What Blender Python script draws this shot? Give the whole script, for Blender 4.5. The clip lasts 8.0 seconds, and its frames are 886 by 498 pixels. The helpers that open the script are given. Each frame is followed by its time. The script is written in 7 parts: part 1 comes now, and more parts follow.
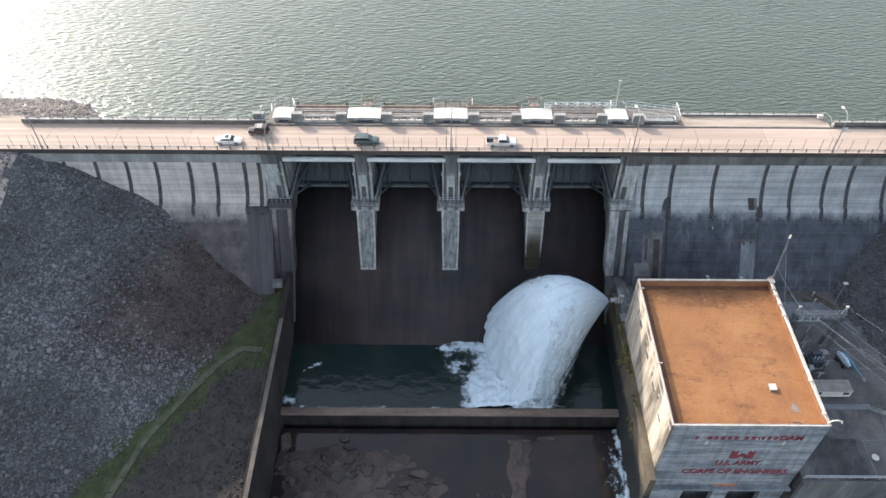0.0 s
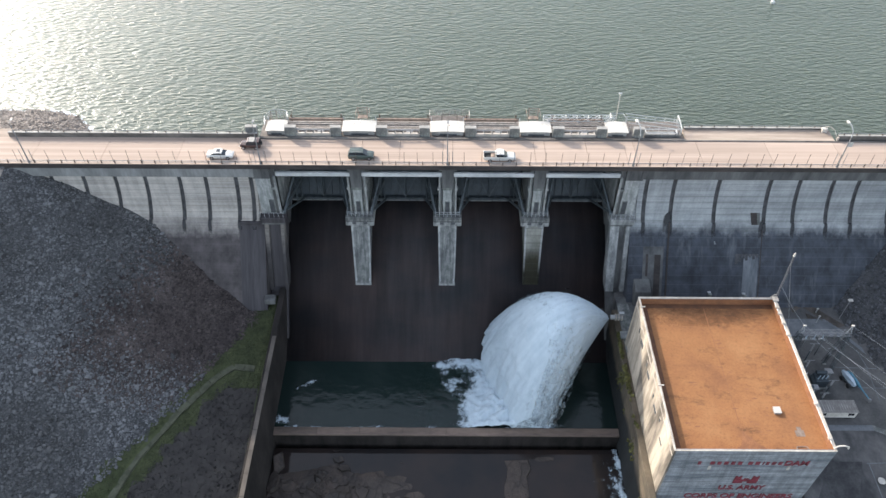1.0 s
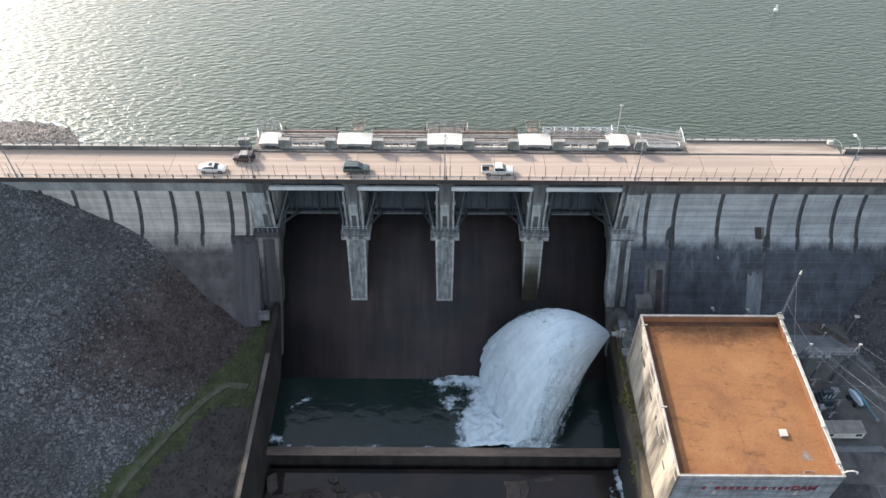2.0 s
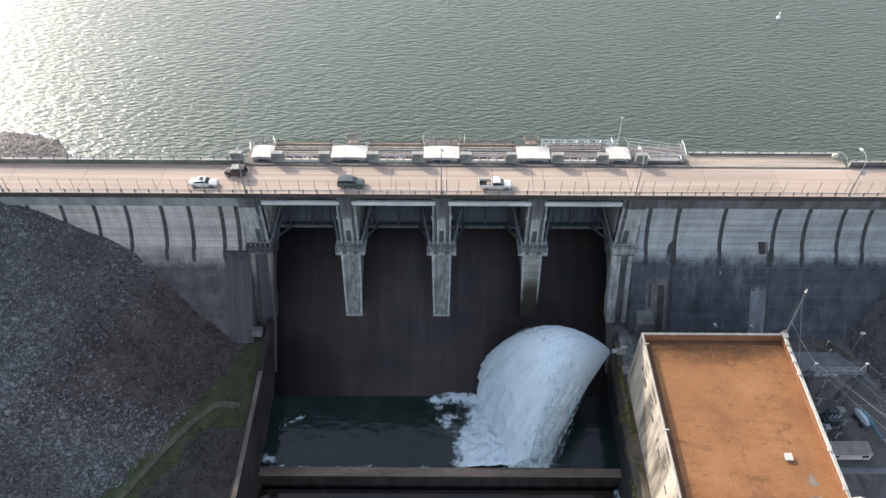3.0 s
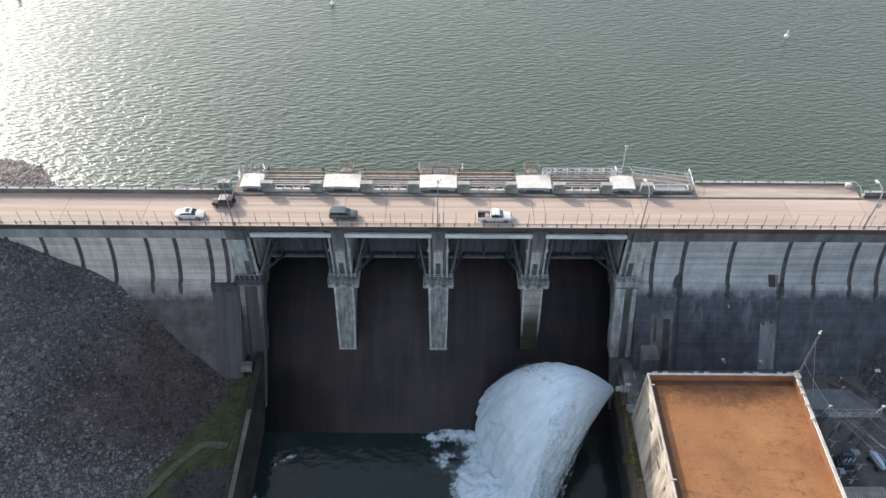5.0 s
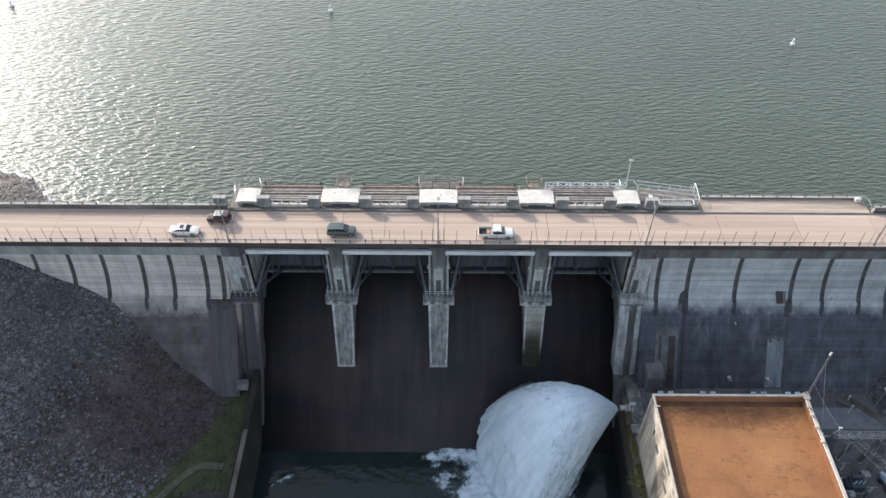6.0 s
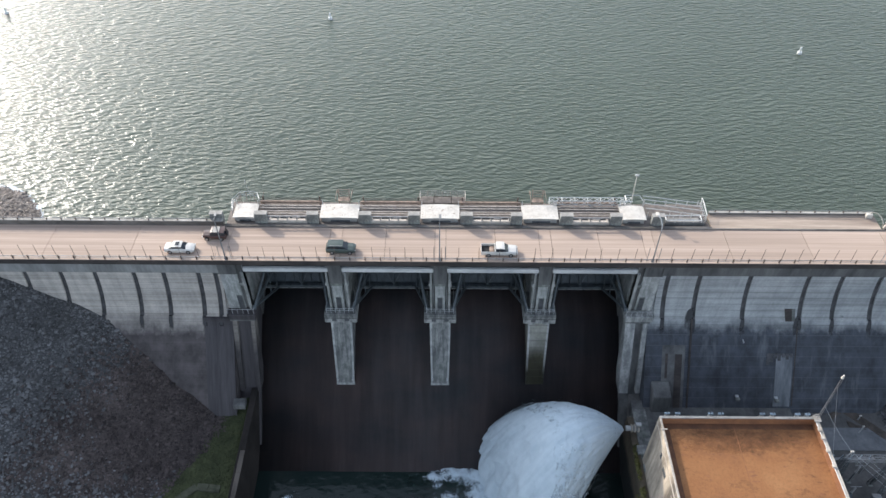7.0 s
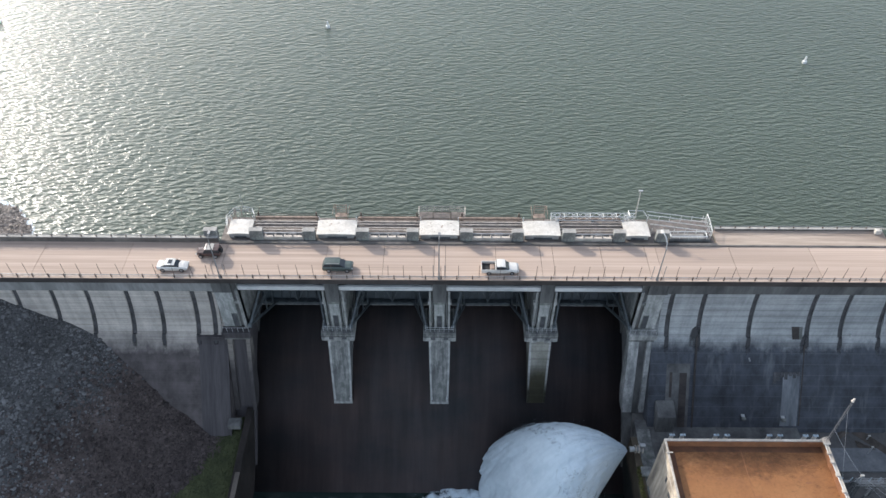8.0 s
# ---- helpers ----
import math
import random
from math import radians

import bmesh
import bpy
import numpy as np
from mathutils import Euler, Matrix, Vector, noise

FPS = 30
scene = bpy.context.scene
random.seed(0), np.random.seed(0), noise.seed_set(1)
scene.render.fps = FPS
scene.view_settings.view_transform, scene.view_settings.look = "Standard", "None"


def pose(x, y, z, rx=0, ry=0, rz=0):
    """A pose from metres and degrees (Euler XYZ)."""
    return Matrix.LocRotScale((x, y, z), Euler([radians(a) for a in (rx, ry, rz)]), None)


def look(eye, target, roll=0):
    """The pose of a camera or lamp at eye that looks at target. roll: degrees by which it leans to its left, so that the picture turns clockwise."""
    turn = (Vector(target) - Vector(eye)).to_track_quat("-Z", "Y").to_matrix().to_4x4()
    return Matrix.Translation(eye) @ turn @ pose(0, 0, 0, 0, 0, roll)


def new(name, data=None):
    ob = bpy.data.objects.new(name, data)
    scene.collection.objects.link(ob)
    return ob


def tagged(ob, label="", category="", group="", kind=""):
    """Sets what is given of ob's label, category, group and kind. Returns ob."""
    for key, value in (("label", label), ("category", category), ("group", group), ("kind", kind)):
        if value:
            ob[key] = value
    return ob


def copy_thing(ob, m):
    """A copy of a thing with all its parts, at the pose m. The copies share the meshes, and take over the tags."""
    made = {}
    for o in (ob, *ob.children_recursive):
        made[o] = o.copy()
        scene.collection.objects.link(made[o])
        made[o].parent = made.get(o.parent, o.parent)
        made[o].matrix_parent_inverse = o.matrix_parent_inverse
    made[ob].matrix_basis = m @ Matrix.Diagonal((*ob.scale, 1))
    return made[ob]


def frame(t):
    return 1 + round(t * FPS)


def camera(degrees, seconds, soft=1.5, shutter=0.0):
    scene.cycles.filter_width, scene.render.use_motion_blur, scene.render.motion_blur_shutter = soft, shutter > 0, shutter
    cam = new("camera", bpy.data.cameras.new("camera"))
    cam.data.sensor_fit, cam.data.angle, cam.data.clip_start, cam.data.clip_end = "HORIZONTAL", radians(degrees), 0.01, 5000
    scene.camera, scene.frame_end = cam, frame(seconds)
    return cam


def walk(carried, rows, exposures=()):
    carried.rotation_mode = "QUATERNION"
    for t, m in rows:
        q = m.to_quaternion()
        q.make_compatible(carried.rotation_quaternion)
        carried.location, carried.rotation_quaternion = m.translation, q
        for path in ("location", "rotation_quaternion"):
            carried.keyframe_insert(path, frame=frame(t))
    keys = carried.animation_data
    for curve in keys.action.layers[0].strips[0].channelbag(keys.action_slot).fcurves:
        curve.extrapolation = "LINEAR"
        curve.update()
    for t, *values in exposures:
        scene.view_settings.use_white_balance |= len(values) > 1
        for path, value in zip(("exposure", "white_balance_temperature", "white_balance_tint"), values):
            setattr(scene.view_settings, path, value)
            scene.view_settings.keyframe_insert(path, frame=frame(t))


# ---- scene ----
cam = camera(62.0, 8.0)
PATH = [
    (0, (-1.202, -108.112, 86.244), (-1.206, -106.72, 84.808), 0.2),
    (0.5, (-1.076, -106.005, 86.214), (-1.077, -104.612, 84.779), 0.3),
    (1, (-0.753, -103.825, 86.18), (-0.754, -102.432, 84.744), 0.3),
    (1.5, (-0.501, -101.888, 85.924), (-0.502, -100.493, 84.491), 0.3),
    (3, (0.26, -95.825, 85.42), (0.26, -94.427, 83.99), 0.3),
    (3.5, (0.659, -93.799, 85.473), (0.656, -92.401, 84.043), 0.2),
    (4, (0.79, -91.933, 85.376), (0.789, -90.532, 83.949), 0.2),
    (4.5, (0.926, -90.122, 85.318), (0.924, -88.719, 83.893), 0.3),
    (6, (0.771, -84.055, 85.346), (0.77, -82.653, 83.919), 0.3),
    (6.5, (0.663, -82.035, 85.457), (0.661, -80.635, 84.029), 0.2),
    (7, (0.544, -79.972, 85.436), (0.542, -78.572, 84.008), 0.3),
    (7.5, (0.618, -77.953, 85.421), (0.616, -76.553, 83.992), 0.3),
    (8, (0.558, -76.179, 85.268), (0.557, -74.776, 83.842), 0.3),
]
walk(cam, [(t, look(eye, target, roll)) for t, eye, target, roll in PATH],
     [(0, 1.66, 6230, 9), (1.5, 1.52, 6230, 9), (3.5, 1.37, 6180, 9), (6.5, 1.28, 6080, 9), (8, 1.22, 6020, 9)])

# ---- light ----
SUN_FROM = Vector((-0.66, 0.66, 0.455)).normalized()
world = bpy.data.worlds.new("sky")
scene.world = world
world.use_nodes = True
wn = world.node_tree.nodes
sky = wn.new("ShaderNodeTexSky")
sky.sky_type = "NISHITA"
sky.sun_disc = False
sky.sun_elevation = math.asin(SUN_FROM.z)
sky.sun_rotation = math.atan2(SUN_FROM.x, SUN_FROM.y) % (2 * math.pi)
sky.air_density, sky.dust_density, sky.ozone_density = 1.0, 1.5, 1.0
wn["Background"].inputs[1].default_value = 0.15
haze = wn.new("ShaderNodeHueSaturation")
haze.inputs["Saturation"].default_value = 0.52
world.node_tree.links.new(sky.outputs[0], haze.inputs["Color"])
world.node_tree.links.new(haze.outputs[0], wn["Background"].inputs[0])
sun_data = bpy.data.lights.new("sun", "SUN")
sun_data.energy, sun_data.angle, sun_data.color = 2.3, radians(0.6), (1.0, 0.865, 0.71)
sun = new("sun", sun_data)
sun.matrix_world = look(SUN_FROM * 300, (0, 0, 0))

# ---- materials ----


def blank(name):
    m = bpy.data.materials.new(name)
    m.use_nodes = True
    t = m.node_tree
    return m, t, t.nodes["Principled BSDF"]


def node(t, kind, **inputs):
    n = t.nodes.new("ShaderNode" + kind)
    for key, value in inputs.items():
        if isinstance(value, bpy.types.NodeSocket):
            t.links.new(value, n.inputs[key])
        else:
            n.inputs[key].default_value = value
    return n


def coords(t, stretch=(1, 1, 1), turn=0.0):
    c = t.nodes.new("ShaderNodeTexCoord")
    v = node(t, "Mapping", Vector=c.outputs["Object"], Rotation=(0, 0, radians(turn))).outputs[0] if turn else c.outputs["Object"]
    return node(t, "Mapping", Vector=v, Scale=stretch).outputs[0]


def noise_of(t, vector, scale, detail=4.0, rough=0.6):
    return node(t, "TexNoise", Vector=vector, Scale=scale, Detail=detail, Roughness=rough).outputs[0]


def ramp(t, fac, stops):
    n = t.nodes.new("ShaderNodeValToRGB")
    t.links.new(fac, n.inputs[0])
    e = n.color_ramp.elements
    while len(e) < len(stops):
        e.new(0.5)
    for el, (p, c) in zip(e, stops):
        el.position = p
        el.color = (*c, 1) if len(c) == 3 else (c[0], c[0], c[0], 1)
    return n.outputs[0]


def mix(t, fac, a, b, mode="MIX"):
    n = t.nodes.new("ShaderNodeMix")
    n.data_type, n.blend_type = "RGBA", mode
    for sock, v in ((n.inputs[0], fac), (n.inputs[6], a), (n.inputs[7], b)):
        if isinstance(v, bpy.types.NodeSocket):
            t.links.new(v, sock)
        elif isinstance(v, (int, float)):
            sock.default_value = v
        else:
            sock.default_value = (*v, 1)
    return n.outputs[2]


def math_node(t, op, a, b):
    n = t.nodes.new("ShaderNodeMath")
    n.operation = op
    for sock, v in ((n.inputs[0], a), (n.inputs[1], b)):
        if isinstance(v, bpy.types.NodeSocket):
            t.links.new(v, sock)
        else:
            sock.default_value = v
    return n.outputs[0]


def bump(t, bsdf, height, strength, distance):
    b = node(t, "Bump", Height=height, Strength=strength, Distance=distance)
    t.links.new(b.outputs[0], bsdf.inputs["Normal"])


def surface(name, dark, light, scale=0.5, rough=0.85, relief=0.3, metal=0.0, fine=6.0, stretch=(1, 1, 1), island=0.0, piece=0.0, lo=0.35, hi=0.65, shine=0.5):
    """A worn surface with broad and fine variation; island/piece vary it from piece to piece."""
    m, t, p = blank(name)
    v = coords(t, stretch)
    broad = ramp(t, noise_of(t, v, scale, 5), [(lo, dark), (hi, light)])
    small = ramp(t, noise_of(t, v, scale * fine, 6, 0.7), [(0.3, (0.78,)), (0.7, (1.12,))])
    col = mix(t, 1.0, broad, small, "MULTIPLY")
    if island:
        r = t.nodes.new("ShaderNodeNewGeometry").outputs["Random Per Island"]
        col = mix(t, 1.0, col, ramp(t, r, [(0, (1 - island,)), (1, (1 + island,))]), "MULTIPLY")
    if piece:
        r = t.nodes.new("ShaderNodeObjectInfo").outputs["Random"]
        col = mix(t, 1.0, col, ramp(t, r, [(0, (1 - piece,)), (1, (1 + piece,))]), "MULTIPLY")
    t.links.new(col, p.inputs["Base Color"])
    p.inputs["Roughness"].default_value, p.inputs["Metallic"].default_value = rough, metal
    p.inputs["Specular IOR Level"].default_value = shine
    bump(t, p, noise_of(t, v, scale * fine * 1.7, 4), relief, 0.05)
    return m


def dam_concrete(name, pale, grey, wet, wet_level, hard=0.5, bloom=0.25):
    """Board-marked mass concrete: pour lines, runs down the face, and a dark seepage stain below a ragged level."""
    m, t, p = blank(name)
    v = coords(t)
    base = ramp(t, noise_of(t, v, 0.22, 5), [(0.3, grey), (0.7, pale)])
    runs = ramp(t, noise_of(t, coords(t, (0.9, 0.9, 0.05)), 1.0, 6, 0.65), [(0.35, (0.78,)), (0.6, (1.04,))])
    base = mix(t, 0.8, base, runs, "MULTIPLY")
    bands = ramp(t, noise_of(t, coords(t, (0.03, 0.03, 0.9)), 1.0, 3, 0.6), [(0.35, (0.74,)), (0.65, (1.12,))])
    base = mix(t, 0.9, base, bands, "MULTIPLY")
    z = node(t, "SeparateXYZ", Vector=v).outputs[2]
    line = math_node(t, "PINGPONG", z, 0.76)
    joint = ramp(t, line, [(0.0, (0.55,)), (0.09, (1.0,))])
    base = mix(t, 0.85, base, joint, "MULTIPLY")
    grain = ramp(t, noise_of(t, v, 3.0, 6, 0.7), [(0.3, (0.85,)), (0.7, (1.1,))])
    base = mix(t, 1.0, base, grain, "MULTIPLY")
    edge = noise_of(t, coords(t, (1, 1, 0.3)), 0.5, 6, 0.7)
    level = math_node(t, "ADD", z, math_node(t, "MULTIPLY", math_node(t, "SUBTRACT", edge, 0.5), 4.2))
    below = math_node(t, "SUBTRACT", wet_level, level)
    soak = ramp(t, math_node(t, "MULTIPLY", below, hard), [(0.0, (0.0,)), (1.0, (1.0,))])
    damp = mix(t, 1.0, wet, ramp(t, noise_of(t, coords(t, (0.5, 0.5, 0.12)), 0.8, 6, 0.7), [(0.3, (0.6,)), (0.75, (1.9,))]), "MULTIPLY")
    damp = mix(t, 0.6, damp, bands, "MULTIPLY")
    lime = noise_of(t, coords(t, (0.7, 0.25, 0.05)), 1.0, 5, 0.6)
    damp = mix(t, ramp(t, lime, [(0.56, (0.0,)), (0.74, (bloom,))]), damp, grey)
    damp = mix(t, ramp(t, line, [(0.0, (0.35 if bloom else 0.08,)), (0.05, (0.0,))]), damp, tuple(k * 0.6 for k in grey))
    col = mix(t, soak, base, damp)
    t.links.new(col, p.inputs["Base Color"])
    p.inputs["Roughness"].default_value = 0.85
    bump(t, p, noise_of(t, v, 5.0, 4), 0.25, 0.04)
    return m


def water(name, colour, rough, size, strength, long=0.3, tall=1.0, other=None):
    """Water with two crossing sets of long-crested ripples."""
    m, t, p = blank(name)
    a = noise_of(t, coords(t, (long, 1, 1), 12), size, 2, 0.5)
    b = noise_of(t, coords(t, (long * 1.3, 1, 1), -20), size * 1.35, 2, 0.5)
    c = noise_of(t, coords(t, (0.6, 1, 1), 3), size * 3.6, 2, 0.5)
    swell = noise_of(t, coords(t), 0.07 if other else 0.02, 4 if other else 2)
    h = math_node(t, "ADD", math_node(t, "ADD", a, math_node(t, "MULTIPLY", b, 0.7)), math_node(t, "MULTIPLY", c, 0.18))
    col = mix(t, ramp(t, swell, [(0.35, (0.0,)), (0.7, (1.0,))]), colour, other or tuple(k * 1.35 for k in colour))
    t.links.new(col, p.inputs["Base Color"])
    p.inputs["Roughness"].default_value, p.inputs["IOR"].default_value = rough, 1.333
    bump(t, p, h, strength, tall)
    return m


def lake_water():
    """A wind-rippled lake: long low crests in two crossing sets, with finer ripples riding on them."""
    m, t, p = blank("lake_water")
    a = noise_of(t, coords(t, (0.32, 1, 1), -9), 1.3, 2, 0.5)
    b = noise_of(t, coords(t, (0.36, 1, 1), 12), 1.65, 2, 0.5)
    c = noise_of(t, coords(t, (0.5, 1, 1), -4), 3.8, 3, 0.6)
    h = math_node(t, "ADD", math_node(t, "ADD", a, math_node(t, "MULTIPLY", b, 0.85)), math_node(t, "MULTIPLY", c, 0.20))
    swell = noise_of(t, coords(t, (0.4, 1, 1)), 0.02, 3)
    t.links.new(ramp(t, swell, [(0.35, (0.055, 0.070, 0.051)), (0.7, (0.067, 0.084, 0.062))]), p.inputs["Base Color"])
    p.inputs["Roughness"].default_value, p.inputs["IOR"].default_value = 0.18, 1.39
    bump(t, p, h, 1.0, 0.30)
    return m


def foam(name, scale, cut, soft, most):
    """Lacy white water: clear between the streaks."""
    m, t, p = blank(name)
    p.inputs["Base Color"].default_value, p.inputs["Roughness"].default_value = (0.72, 0.79, 0.82, 1), 0.8
    broad = noise_of(t, coords(t, (1, 1, 1)), scale * 0.45, 3, 0.5)
    f = noise_of(t, coords(t, (1, 1.3, 1)), scale * 1.6, 9, 0.78)
    f = math_node(t, "ADD", math_node(t, "MULTIPLY", broad, 0.55), math_node(t, "MULTIPLY", f, 0.45))
    t.links.new(ramp(t, f, [(cut, (0.0,)), (min(cut + soft, 1.0), (most,))]), p.inputs["Alpha"])
    bump(t, p, f, 0.4, 0.2)
    return m


def glass(name, tint, rough=0.05):
    m, t, p = blank(name)
    p.inputs["Base Color"].default_value, p.inputs["Roughness"].default_value = (*tint, 1), rough
    p.inputs["IOR"].default_value = 1.5
    return m


def paint(name, colour, rough=0.4, wear=0.12, metal=0.0):
    dark = tuple(c * (1 - 2 * wear) for c in colour)
    return surface(name, dark, colour, 1.2, rough, 0.08, metal)


M_DAM = dam_concrete("dam_concrete", (0.44, 0.45, 0.45), (0.30, 0.315, 0.32), (0.045, 0.050, 0.060), -14.2, 0.45)
# Warmer and paler than the east wall: bounced sunlight is put into the colour
M_DAMWEST = dam_concrete("west_dam_concrete", (0.55, 0.505, 0.455), (0.41, 0.38, 0.35), (0.060, 0.052, 0.052), -13.3, 0.26, 0.0)
M_PIERWET = dam_concrete("wet_pier_concrete", (0.34, 0.335, 0.30), (0.19, 0.185, 0.15), (0.026, 0.024, 0.012), -17.6, 0.22)
M_PIEREDGE = dam_concrete("wet_pier_edge_concrete", (0.46, 0.46, 0.44), (0.30, 0.30, 0.29), (0.022, 0.022, 0.012), -20.6, 0.22)
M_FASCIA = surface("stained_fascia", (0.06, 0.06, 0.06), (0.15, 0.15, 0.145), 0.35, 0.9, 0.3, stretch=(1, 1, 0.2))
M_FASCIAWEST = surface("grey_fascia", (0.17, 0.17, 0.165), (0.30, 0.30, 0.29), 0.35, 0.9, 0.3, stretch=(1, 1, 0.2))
M_EDGE = surface("dark_deck_edge", (0.030, 0.027, 0.026), (0.075, 0.062, 0.056), 0.4, 0.9, 0.2, stretch=(0.4, 1, 1))
M_SLOT = surface("black_drain_stain", (0.04, 0.04, 0.042), (0.095, 0.095, 0.10), 0.8, 0.7, 0.2)
def stained_concrete(name, dark, light, streak=0.8, moss=0.35):
    """Old pier concrete: runs down the face, blotches, pitting and a little green growth."""
    m, t, p = blank(name)
    v = coords(t)
    runs = noise_of(t, coords(t, (1.6, 0.5, 0.12)), 0.8, 7, 0.7)
    blot = noise_of(t, coords(t, (1, 1, 0.6)), 0.75, 8, 0.75)
    f = math_node(t, "ADD", math_node(t, "MULTIPLY", runs, streak * 0.6), math_node(t, "MULTIPLY", blot, 1 - streak * 0.6))
    col = ramp(t, f, [(0.36, tuple(k * 0.6 for k in dark)), (0.47, dark), (0.62, light)])
    pit = ramp(t, noise_of(t, v, 3.5, 8, 0.8), [(0.32, (0.6,)), (0.5, (1.0,)), (0.72, (1.2,))])
    col = mix(t, 0.5, col, pit, "MULTIPLY")
    green = ramp(t, noise_of(t, coords(t, (1, 1, 0.4)), 0.45, 5, 0.7), [(0.5, (0.0,)), (0.7, (moss,))])
    col = mix(t, green, col, (0.10, 0.125, 0.095))
    t.links.new(col, p.inputs["Base Color"])
    p.inputs["Roughness"].default_value = 0.88
    bump(t, p, noise_of(t, v, 4.0, 5), 0.3, 0.05)
    return m


M_SHAFT = stained_concrete("streaked_shaft_concrete", (0.115, 0.12, 0.118), (0.31, 0.31, 0.295), 0.9)
M_PIER = stained_concrete("pier_concrete", (0.20, 0.205, 0.20), (0.42, 0.415, 0.395), 0.75)
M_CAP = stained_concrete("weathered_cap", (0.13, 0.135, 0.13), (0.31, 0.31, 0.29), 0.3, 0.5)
M_PATCH = surface("patched_concrete", (0.075, 0.084, 0.095), (0.25, 0.265, 0.28), 0.5, 0.9, 0.3, stretch=(1, 0.3, 0.15), lo=0.3, hi=0.7)
M_PANEL = stained_concrete("pale_panel_concrete", (0.27, 0.275, 0.27), (0.50, 0.50, 0.48), 0.75)
M_WESTBUTTRESS = dam_concrete("stained_west_buttress", (0.25, 0.225, 0.20), (0.15, 0.135, 0.12), (0.040, 0.036, 0.037), -15.6, 0.22, 0.1)
M_CAPTRAY = stained_concrete("stained_cap_tray", (0.085, 0.088, 0.088), (0.22, 0.22, 0.21), 0.5, 0.5)


def seepage(name, colour, most):
    """A thin dark run on concrete: ragged, streaked downwards and clear at its edges."""
    m, t, p = blank(name)
    p.inputs["Base Color"].default_value, p.inputs["Roughness"].default_value = (*colour, 1), 0.8
    u = node(t, "SeparateXYZ", Vector=t.nodes.new("ShaderNodeTexCoord").outputs["Generated"])
    side = math_node(t, "SUBTRACT", 1.0, math_node(t, "MULTIPLY", math_node(t, "ABSOLUTE", math_node(t, "SUBTRACT", u.outputs[0], 0.5), 0.0), 2.0))
    foot = math_node(t, "MULTIPLY", u.outputs[2], 1.7)
    f = math_node(t, "MULTIPLY", math_node(t, "MINIMUM", side, 0.6), math_node(t, "MINIMUM", foot, 1.0))
    f = math_node(t, "ADD", f, math_node(t, "MULTIPLY", math_node(t, "SUBTRACT", noise_of(t, coords(t, (1, 1, 0.2)), 1.6, 6, 0.7), 0.5), 0.9))
    t.links.new(ramp(t, f, [(0.10, (0.0,)), (0.55, (most,))]), p.inputs["Alpha"])
    return m


def wet_spillway():
    """Black wet concrete: broad brown bloom, a few faint runs down the slope and a film of water."""
    m, t, p = blank("wet_black_spillway")
    bloom = ramp(t, noise_of(t, coords(t, (0.5, 0.8, 0.8)), 0.16, 5, 0.6), [(0.34, (0.0130, 0.0130, 0.0150)), (0.66, (0.0320, 0.0220, 0.0205))])
    runs = ramp(t, noise_of(t, coords(t, (0.5, 0.04, 0.04)), 1.0, 5, 0.65), [(0.32, (0.62,)), (0.5, (1.0,)), (0.72, (1.7,))])
    col = mix(t, 0.75, bloom, runs, "MULTIPLY")
    t.links.new(col, p.inputs["Base Color"])
    t.links.new(ramp(t, noise_of(t, coords(t, (0.6, 0.06, 0.06)), 1.0, 4), [(0.3, (0.60,)), (0.7, (0.80,))]), p.inputs["Roughness"])
    p.inputs["IOR"].default_value = 1.4
    bump(t, p, noise_of(t, coords(t, (1, 0.2, 0.2)), 1.5, 3), 0.06, 0.05)
    return m


M_DARKWEST = surface("dark_west_concrete", (0.040, 0.036, 0.039), (0.066, 0.060, 0.063), 0.6, 0.8, 0.3, stretch=(1.2, 0.1, 0.08), fine=4)
M_SEEP = seepage("dark_seepage", (0.046, 0.046, 0.049), 0.92)
M_NICHE = surface("dark_recess", (0.05, 0.055, 0.06), (0.10, 0.105, 0.11), 0.8, 0.8, 0.2)
M_BEAM = surface("pale_girder", (0.42, 0.43, 0.43), (0.62, 0.62, 0.60), 0.6, 0.7, 0.15, stretch=(0.3, 1, 1))
M_SPILL = wet_spillway()
M_ROAD = surface("pale_road_concrete", (0.325, 0.250, 0.200), (0.47, 0.368, 0.298), 0.7, 0.9, 0.15, stretch=(0.012, 1.0, 1), fine=3.5, piece=0.05)
M_STRIP = surface("dirty_strip_concrete", (0.22, 0.17, 0.135), (0.44, 0.36, 0.29), 0.5, 0.9, 0.2, stretch=(0.08, 1, 1), fine=6)
M_KERB = surface("kerb_concrete", (0.40, 0.36, 0.31), (0.56, 0.50, 0.44), 0.6, 0.9, 0.25)
M_PARAPET = surface("parapet_concrete", (0.24, 0.23, 0.21), (0.42, 0.40, 0.37), 0.5, 0.9, 0.3)
M_STEEL = paint("grey_rail_steel", (0.30, 0.30, 0.30), 0.55, 0.15, 0.3)
M_DARKSTEEL = paint("dark_rail_steel", (0.115, 0.085, 0.07), 0.6, 0.15, 0.2)
M_SHAFTSTEEL = paint("dusty_shaft_steel", (0.52, 0.47, 0.42), 0.65, 0.2, 0.1)
M_GALV = paint("galvanised_steel", (0.55, 0.56, 0.56), 0.45, 0.1, 0.4)
M_RAIL = paint("white_rail_paint", (0.72, 0.71, 0.68), 0.6, 0.06)
M_WHITE = surface("white_roof_sheet", (0.47, 0.435, 0.38), (0.64, 0.605, 0.55), 0.5, 0.6, 0.1)
M_GATE = paint("blue_grey_gate_paint", (0.050, 0.066, 0.078), 0.55, 0.2)
M_ARM = paint("gate_arm_paint", (0.095, 0.112, 0.120), 0.55, 0.2)
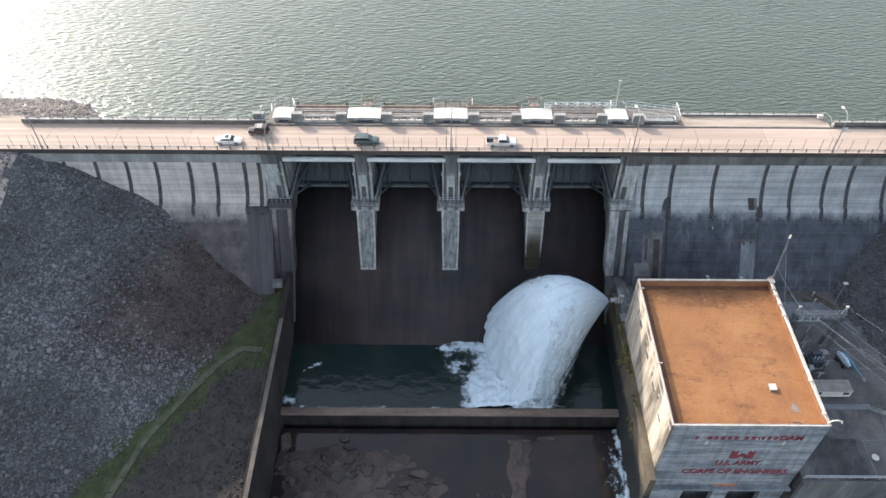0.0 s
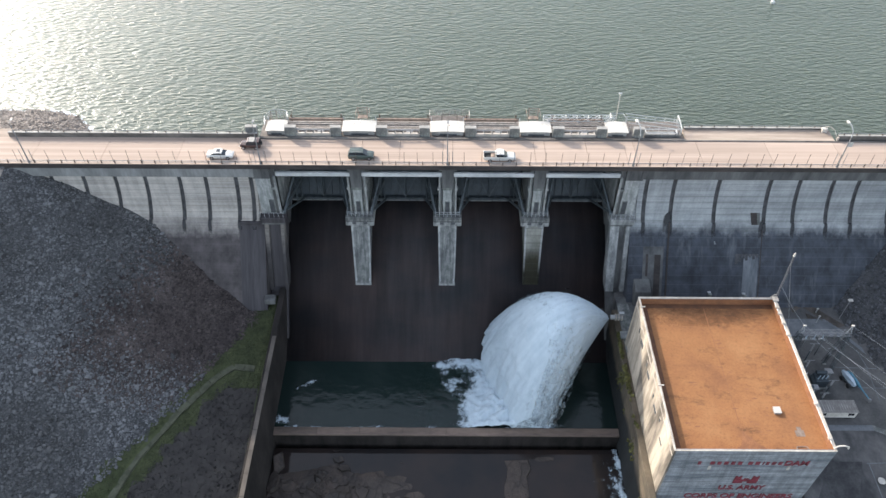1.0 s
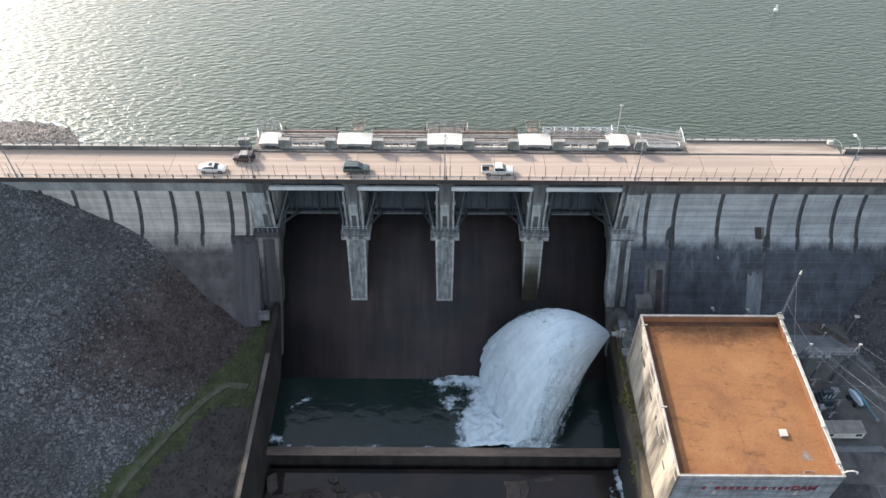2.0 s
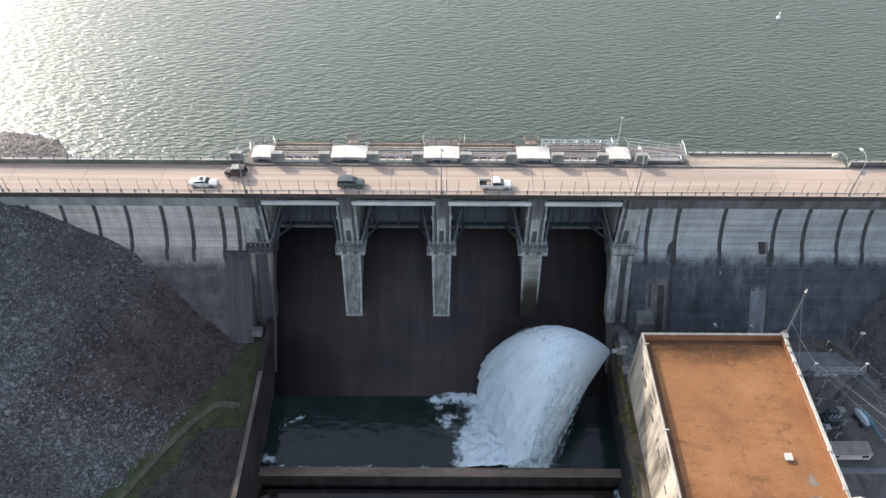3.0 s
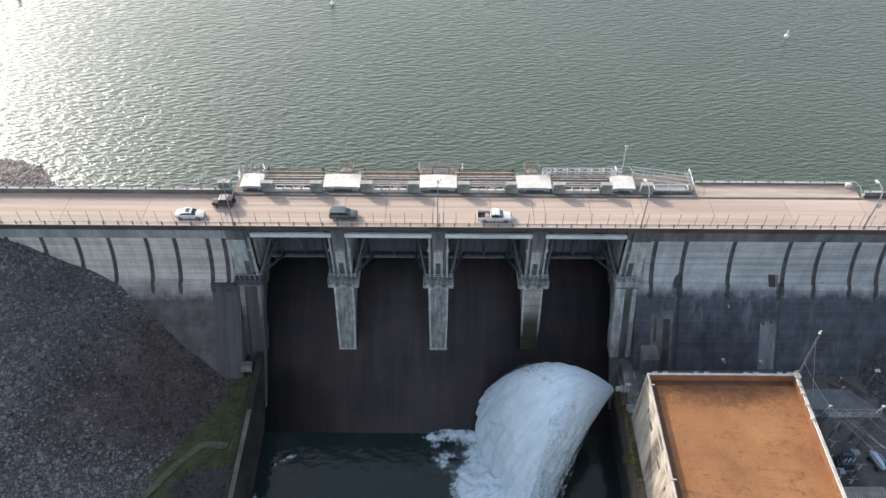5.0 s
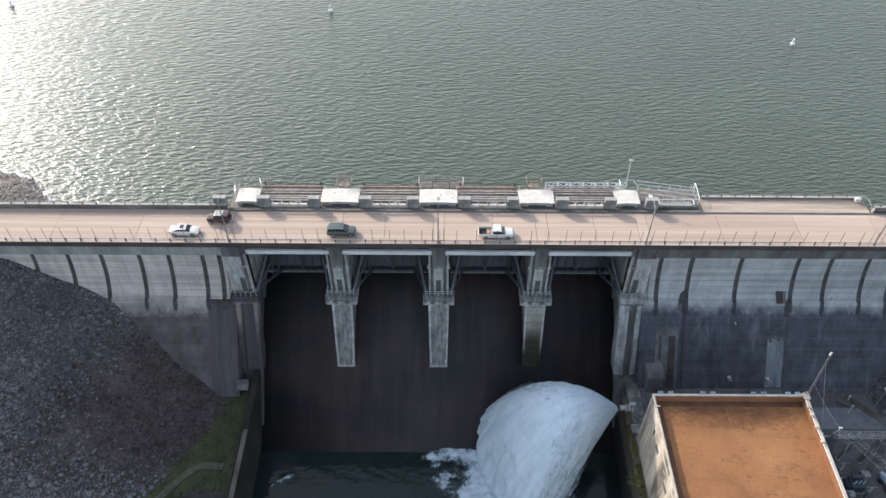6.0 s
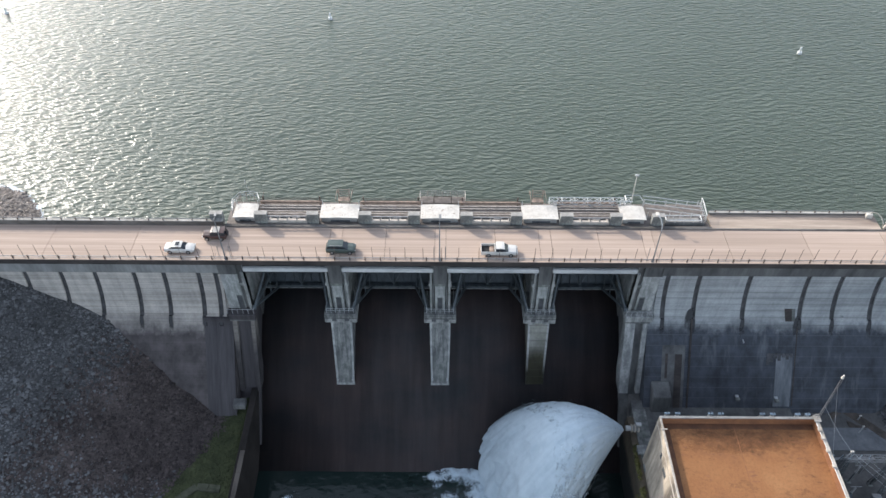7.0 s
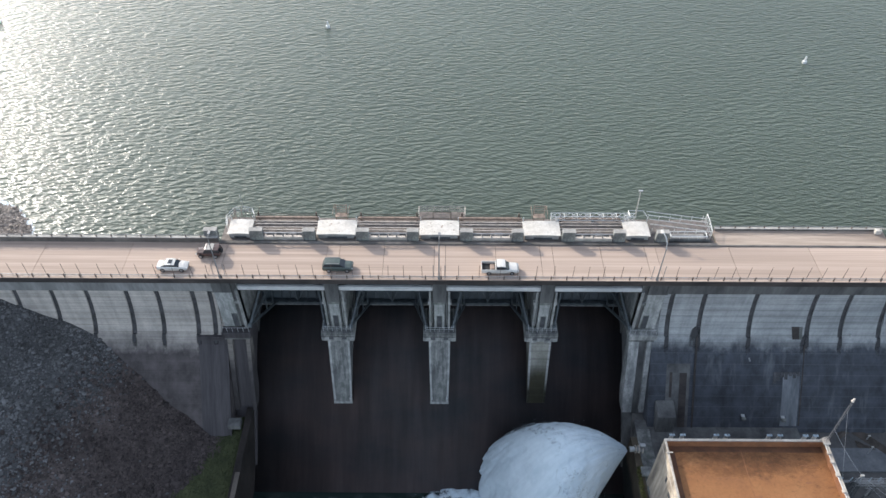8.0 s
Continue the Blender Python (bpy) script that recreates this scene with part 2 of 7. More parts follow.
M_RUST = paint("tan_rusty_frame", (0.36, 0.27, 0.21), 0.8, 0.25)
M_GRATE = surface("walkway_grating", (0.10, 0.09, 0.08), (0.20, 0.17, 0.15), 1.0, 0.8, 0.3)
M_LAKE = lake_water()
M_BASIN = water("basin_water", (0.0115, 0.0195, 0.0180), 0.10, 0.5, 0.07, 0.6)
M_POOL = water("pool_water", (0.014, 0.014, 0.015), 0.03, 0.8, 0.012, 1.0, 1.0, (0.034, 0.024, 0.020))
M_FOAM = foam("white_foam", 0.8, 0.40, 0.22, 1.0)
M_ROCK = surface("grey_riprap", (0.082, 0.081, 0.081), (0.130, 0.130, 0.133), 0.05, 0.95, 0.5, fine=16, island=0.6, lo=0.40, hi=0.6)
# Bed under the stones; the shade of the gaps is put into its colour
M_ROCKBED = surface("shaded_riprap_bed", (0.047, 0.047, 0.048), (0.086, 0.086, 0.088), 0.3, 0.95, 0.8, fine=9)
# Brown stones by the dam; its shadow is also put into their dark tone
M_BROWNROCK = surface("brown_riprap", (0.045, 0.035, 0.033), (0.088, 0.071, 0.066), 0.1, 0.95, 0.5, fine=12, island=0.6)
M_TANROCK = surface("tan_riprap", (0.20, 0.172, 0.148), (0.34, 0.295, 0.255), 0.7, 0.95, 0.5, island=0.45)


def bedrock():
    """Brown limestone with dark joints, tone changing from slab to slab."""
    m, t, p = blank("brown_bedrock")
    v = coords(t, (1, 0.75, 1), 20)
    warp = t.nodes.new("ShaderNodeTexNoise")
    t.links.new(v, warp.inputs["Vector"])
    warp.inputs["Scale"].default_value, warp.inputs["Detail"].default_value = 0.4, 4
    bent = mix(t, 1.0, v, mix(t, 1.0, warp.outputs[1], (3.2, 3.2, 3.2), "MULTIPLY"), "ADD")
    crack = t.nodes.new("ShaderNodeTexVoronoi")
    crack.feature = "DISTANCE_TO_EDGE"
    t.links.new(bent, crack.inputs["Vector"])
    crack.inputs["Scale"].default_value = 0.34
    tone = ramp(t, noise_of(t, v, 0.3, 7, 0.7), [(0.32, (0.026, 0.021, 0.018)), (0.68, (0.078, 0.058, 0.046))])
    grain = ramp(t, noise_of(t, v, 2.2, 7, 0.75), [(0.3, (0.65,)), (0.7, (1.25,))])
    col = mix(t, 1.0, tone, grain, "MULTIPLY")
    gap = ramp(t, crack.outputs[0], [(0.0, (0.45,)), (0.08, (1.0,))])
    col = mix(t, ramp(t, noise_of(t, v, 0.25, 3), [(0.4, (0.15,)), (0.6, (0.95,))]), col, gap, "MULTIPLY")
    r = t.nodes.new("ShaderNodeObjectInfo").outputs["Random"]
    col = mix(t, 1.0, col, ramp(t, r, [(0, (0.7,)), (1, (1.2,))]), "MULTIPLY")
    t.links.new(col, p.inputs["Base Color"])
    p.inputs["Roughness"].default_value = 0.65
    bump(t, p, math_node(t, "ADD", math_node(t, "MULTIPLY", gap, 0.6), noise_of(t, v, 1.5, 6)), 0.7, 0.25)
    return m


M_BEDROCK = bedrock()
# Darker copy of the grey riprap, with the east bank's shade coloured in
M_SHADEROCK = surface("shaded_grey_riprap", (0.045, 0.046, 0.050), (0.095, 0.098, 0.104), 0.1, 0.95, 0.5, fine=12, island=0.5)
M_GRASS = surface("damp_grass", (0.034, 0.042, 0.016), (0.068, 0.078, 0.033), 0.3, 0.95, 0.6, island=0.2)
M_SCRUB = surface("brown_scrub", (0.022, 0.020, 0.019), (0.046, 0.042, 0.039), 0.5, 0.95, 0.6, island=0.5)
M_PATH = surface("mossy_gutter_concrete", (0.046, 0.050, 0.030), (0.092, 0.096, 0.062), 0.8, 0.9, 0.3)
M_WALLTOP = surface("training_wall_concrete", (0.016, 0.0145, 0.013), (0.040, 0.034, 0.031), 0.4, 0.9, 0.3, stretch=(1, 0.4, 0.3), shine=0.2)
M_WALLMOSS = surface("yellow_green_moss", (0.060, 0.062, 0.018), (0.135, 0.125, 0.040), 0.6, 0.95, 0.5, island=0.3)
M_MOSS = dam_concrete("mossy_wall", (0.17, 0.135, 0.092), (0.075, 0.062, 0.045), (0.014, 0.016, 0.016), -31.0, 0.5, 0.05)
M_SILL = surface("brown_sill_concrete", (0.10, 0.075, 0.06), (0.19, 0.14, 0.11), 0.4, 0.8, 0.2, stretch=(0.3, 1, 1))
def house_concrete():
    """Board-marked wall: dark and pale lifts, patches, short runs and fine grain."""
    m, t, p = blank("powerhouse_concrete")
    v = coords(t)
    lifts = ramp(t, noise_of(t, coords(t, (0.10, 0.10, 1.1)), 0.9, 5, 0.7), [(0.34, (0.13, 0.145, 0.16)), (0.66, (0.335, 0.345, 0.355))])
    blot = ramp(t, noise_of(t, coords(t, (0.5, 0.5, 0.8)), 0.5, 7, 0.75), [(0.32, (0.62,)), (0.5, (1.0,)), (0.7, (1.28,))])
    runs = ramp(t, noise_of(t, coords(t, (1.6, 1.6, 0.1)), 0.8, 5, 0.7), [(0.36, (0.70,)), (0.55, (1.0,)), (0.78, (1.35,))])
    col = mix(t, 0.9, mix(t, 0.9, lifts, blot, "MULTIPLY"), runs, "MULTIPLY")
    z = node(t, "SeparateXYZ", Vector=v).outputs[2]
    col = mix(t, 0.7, col, ramp(t, math_node(t, "PINGPONG", z, 0.61), [(0.0, (0.55,)), (0.08, (1.0,))]), "MULTIPLY")
    col = mix(t, 0.8, col, ramp(t, noise_of(t, v, 3.0, 7, 0.75), [(0.3, (0.75,)), (0.7, (1.2,))]), "MULTIPLY")
    t.links.new(col, p.inputs["Base Color"])
    p.inputs["Roughness"].default_value = 0.87
    bump(t, p, noise_of(t, v, 5.0, 4), 0.25, 0.04)
    return m


M_BERMSTONE = surface("stained_coping_stone", (0.055, 0.047, 0.040), (0.115, 0.098, 0.082), 0.5, 0.85, 0.2, stretch=(1, 0.3, 1))
M_HOUSE = house_concrete()
# West wall's own stained material; the sun's warmth and paleness are put into it
M_SUNWALL = surface("sun_tinted_stained_concrete", (0.13, 0.11, 0.088), (0.60, 0.51, 0.40), 0.4, 0.85, 0.25, stretch=(1, 0.8, 0.14), fine=6, lo=0.36, hi=0.60)
M_COPING = surface("pale_coping", (0.38, 0.335, 0.28), (0.56, 0.51, 0.44), 0.7, 0.8, 0.15)


def roof_membrane():
    """Rust-stained membrane: broad fading, wandering wet streaks and fine speckle."""
    m, t, p = blank("rust_roof_membrane")
    v = coords(t)
    base = ramp(t, noise_of(t, v, 0.13, 6, 0.65), [(0.3, (0.205, 0.088, 0.036)), (0.5, (0.262, 0.117, 0.044)), (0.72, (0.315, 0.152, 0.062))])
    streak = ramp(t, noise_of(t, coords(t, (0.55, 1.0, 1), 10), 0.5, 9, 0.8), [(0.36, (0.45,)), (0.45, (0.95,)), (0.8, (1.12,))])
    base = mix(t, 0.9, base, streak, "MULTIPLY")
    speck = ramp(t, noise_of(t, v, 2.4, 9, 0.85), [(0.30, (0.55,)), (0.48, (1.0,)), (0.72, (1.22,))])
    base = mix(t, 0.9, base, speck, "MULTIPLY")
    t.links.new(base, p.inputs["Base Color"])
    p.inputs["Roughness"].default_value = 0.9
    bump(t, p, noise_of(t, v, 1.5, 7, 0.7), 0.25, 0.06)
    return m


M_ROOF = roof_membrane()
M_ROOFSTAIN = surface("dark_roof_stain", (0.19, 0.085, 0.04), (0.27, 0.12, 0.052), 0.6, 0.9, 0.1)



def wash_material():
    """Thin dark tint: ragged, clear towards its rim."""
    m, t, p = blank("shadow_wash")
    p.inputs["Base Color"].default_value, p.inputs["Roughness"].default_value = (0.13, 0.058, 0.028, 1), 0.9
    u = node(t, "SeparateXYZ", Vector=t.nodes.new("ShaderNodeTexCoord").outputs["Generated"])
    gx2 = math_node(t, "POWER", math_node(t, "ABSOLUTE", math_node(t, "MULTIPLY", math_node(t, "SUBTRACT", u.outputs[0], 0.5), 2.0), 0.0), 3.0)
    gy2 = math_node(t, "POWER", math_node(t, "ABSOLUTE", math_node(t, "MULTIPLY", math_node(t, "SUBTRACT", u.outputs[1], 0.5), 2.0), 0.0), 3.0)
    f = math_node(t, "SUBTRACT", 0.75, math_node(t, "ADD", gx2, gy2))
    f = math_node(t, "ADD", f, math_node(t, "MULTIPLY", math_node(t, "SUBTRACT", noise_of(t, coords(t, (0.7, 1, 1)), 0.9, 8, 0.75), 0.5), 2.6))
    t.links.new(ramp(t, f, [(0.0, (0.0,)), (1.3, (0.30,))]), p.inputs["Alpha"])
    return m


M_ROOFPATCH = surface("worn_grey_patch", (0.16, 0.11, 0.08), (0.26, 0.21, 0.175), 1.2, 0.9, 0.2)
M_WASH = wash_material()
M_PARAPETSHADE = surface("painted_parapet_shade", (0.085, 0.038, 0.019), (0.15, 0.066, 0.030), 0.5, 0.8, 0.2, fine=6)
M_RED = paint("red_letters", (0.25, 0.045, 0.06), 0.6, 0.25)
M_ORANGE = paint("orange_sign", (0.55, 0.2, 0.08), 0.6, 0.2)
M_ASPHALT = surface("worn_asphalt", (0.042, 0.042, 0.044), (0.135, 0.130, 0.126), 0.2, 0.92, 0.3, fine=7, stretch=(1, 0.6, 1), lo=0.38, hi=0.64)
M_SOIL = surface("brown_soil", (0.055, 0.047, 0.040), (0.105, 0.088, 0.074), 0.6, 0.95, 0.4)
M_YARD = surface("yard_gravel", (0.07, 0.07, 0.068), (0.13, 0.125, 0.12), 0.2, 0.95, 0.4, fine=12)
M_PATCHTAR = surface("patched_asphalt", (0.030, 0.030, 0.032), (0.085, 0.083, 0.082), 0.25, 0.9, 0.3, fine=8)
M_PAD = surface("concrete_pad", (0.12, 0.128, 0.138), (0.19, 0.197, 0.205), 0.3, 0.9, 0.2)
M_PALEBLUE = paint("pale_blue_enamel", (0.46, 0.55, 0.62), 0.4, 0.08)
M_BLUE = paint("blue_tarpaulin", (0.11, 0.27, 0.36), 0.5, 0.15)
M_TRAILER = surface("ribbed_trailer_metal", (0.20, 0.185, 0.17), (0.40, 0.38, 0.35), 0.6, 0.6, 0.1)
M_WINDOW = glass("dark_glass", (0.02, 0.025, 0.03))
M_TYRE = paint("tyre_rubber", (0.025, 0.025, 0.025), 0.85, 0.1)
M_RIM = paint("alloy_rim", (0.45, 0.45, 0.46), 0.35, 0.1, 0.7)
M_CARWHITE = paint("white_car_paint", (0.62, 0.60, 0.56), 0.2, 0.03)
M_CARGREY = paint("dark_green_grey_car_paint", (0.075, 0.095, 0.085), 0.2, 0.03)
M_CARDARK = paint("dark_maroon_car_paint", (0.07, 0.04, 0.035), 0.25, 0.05)
M_LAMP = paint("headlight_lens", (0.75, 0.75, 0.72), 0.1, 0.02)
M_TAIL = paint("red_tail_light", (0.35, 0.02, 0.02), 0.2, 0.02)
M_BUOY = paint("white_buoy_plastic", (0.75, 0.75, 0.73), 0.45, 0.1)
# Stained parapet and kerb faces; the shade on their road side is coloured in
M_PARAPETDARK = surface("shaded_stained_parapet", (0.07, 0.064, 0.058), (0.17, 0.155, 0.14), 0.4, 0.9, 0.3, stretch=(0.5, 1, 1))

# ---- mesh helpers ----


def part(name, bm, material, parent=None, label="", smooth=False):
    """Links a bmesh as one mesh object, under a thing where a parent is given."""
    me = bpy.data.meshes.new(name)
    bm.normal_update()
    bm.to_mesh(me)
    bm.free()
    me.materials.append(material)
    if smooth:
        for f in me.polygons:
            f.use_smooth = True
    ob = new(name, me)
    if parent is not None:
        ob.parent = parent
    return tagged(ob, label) if label else ob


def same_part(name, me, parent, m):
    """Another object on the same mesh, at the pose m under its parent."""
    ob = new(name, me)
    ob.parent = parent
    ob.matrix_basis = m
    return ob


def thing(name, at, label, category, group="", kind="", turn=0.0):
    ob = new(name)
    ob.empty_display_size = 0.5
    ob.matrix_basis = pose(*at, 0, 0, turn)
    return tagged(ob, label, category, group, kind)


def box(bm, x0, x1, y0, y1, z0, z1, bevel=0.0):
    m = Matrix.Translation(((x0 + x1) / 2, (y0 + y1) / 2, (z0 + z1) / 2)) @ Matrix.Diagonal((x1 - x0, y1 - y0, z1 - z0, 1))
    r = bmesh.ops.create_cube(bm, size=1, matrix=m)
    if bevel:
        edges = list({e for v in r["verts"] for e in v.link_edges})
        bmesh.ops.bevel(bm, geom=edges, offset=bevel, segments=1, affect="EDGES")
    return bm


def boxed(x0, x1, y0, y1, z0, z1, bevel=0.0):
    return box(bmesh.new(), x0, x1, y0, y1, z0, z1, bevel)


def bar(bm, a, b, r, sides=6, r2=None):
    a, b = Vector(a), Vector(b)
    d = b - a
    m = Matrix.Translation((a + b) / 2) @ d.to_track_quat("Z", "Y").to_matrix().to_4x4()
    bmesh.ops.create_cone(bm, cap_ends=True, segments=sides, radius1=r, radius2=r if r2 is None else r2, depth=d.length, matrix=m)
    return bm


def run(bm, points, r, sides=5):
    for a, b in zip(points, points[1:]):
        bar(bm, a, b, r, sides)
    return bm


def prism(bm, outline, x0, x1):
    """A closed outline in y and z, drawn out along x."""
    a = [bm.verts.new((x0, y, z)) for y, z in outline]
    b = [bm.verts.new((x1, y, z)) for y, z in outline]
    n = len(outline)
    for i in range(n):
        bm.faces.new((a[i], a[(i + 1) % n], b[(i + 1) % n], b[i]))
    bm.faces.new(a[::-1])
    bm.faces.new(b)
    bmesh.ops.recalc_face_normals(bm, faces=bm.faces[:])
    return bm


def side_prism(bm, outline, y0, y1):
    """A closed outline in x and z, drawn out along y."""
    a = [bm.verts.new((x, y0, z)) for x, z in outline]
    b = [bm.verts.new((x, y1, z)) for x, z in outline]
    n = len(outline)
    for i in range(n):
        bm.faces.new((a[i], a[(i + 1) % n], b[(i + 1) % n], b[i]))
    bm.faces.new(a[::-1])
    bm.faces.new(b)
    bmesh.ops.recalc_face_normals(bm, faces=bm.faces[:])
    return bm


def raw(name, verts, faces, material, parent=None, smooth=False):
    me = bpy.data.meshes.new(name)
    me.from_pydata(verts, [], faces)
    me.materials.append(material)
    if smooth:
        me.polygons.foreach_set("use_smooth", [True] * len(me.polygons))
    me.update()
    ob = new(name, me)
    if parent is not None:
        ob.parent = parent
    return ob


def fbm(x, y, seed=0.0, octaves=4):
    """Smooth uneven heights over arrays of x and y, about -1 to 1."""
    out, amp, f = 0.0, 1.0, 1.0
    for k in range(octaves):
        a, b = seed * 1.7 + k * 2.1, seed * 0.9 + k * 1.3
        out = out + amp * np.sin(f * x * 0.9 + 1.7 * np.sin(f * y * 0.6 + a) + b) * np.cos(f * y * 1.1 + 1.3 * np.sin(f * x * 0.7 + b) + a)
        amp, f = amp * 0.55, f * 2.07
    return out / 1.6


ICO_V = np.array([(0, 0, -1), (.724, -.526, -.447), (-.276, -.851, -.447), (-.894, 0, -.447), (-.276, .851, -.447), (.724, .526, -.447),
                  (.276, -.851, .447), (-.724, -.526, .447), (-.724, .526, .447), (.276, .851, .447), (.894, 0, .447), (0, 0, 1)])
ICO_F = np.array([(0, 2, 1), (0, 1, 5), (0, 3, 2), (0, 4, 3), (0, 5, 4), (1, 2, 6), (1, 10, 5), (2, 3, 7), (3, 4, 8), (4, 5, 9),
                  (1, 6, 10), (2, 7, 6), (3, 8, 7), (4, 9, 8), (5, 10, 9), (6, 11, 10), (6, 7, 11), (7, 8, 11), (8, 9, 11), (9, 10, 11)])


def stones(name, places, sizes, material, flat=0.7, seed=1, rough=0.25):
    """Many angular lumps as one mesh."""
    g = np.random.default_rng(seed)
    n = len(places)
    v = ICO_V[None] * (1 + g.uniform(-rough, rough, (n, 12, 1)))
    v = v * (np.asarray(sizes)[:, None, None] * g.uniform((0.7, 0.7, 0.7 * flat), (1.3, 1.3, 1.3 * flat), (n, 3))[:, None, :])
    a = g.uniform(0, 6.283, n)
    c, s = np.cos(a)[:, None], np.sin(a)[:, None]
    x, y = v[..., 0] * c - v[..., 1] * s, v[..., 0] * s + v[..., 1] * c
    b = g.uniform(-0.6, 0.6, n)
    c, s = np.cos(b)[:, None], np.sin(b)[:, None]
    x, z = x * c - v[..., 2] * s, x * s + v[..., 2] * c
    v = np.stack([x, y, z], -1) + np.asarray(places)[:, None, :]
    f = ICO_F[None] + (np.arange(n) * 12)[:, None, None]
    return raw(name, v.reshape(-1, 3).tolist(), f.reshape(-1, 3).tolist(), material)


def lattice(bm, a, b, w, h, bays, r):
    """A four-chord lattice boom from a to b, w wide and h high."""
    a, b = Vector(a), Vector(b)
    along = (b - a).normalized()
    side = along.cross(Vector((0, 0, 1))).normalized() if abs(along.z) < 0.9 else Vector((1, 0, 0))
    up = side.cross(along)
    corner = [side * sx * w / 2 + up * sz * h / 2 for sx, sz in ((-1, -1), (1, -1), (1, 1), (-1, 1))]
    for c in corner:
        bar(bm, a + c, b + c, r, 4)
    for i in range(bays):
        p, q = a.lerp(b, i / bays), a.lerp(b, (i + 1) / bays)
        for k in range(4):
            c, d = corner[k], corner[(k + 1) % 4]
            bar(bm, p + c, q + d if i % 2 else p + d, r * 0.7, 4)
            bar(bm, (p + d) if i % 2 else (p + c), (q + c) if i % 2 else (q + d), r * 0.6, 4)
    return bm

# ---- ground, lake and banks ----
LAKE_Z, BASIN_Z, YARD_Z, POOL_Z = -5.5, -38.25, -28.0, -41.55


def west_slope(x, y):
    s = 0.858 * x - 0.513 * y
    return np.interp(s, [-71.0, -68.5, -65.6, -61.9, -60.2, -57.3, -54.6, -51.8, -48.8, -45.8, -42.9, -39.9, -37.4, -34.0, -28.9, 40.0], [-0.6, -1.6, -3.6, -5.8, -7.5, -9.7, -11.4, -13.8, -16.3, -18.2, -20.0, -22.3, -24.1, -25.9, -29.2, -75.0])


def west_berm(y):
    return np.clip(-28.8 - 0.10 * (-y - 8), -32.4, -28.8)


def east_slope(x, y):
    return np.minimum(YARD_Z + 0.95 * (x - 76.8 + 0.22 * (y + 5)), -0.6)


def ground_height(x, y):
    bumps = fbm(x * 0.35, y * 0.35, 3) * 0.25
    west = np.maximum(west_slope(x, y), west_berm(y)) + bumps
    up = -0.6 - 4.9 * np.sqrt((np.maximum(x + 84, 0) / 13.3) ** 2 + (np.maximum(y - 9.5, 0) / 15.2) ** 2)
    west = np.where(y > 6, np.maximum(up + bumps, -14.0), west)
    bed = -41.45 + 0.5 * fbm(x * 0.16, y * 0.2, 7) - 1.6 / (1 + np.exp(-np.clip((x - 18) * 0.6, -30, 30))) + 0.3 * np.exp(-((x + 19) / 11) ** 2 - ((y + 47) / 8) ** 2) + 0.12 * fbm(x * 0.9, y * 1.1, 4) - 0.7 * np.exp(-((y + 35.5) / 2.6) ** 2) - 0.25 / (1 + np.exp(-np.clip((x + 6) * 0.5, -30, 30)))
    east = np.maximum(YARD_Z + 0 * x, east_slope(x, y)) + np.where(east_slope(x, y) > YARD_Z, bumps, 0)
    east = np.where(y < -50.6, np.minimum(east, -38.0 - 0.5 * np.clip(-(y + 50.6), 0, 8)), east)
    east = np.where(y > 6, -14.0, east)
    mid = np.where(y > -33.2, -46.0, bed)
    h = np.where(x < -33.4, west, np.where(x > 33.0, east, mid))
    h = np.where((x > 33.0) & (x < 59.0) & (y < -17) & (y > -50.6), -44.0, h)
    h = np.where((x > 33.0) & (x < 59.0) & (y <= -50.6), -43.5, h)
    return np.where((y > 14) & (x > -60), -14.0, h)


def steps(a, b, fine, far):
    core = list(np.arange(a, b + 0.01, fine))
    out, d = [], fine
    while not out or abs(out[-1]) < far:
        d *= 1.6
        out.append((out[-1] if out else b) + d)
    low, d = [], fine
    while not low or abs(low[-1]) < far:
        d *= 1.6
        low.append((low[-1] if low else a) - d)
    return np.array(low[::-1] + core + out)


gx, gy = steps(-110, 110, 1.1, 3500), steps(-72, 34, 1.1, 3500)
X, Y = np.meshgrid(gx, gy)
Z = ground_height(X, Y)
nx = len(gx)
quads = [(j * nx + i, j * nx + i + 1, (j + 1) * nx + i + 1, (j + 1) * nx + i) for j in range(len(gy) - 1) for i in range(nx - 1)]
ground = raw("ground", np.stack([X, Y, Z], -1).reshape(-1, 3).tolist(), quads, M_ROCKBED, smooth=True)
tagged(ground, "dark rocky ground and banks below the dam", "ground", kind="structure")
for extra in (M_YARD, M_BEDROCK, M_GRASS, M_SCRUB, M_TANROCK, M_BROWNROCK):
    ground.data.materials.append(extra)
cx, cy = (X[:-1, :-1] + X[1:, 1:]) / 2, (Y[:-1, :-1] + Y[1:, 1:]) / 2
s_line = 0.858 * cx - 0.513 * cy + fbm(cx * 0.5, cy * 0.5, 5) * 1.2
which = np.zeros(cx.shape, int)
which[(cx > 33) & (east_slope(cx, cy) < YARD_Z)] = 1
which[(np.abs(cx) < 33.2)] = 2
berm = (cx < -33) & (s_line > -27.2) & (cy < -6)
which[berm] = 4
which[berm & ((s_line < -22.6) | (cx > -42) & (cy > -27) | (cx > -35.0))] = 3
which[(cx < -33) & (s_line > -44) & (s_line < -27.2) & (cy > -34)] = 6
which[(cx < -33) & (cy > 6)] = 5
which[(cx < -81.4 + fbm(cx * 0.4, cy * 0.4, 6)) & (cy > -16) & (cy < 2)] = 5
ground.data.polygons.foreach_set("material_index", which.reshape(-1).tolist())

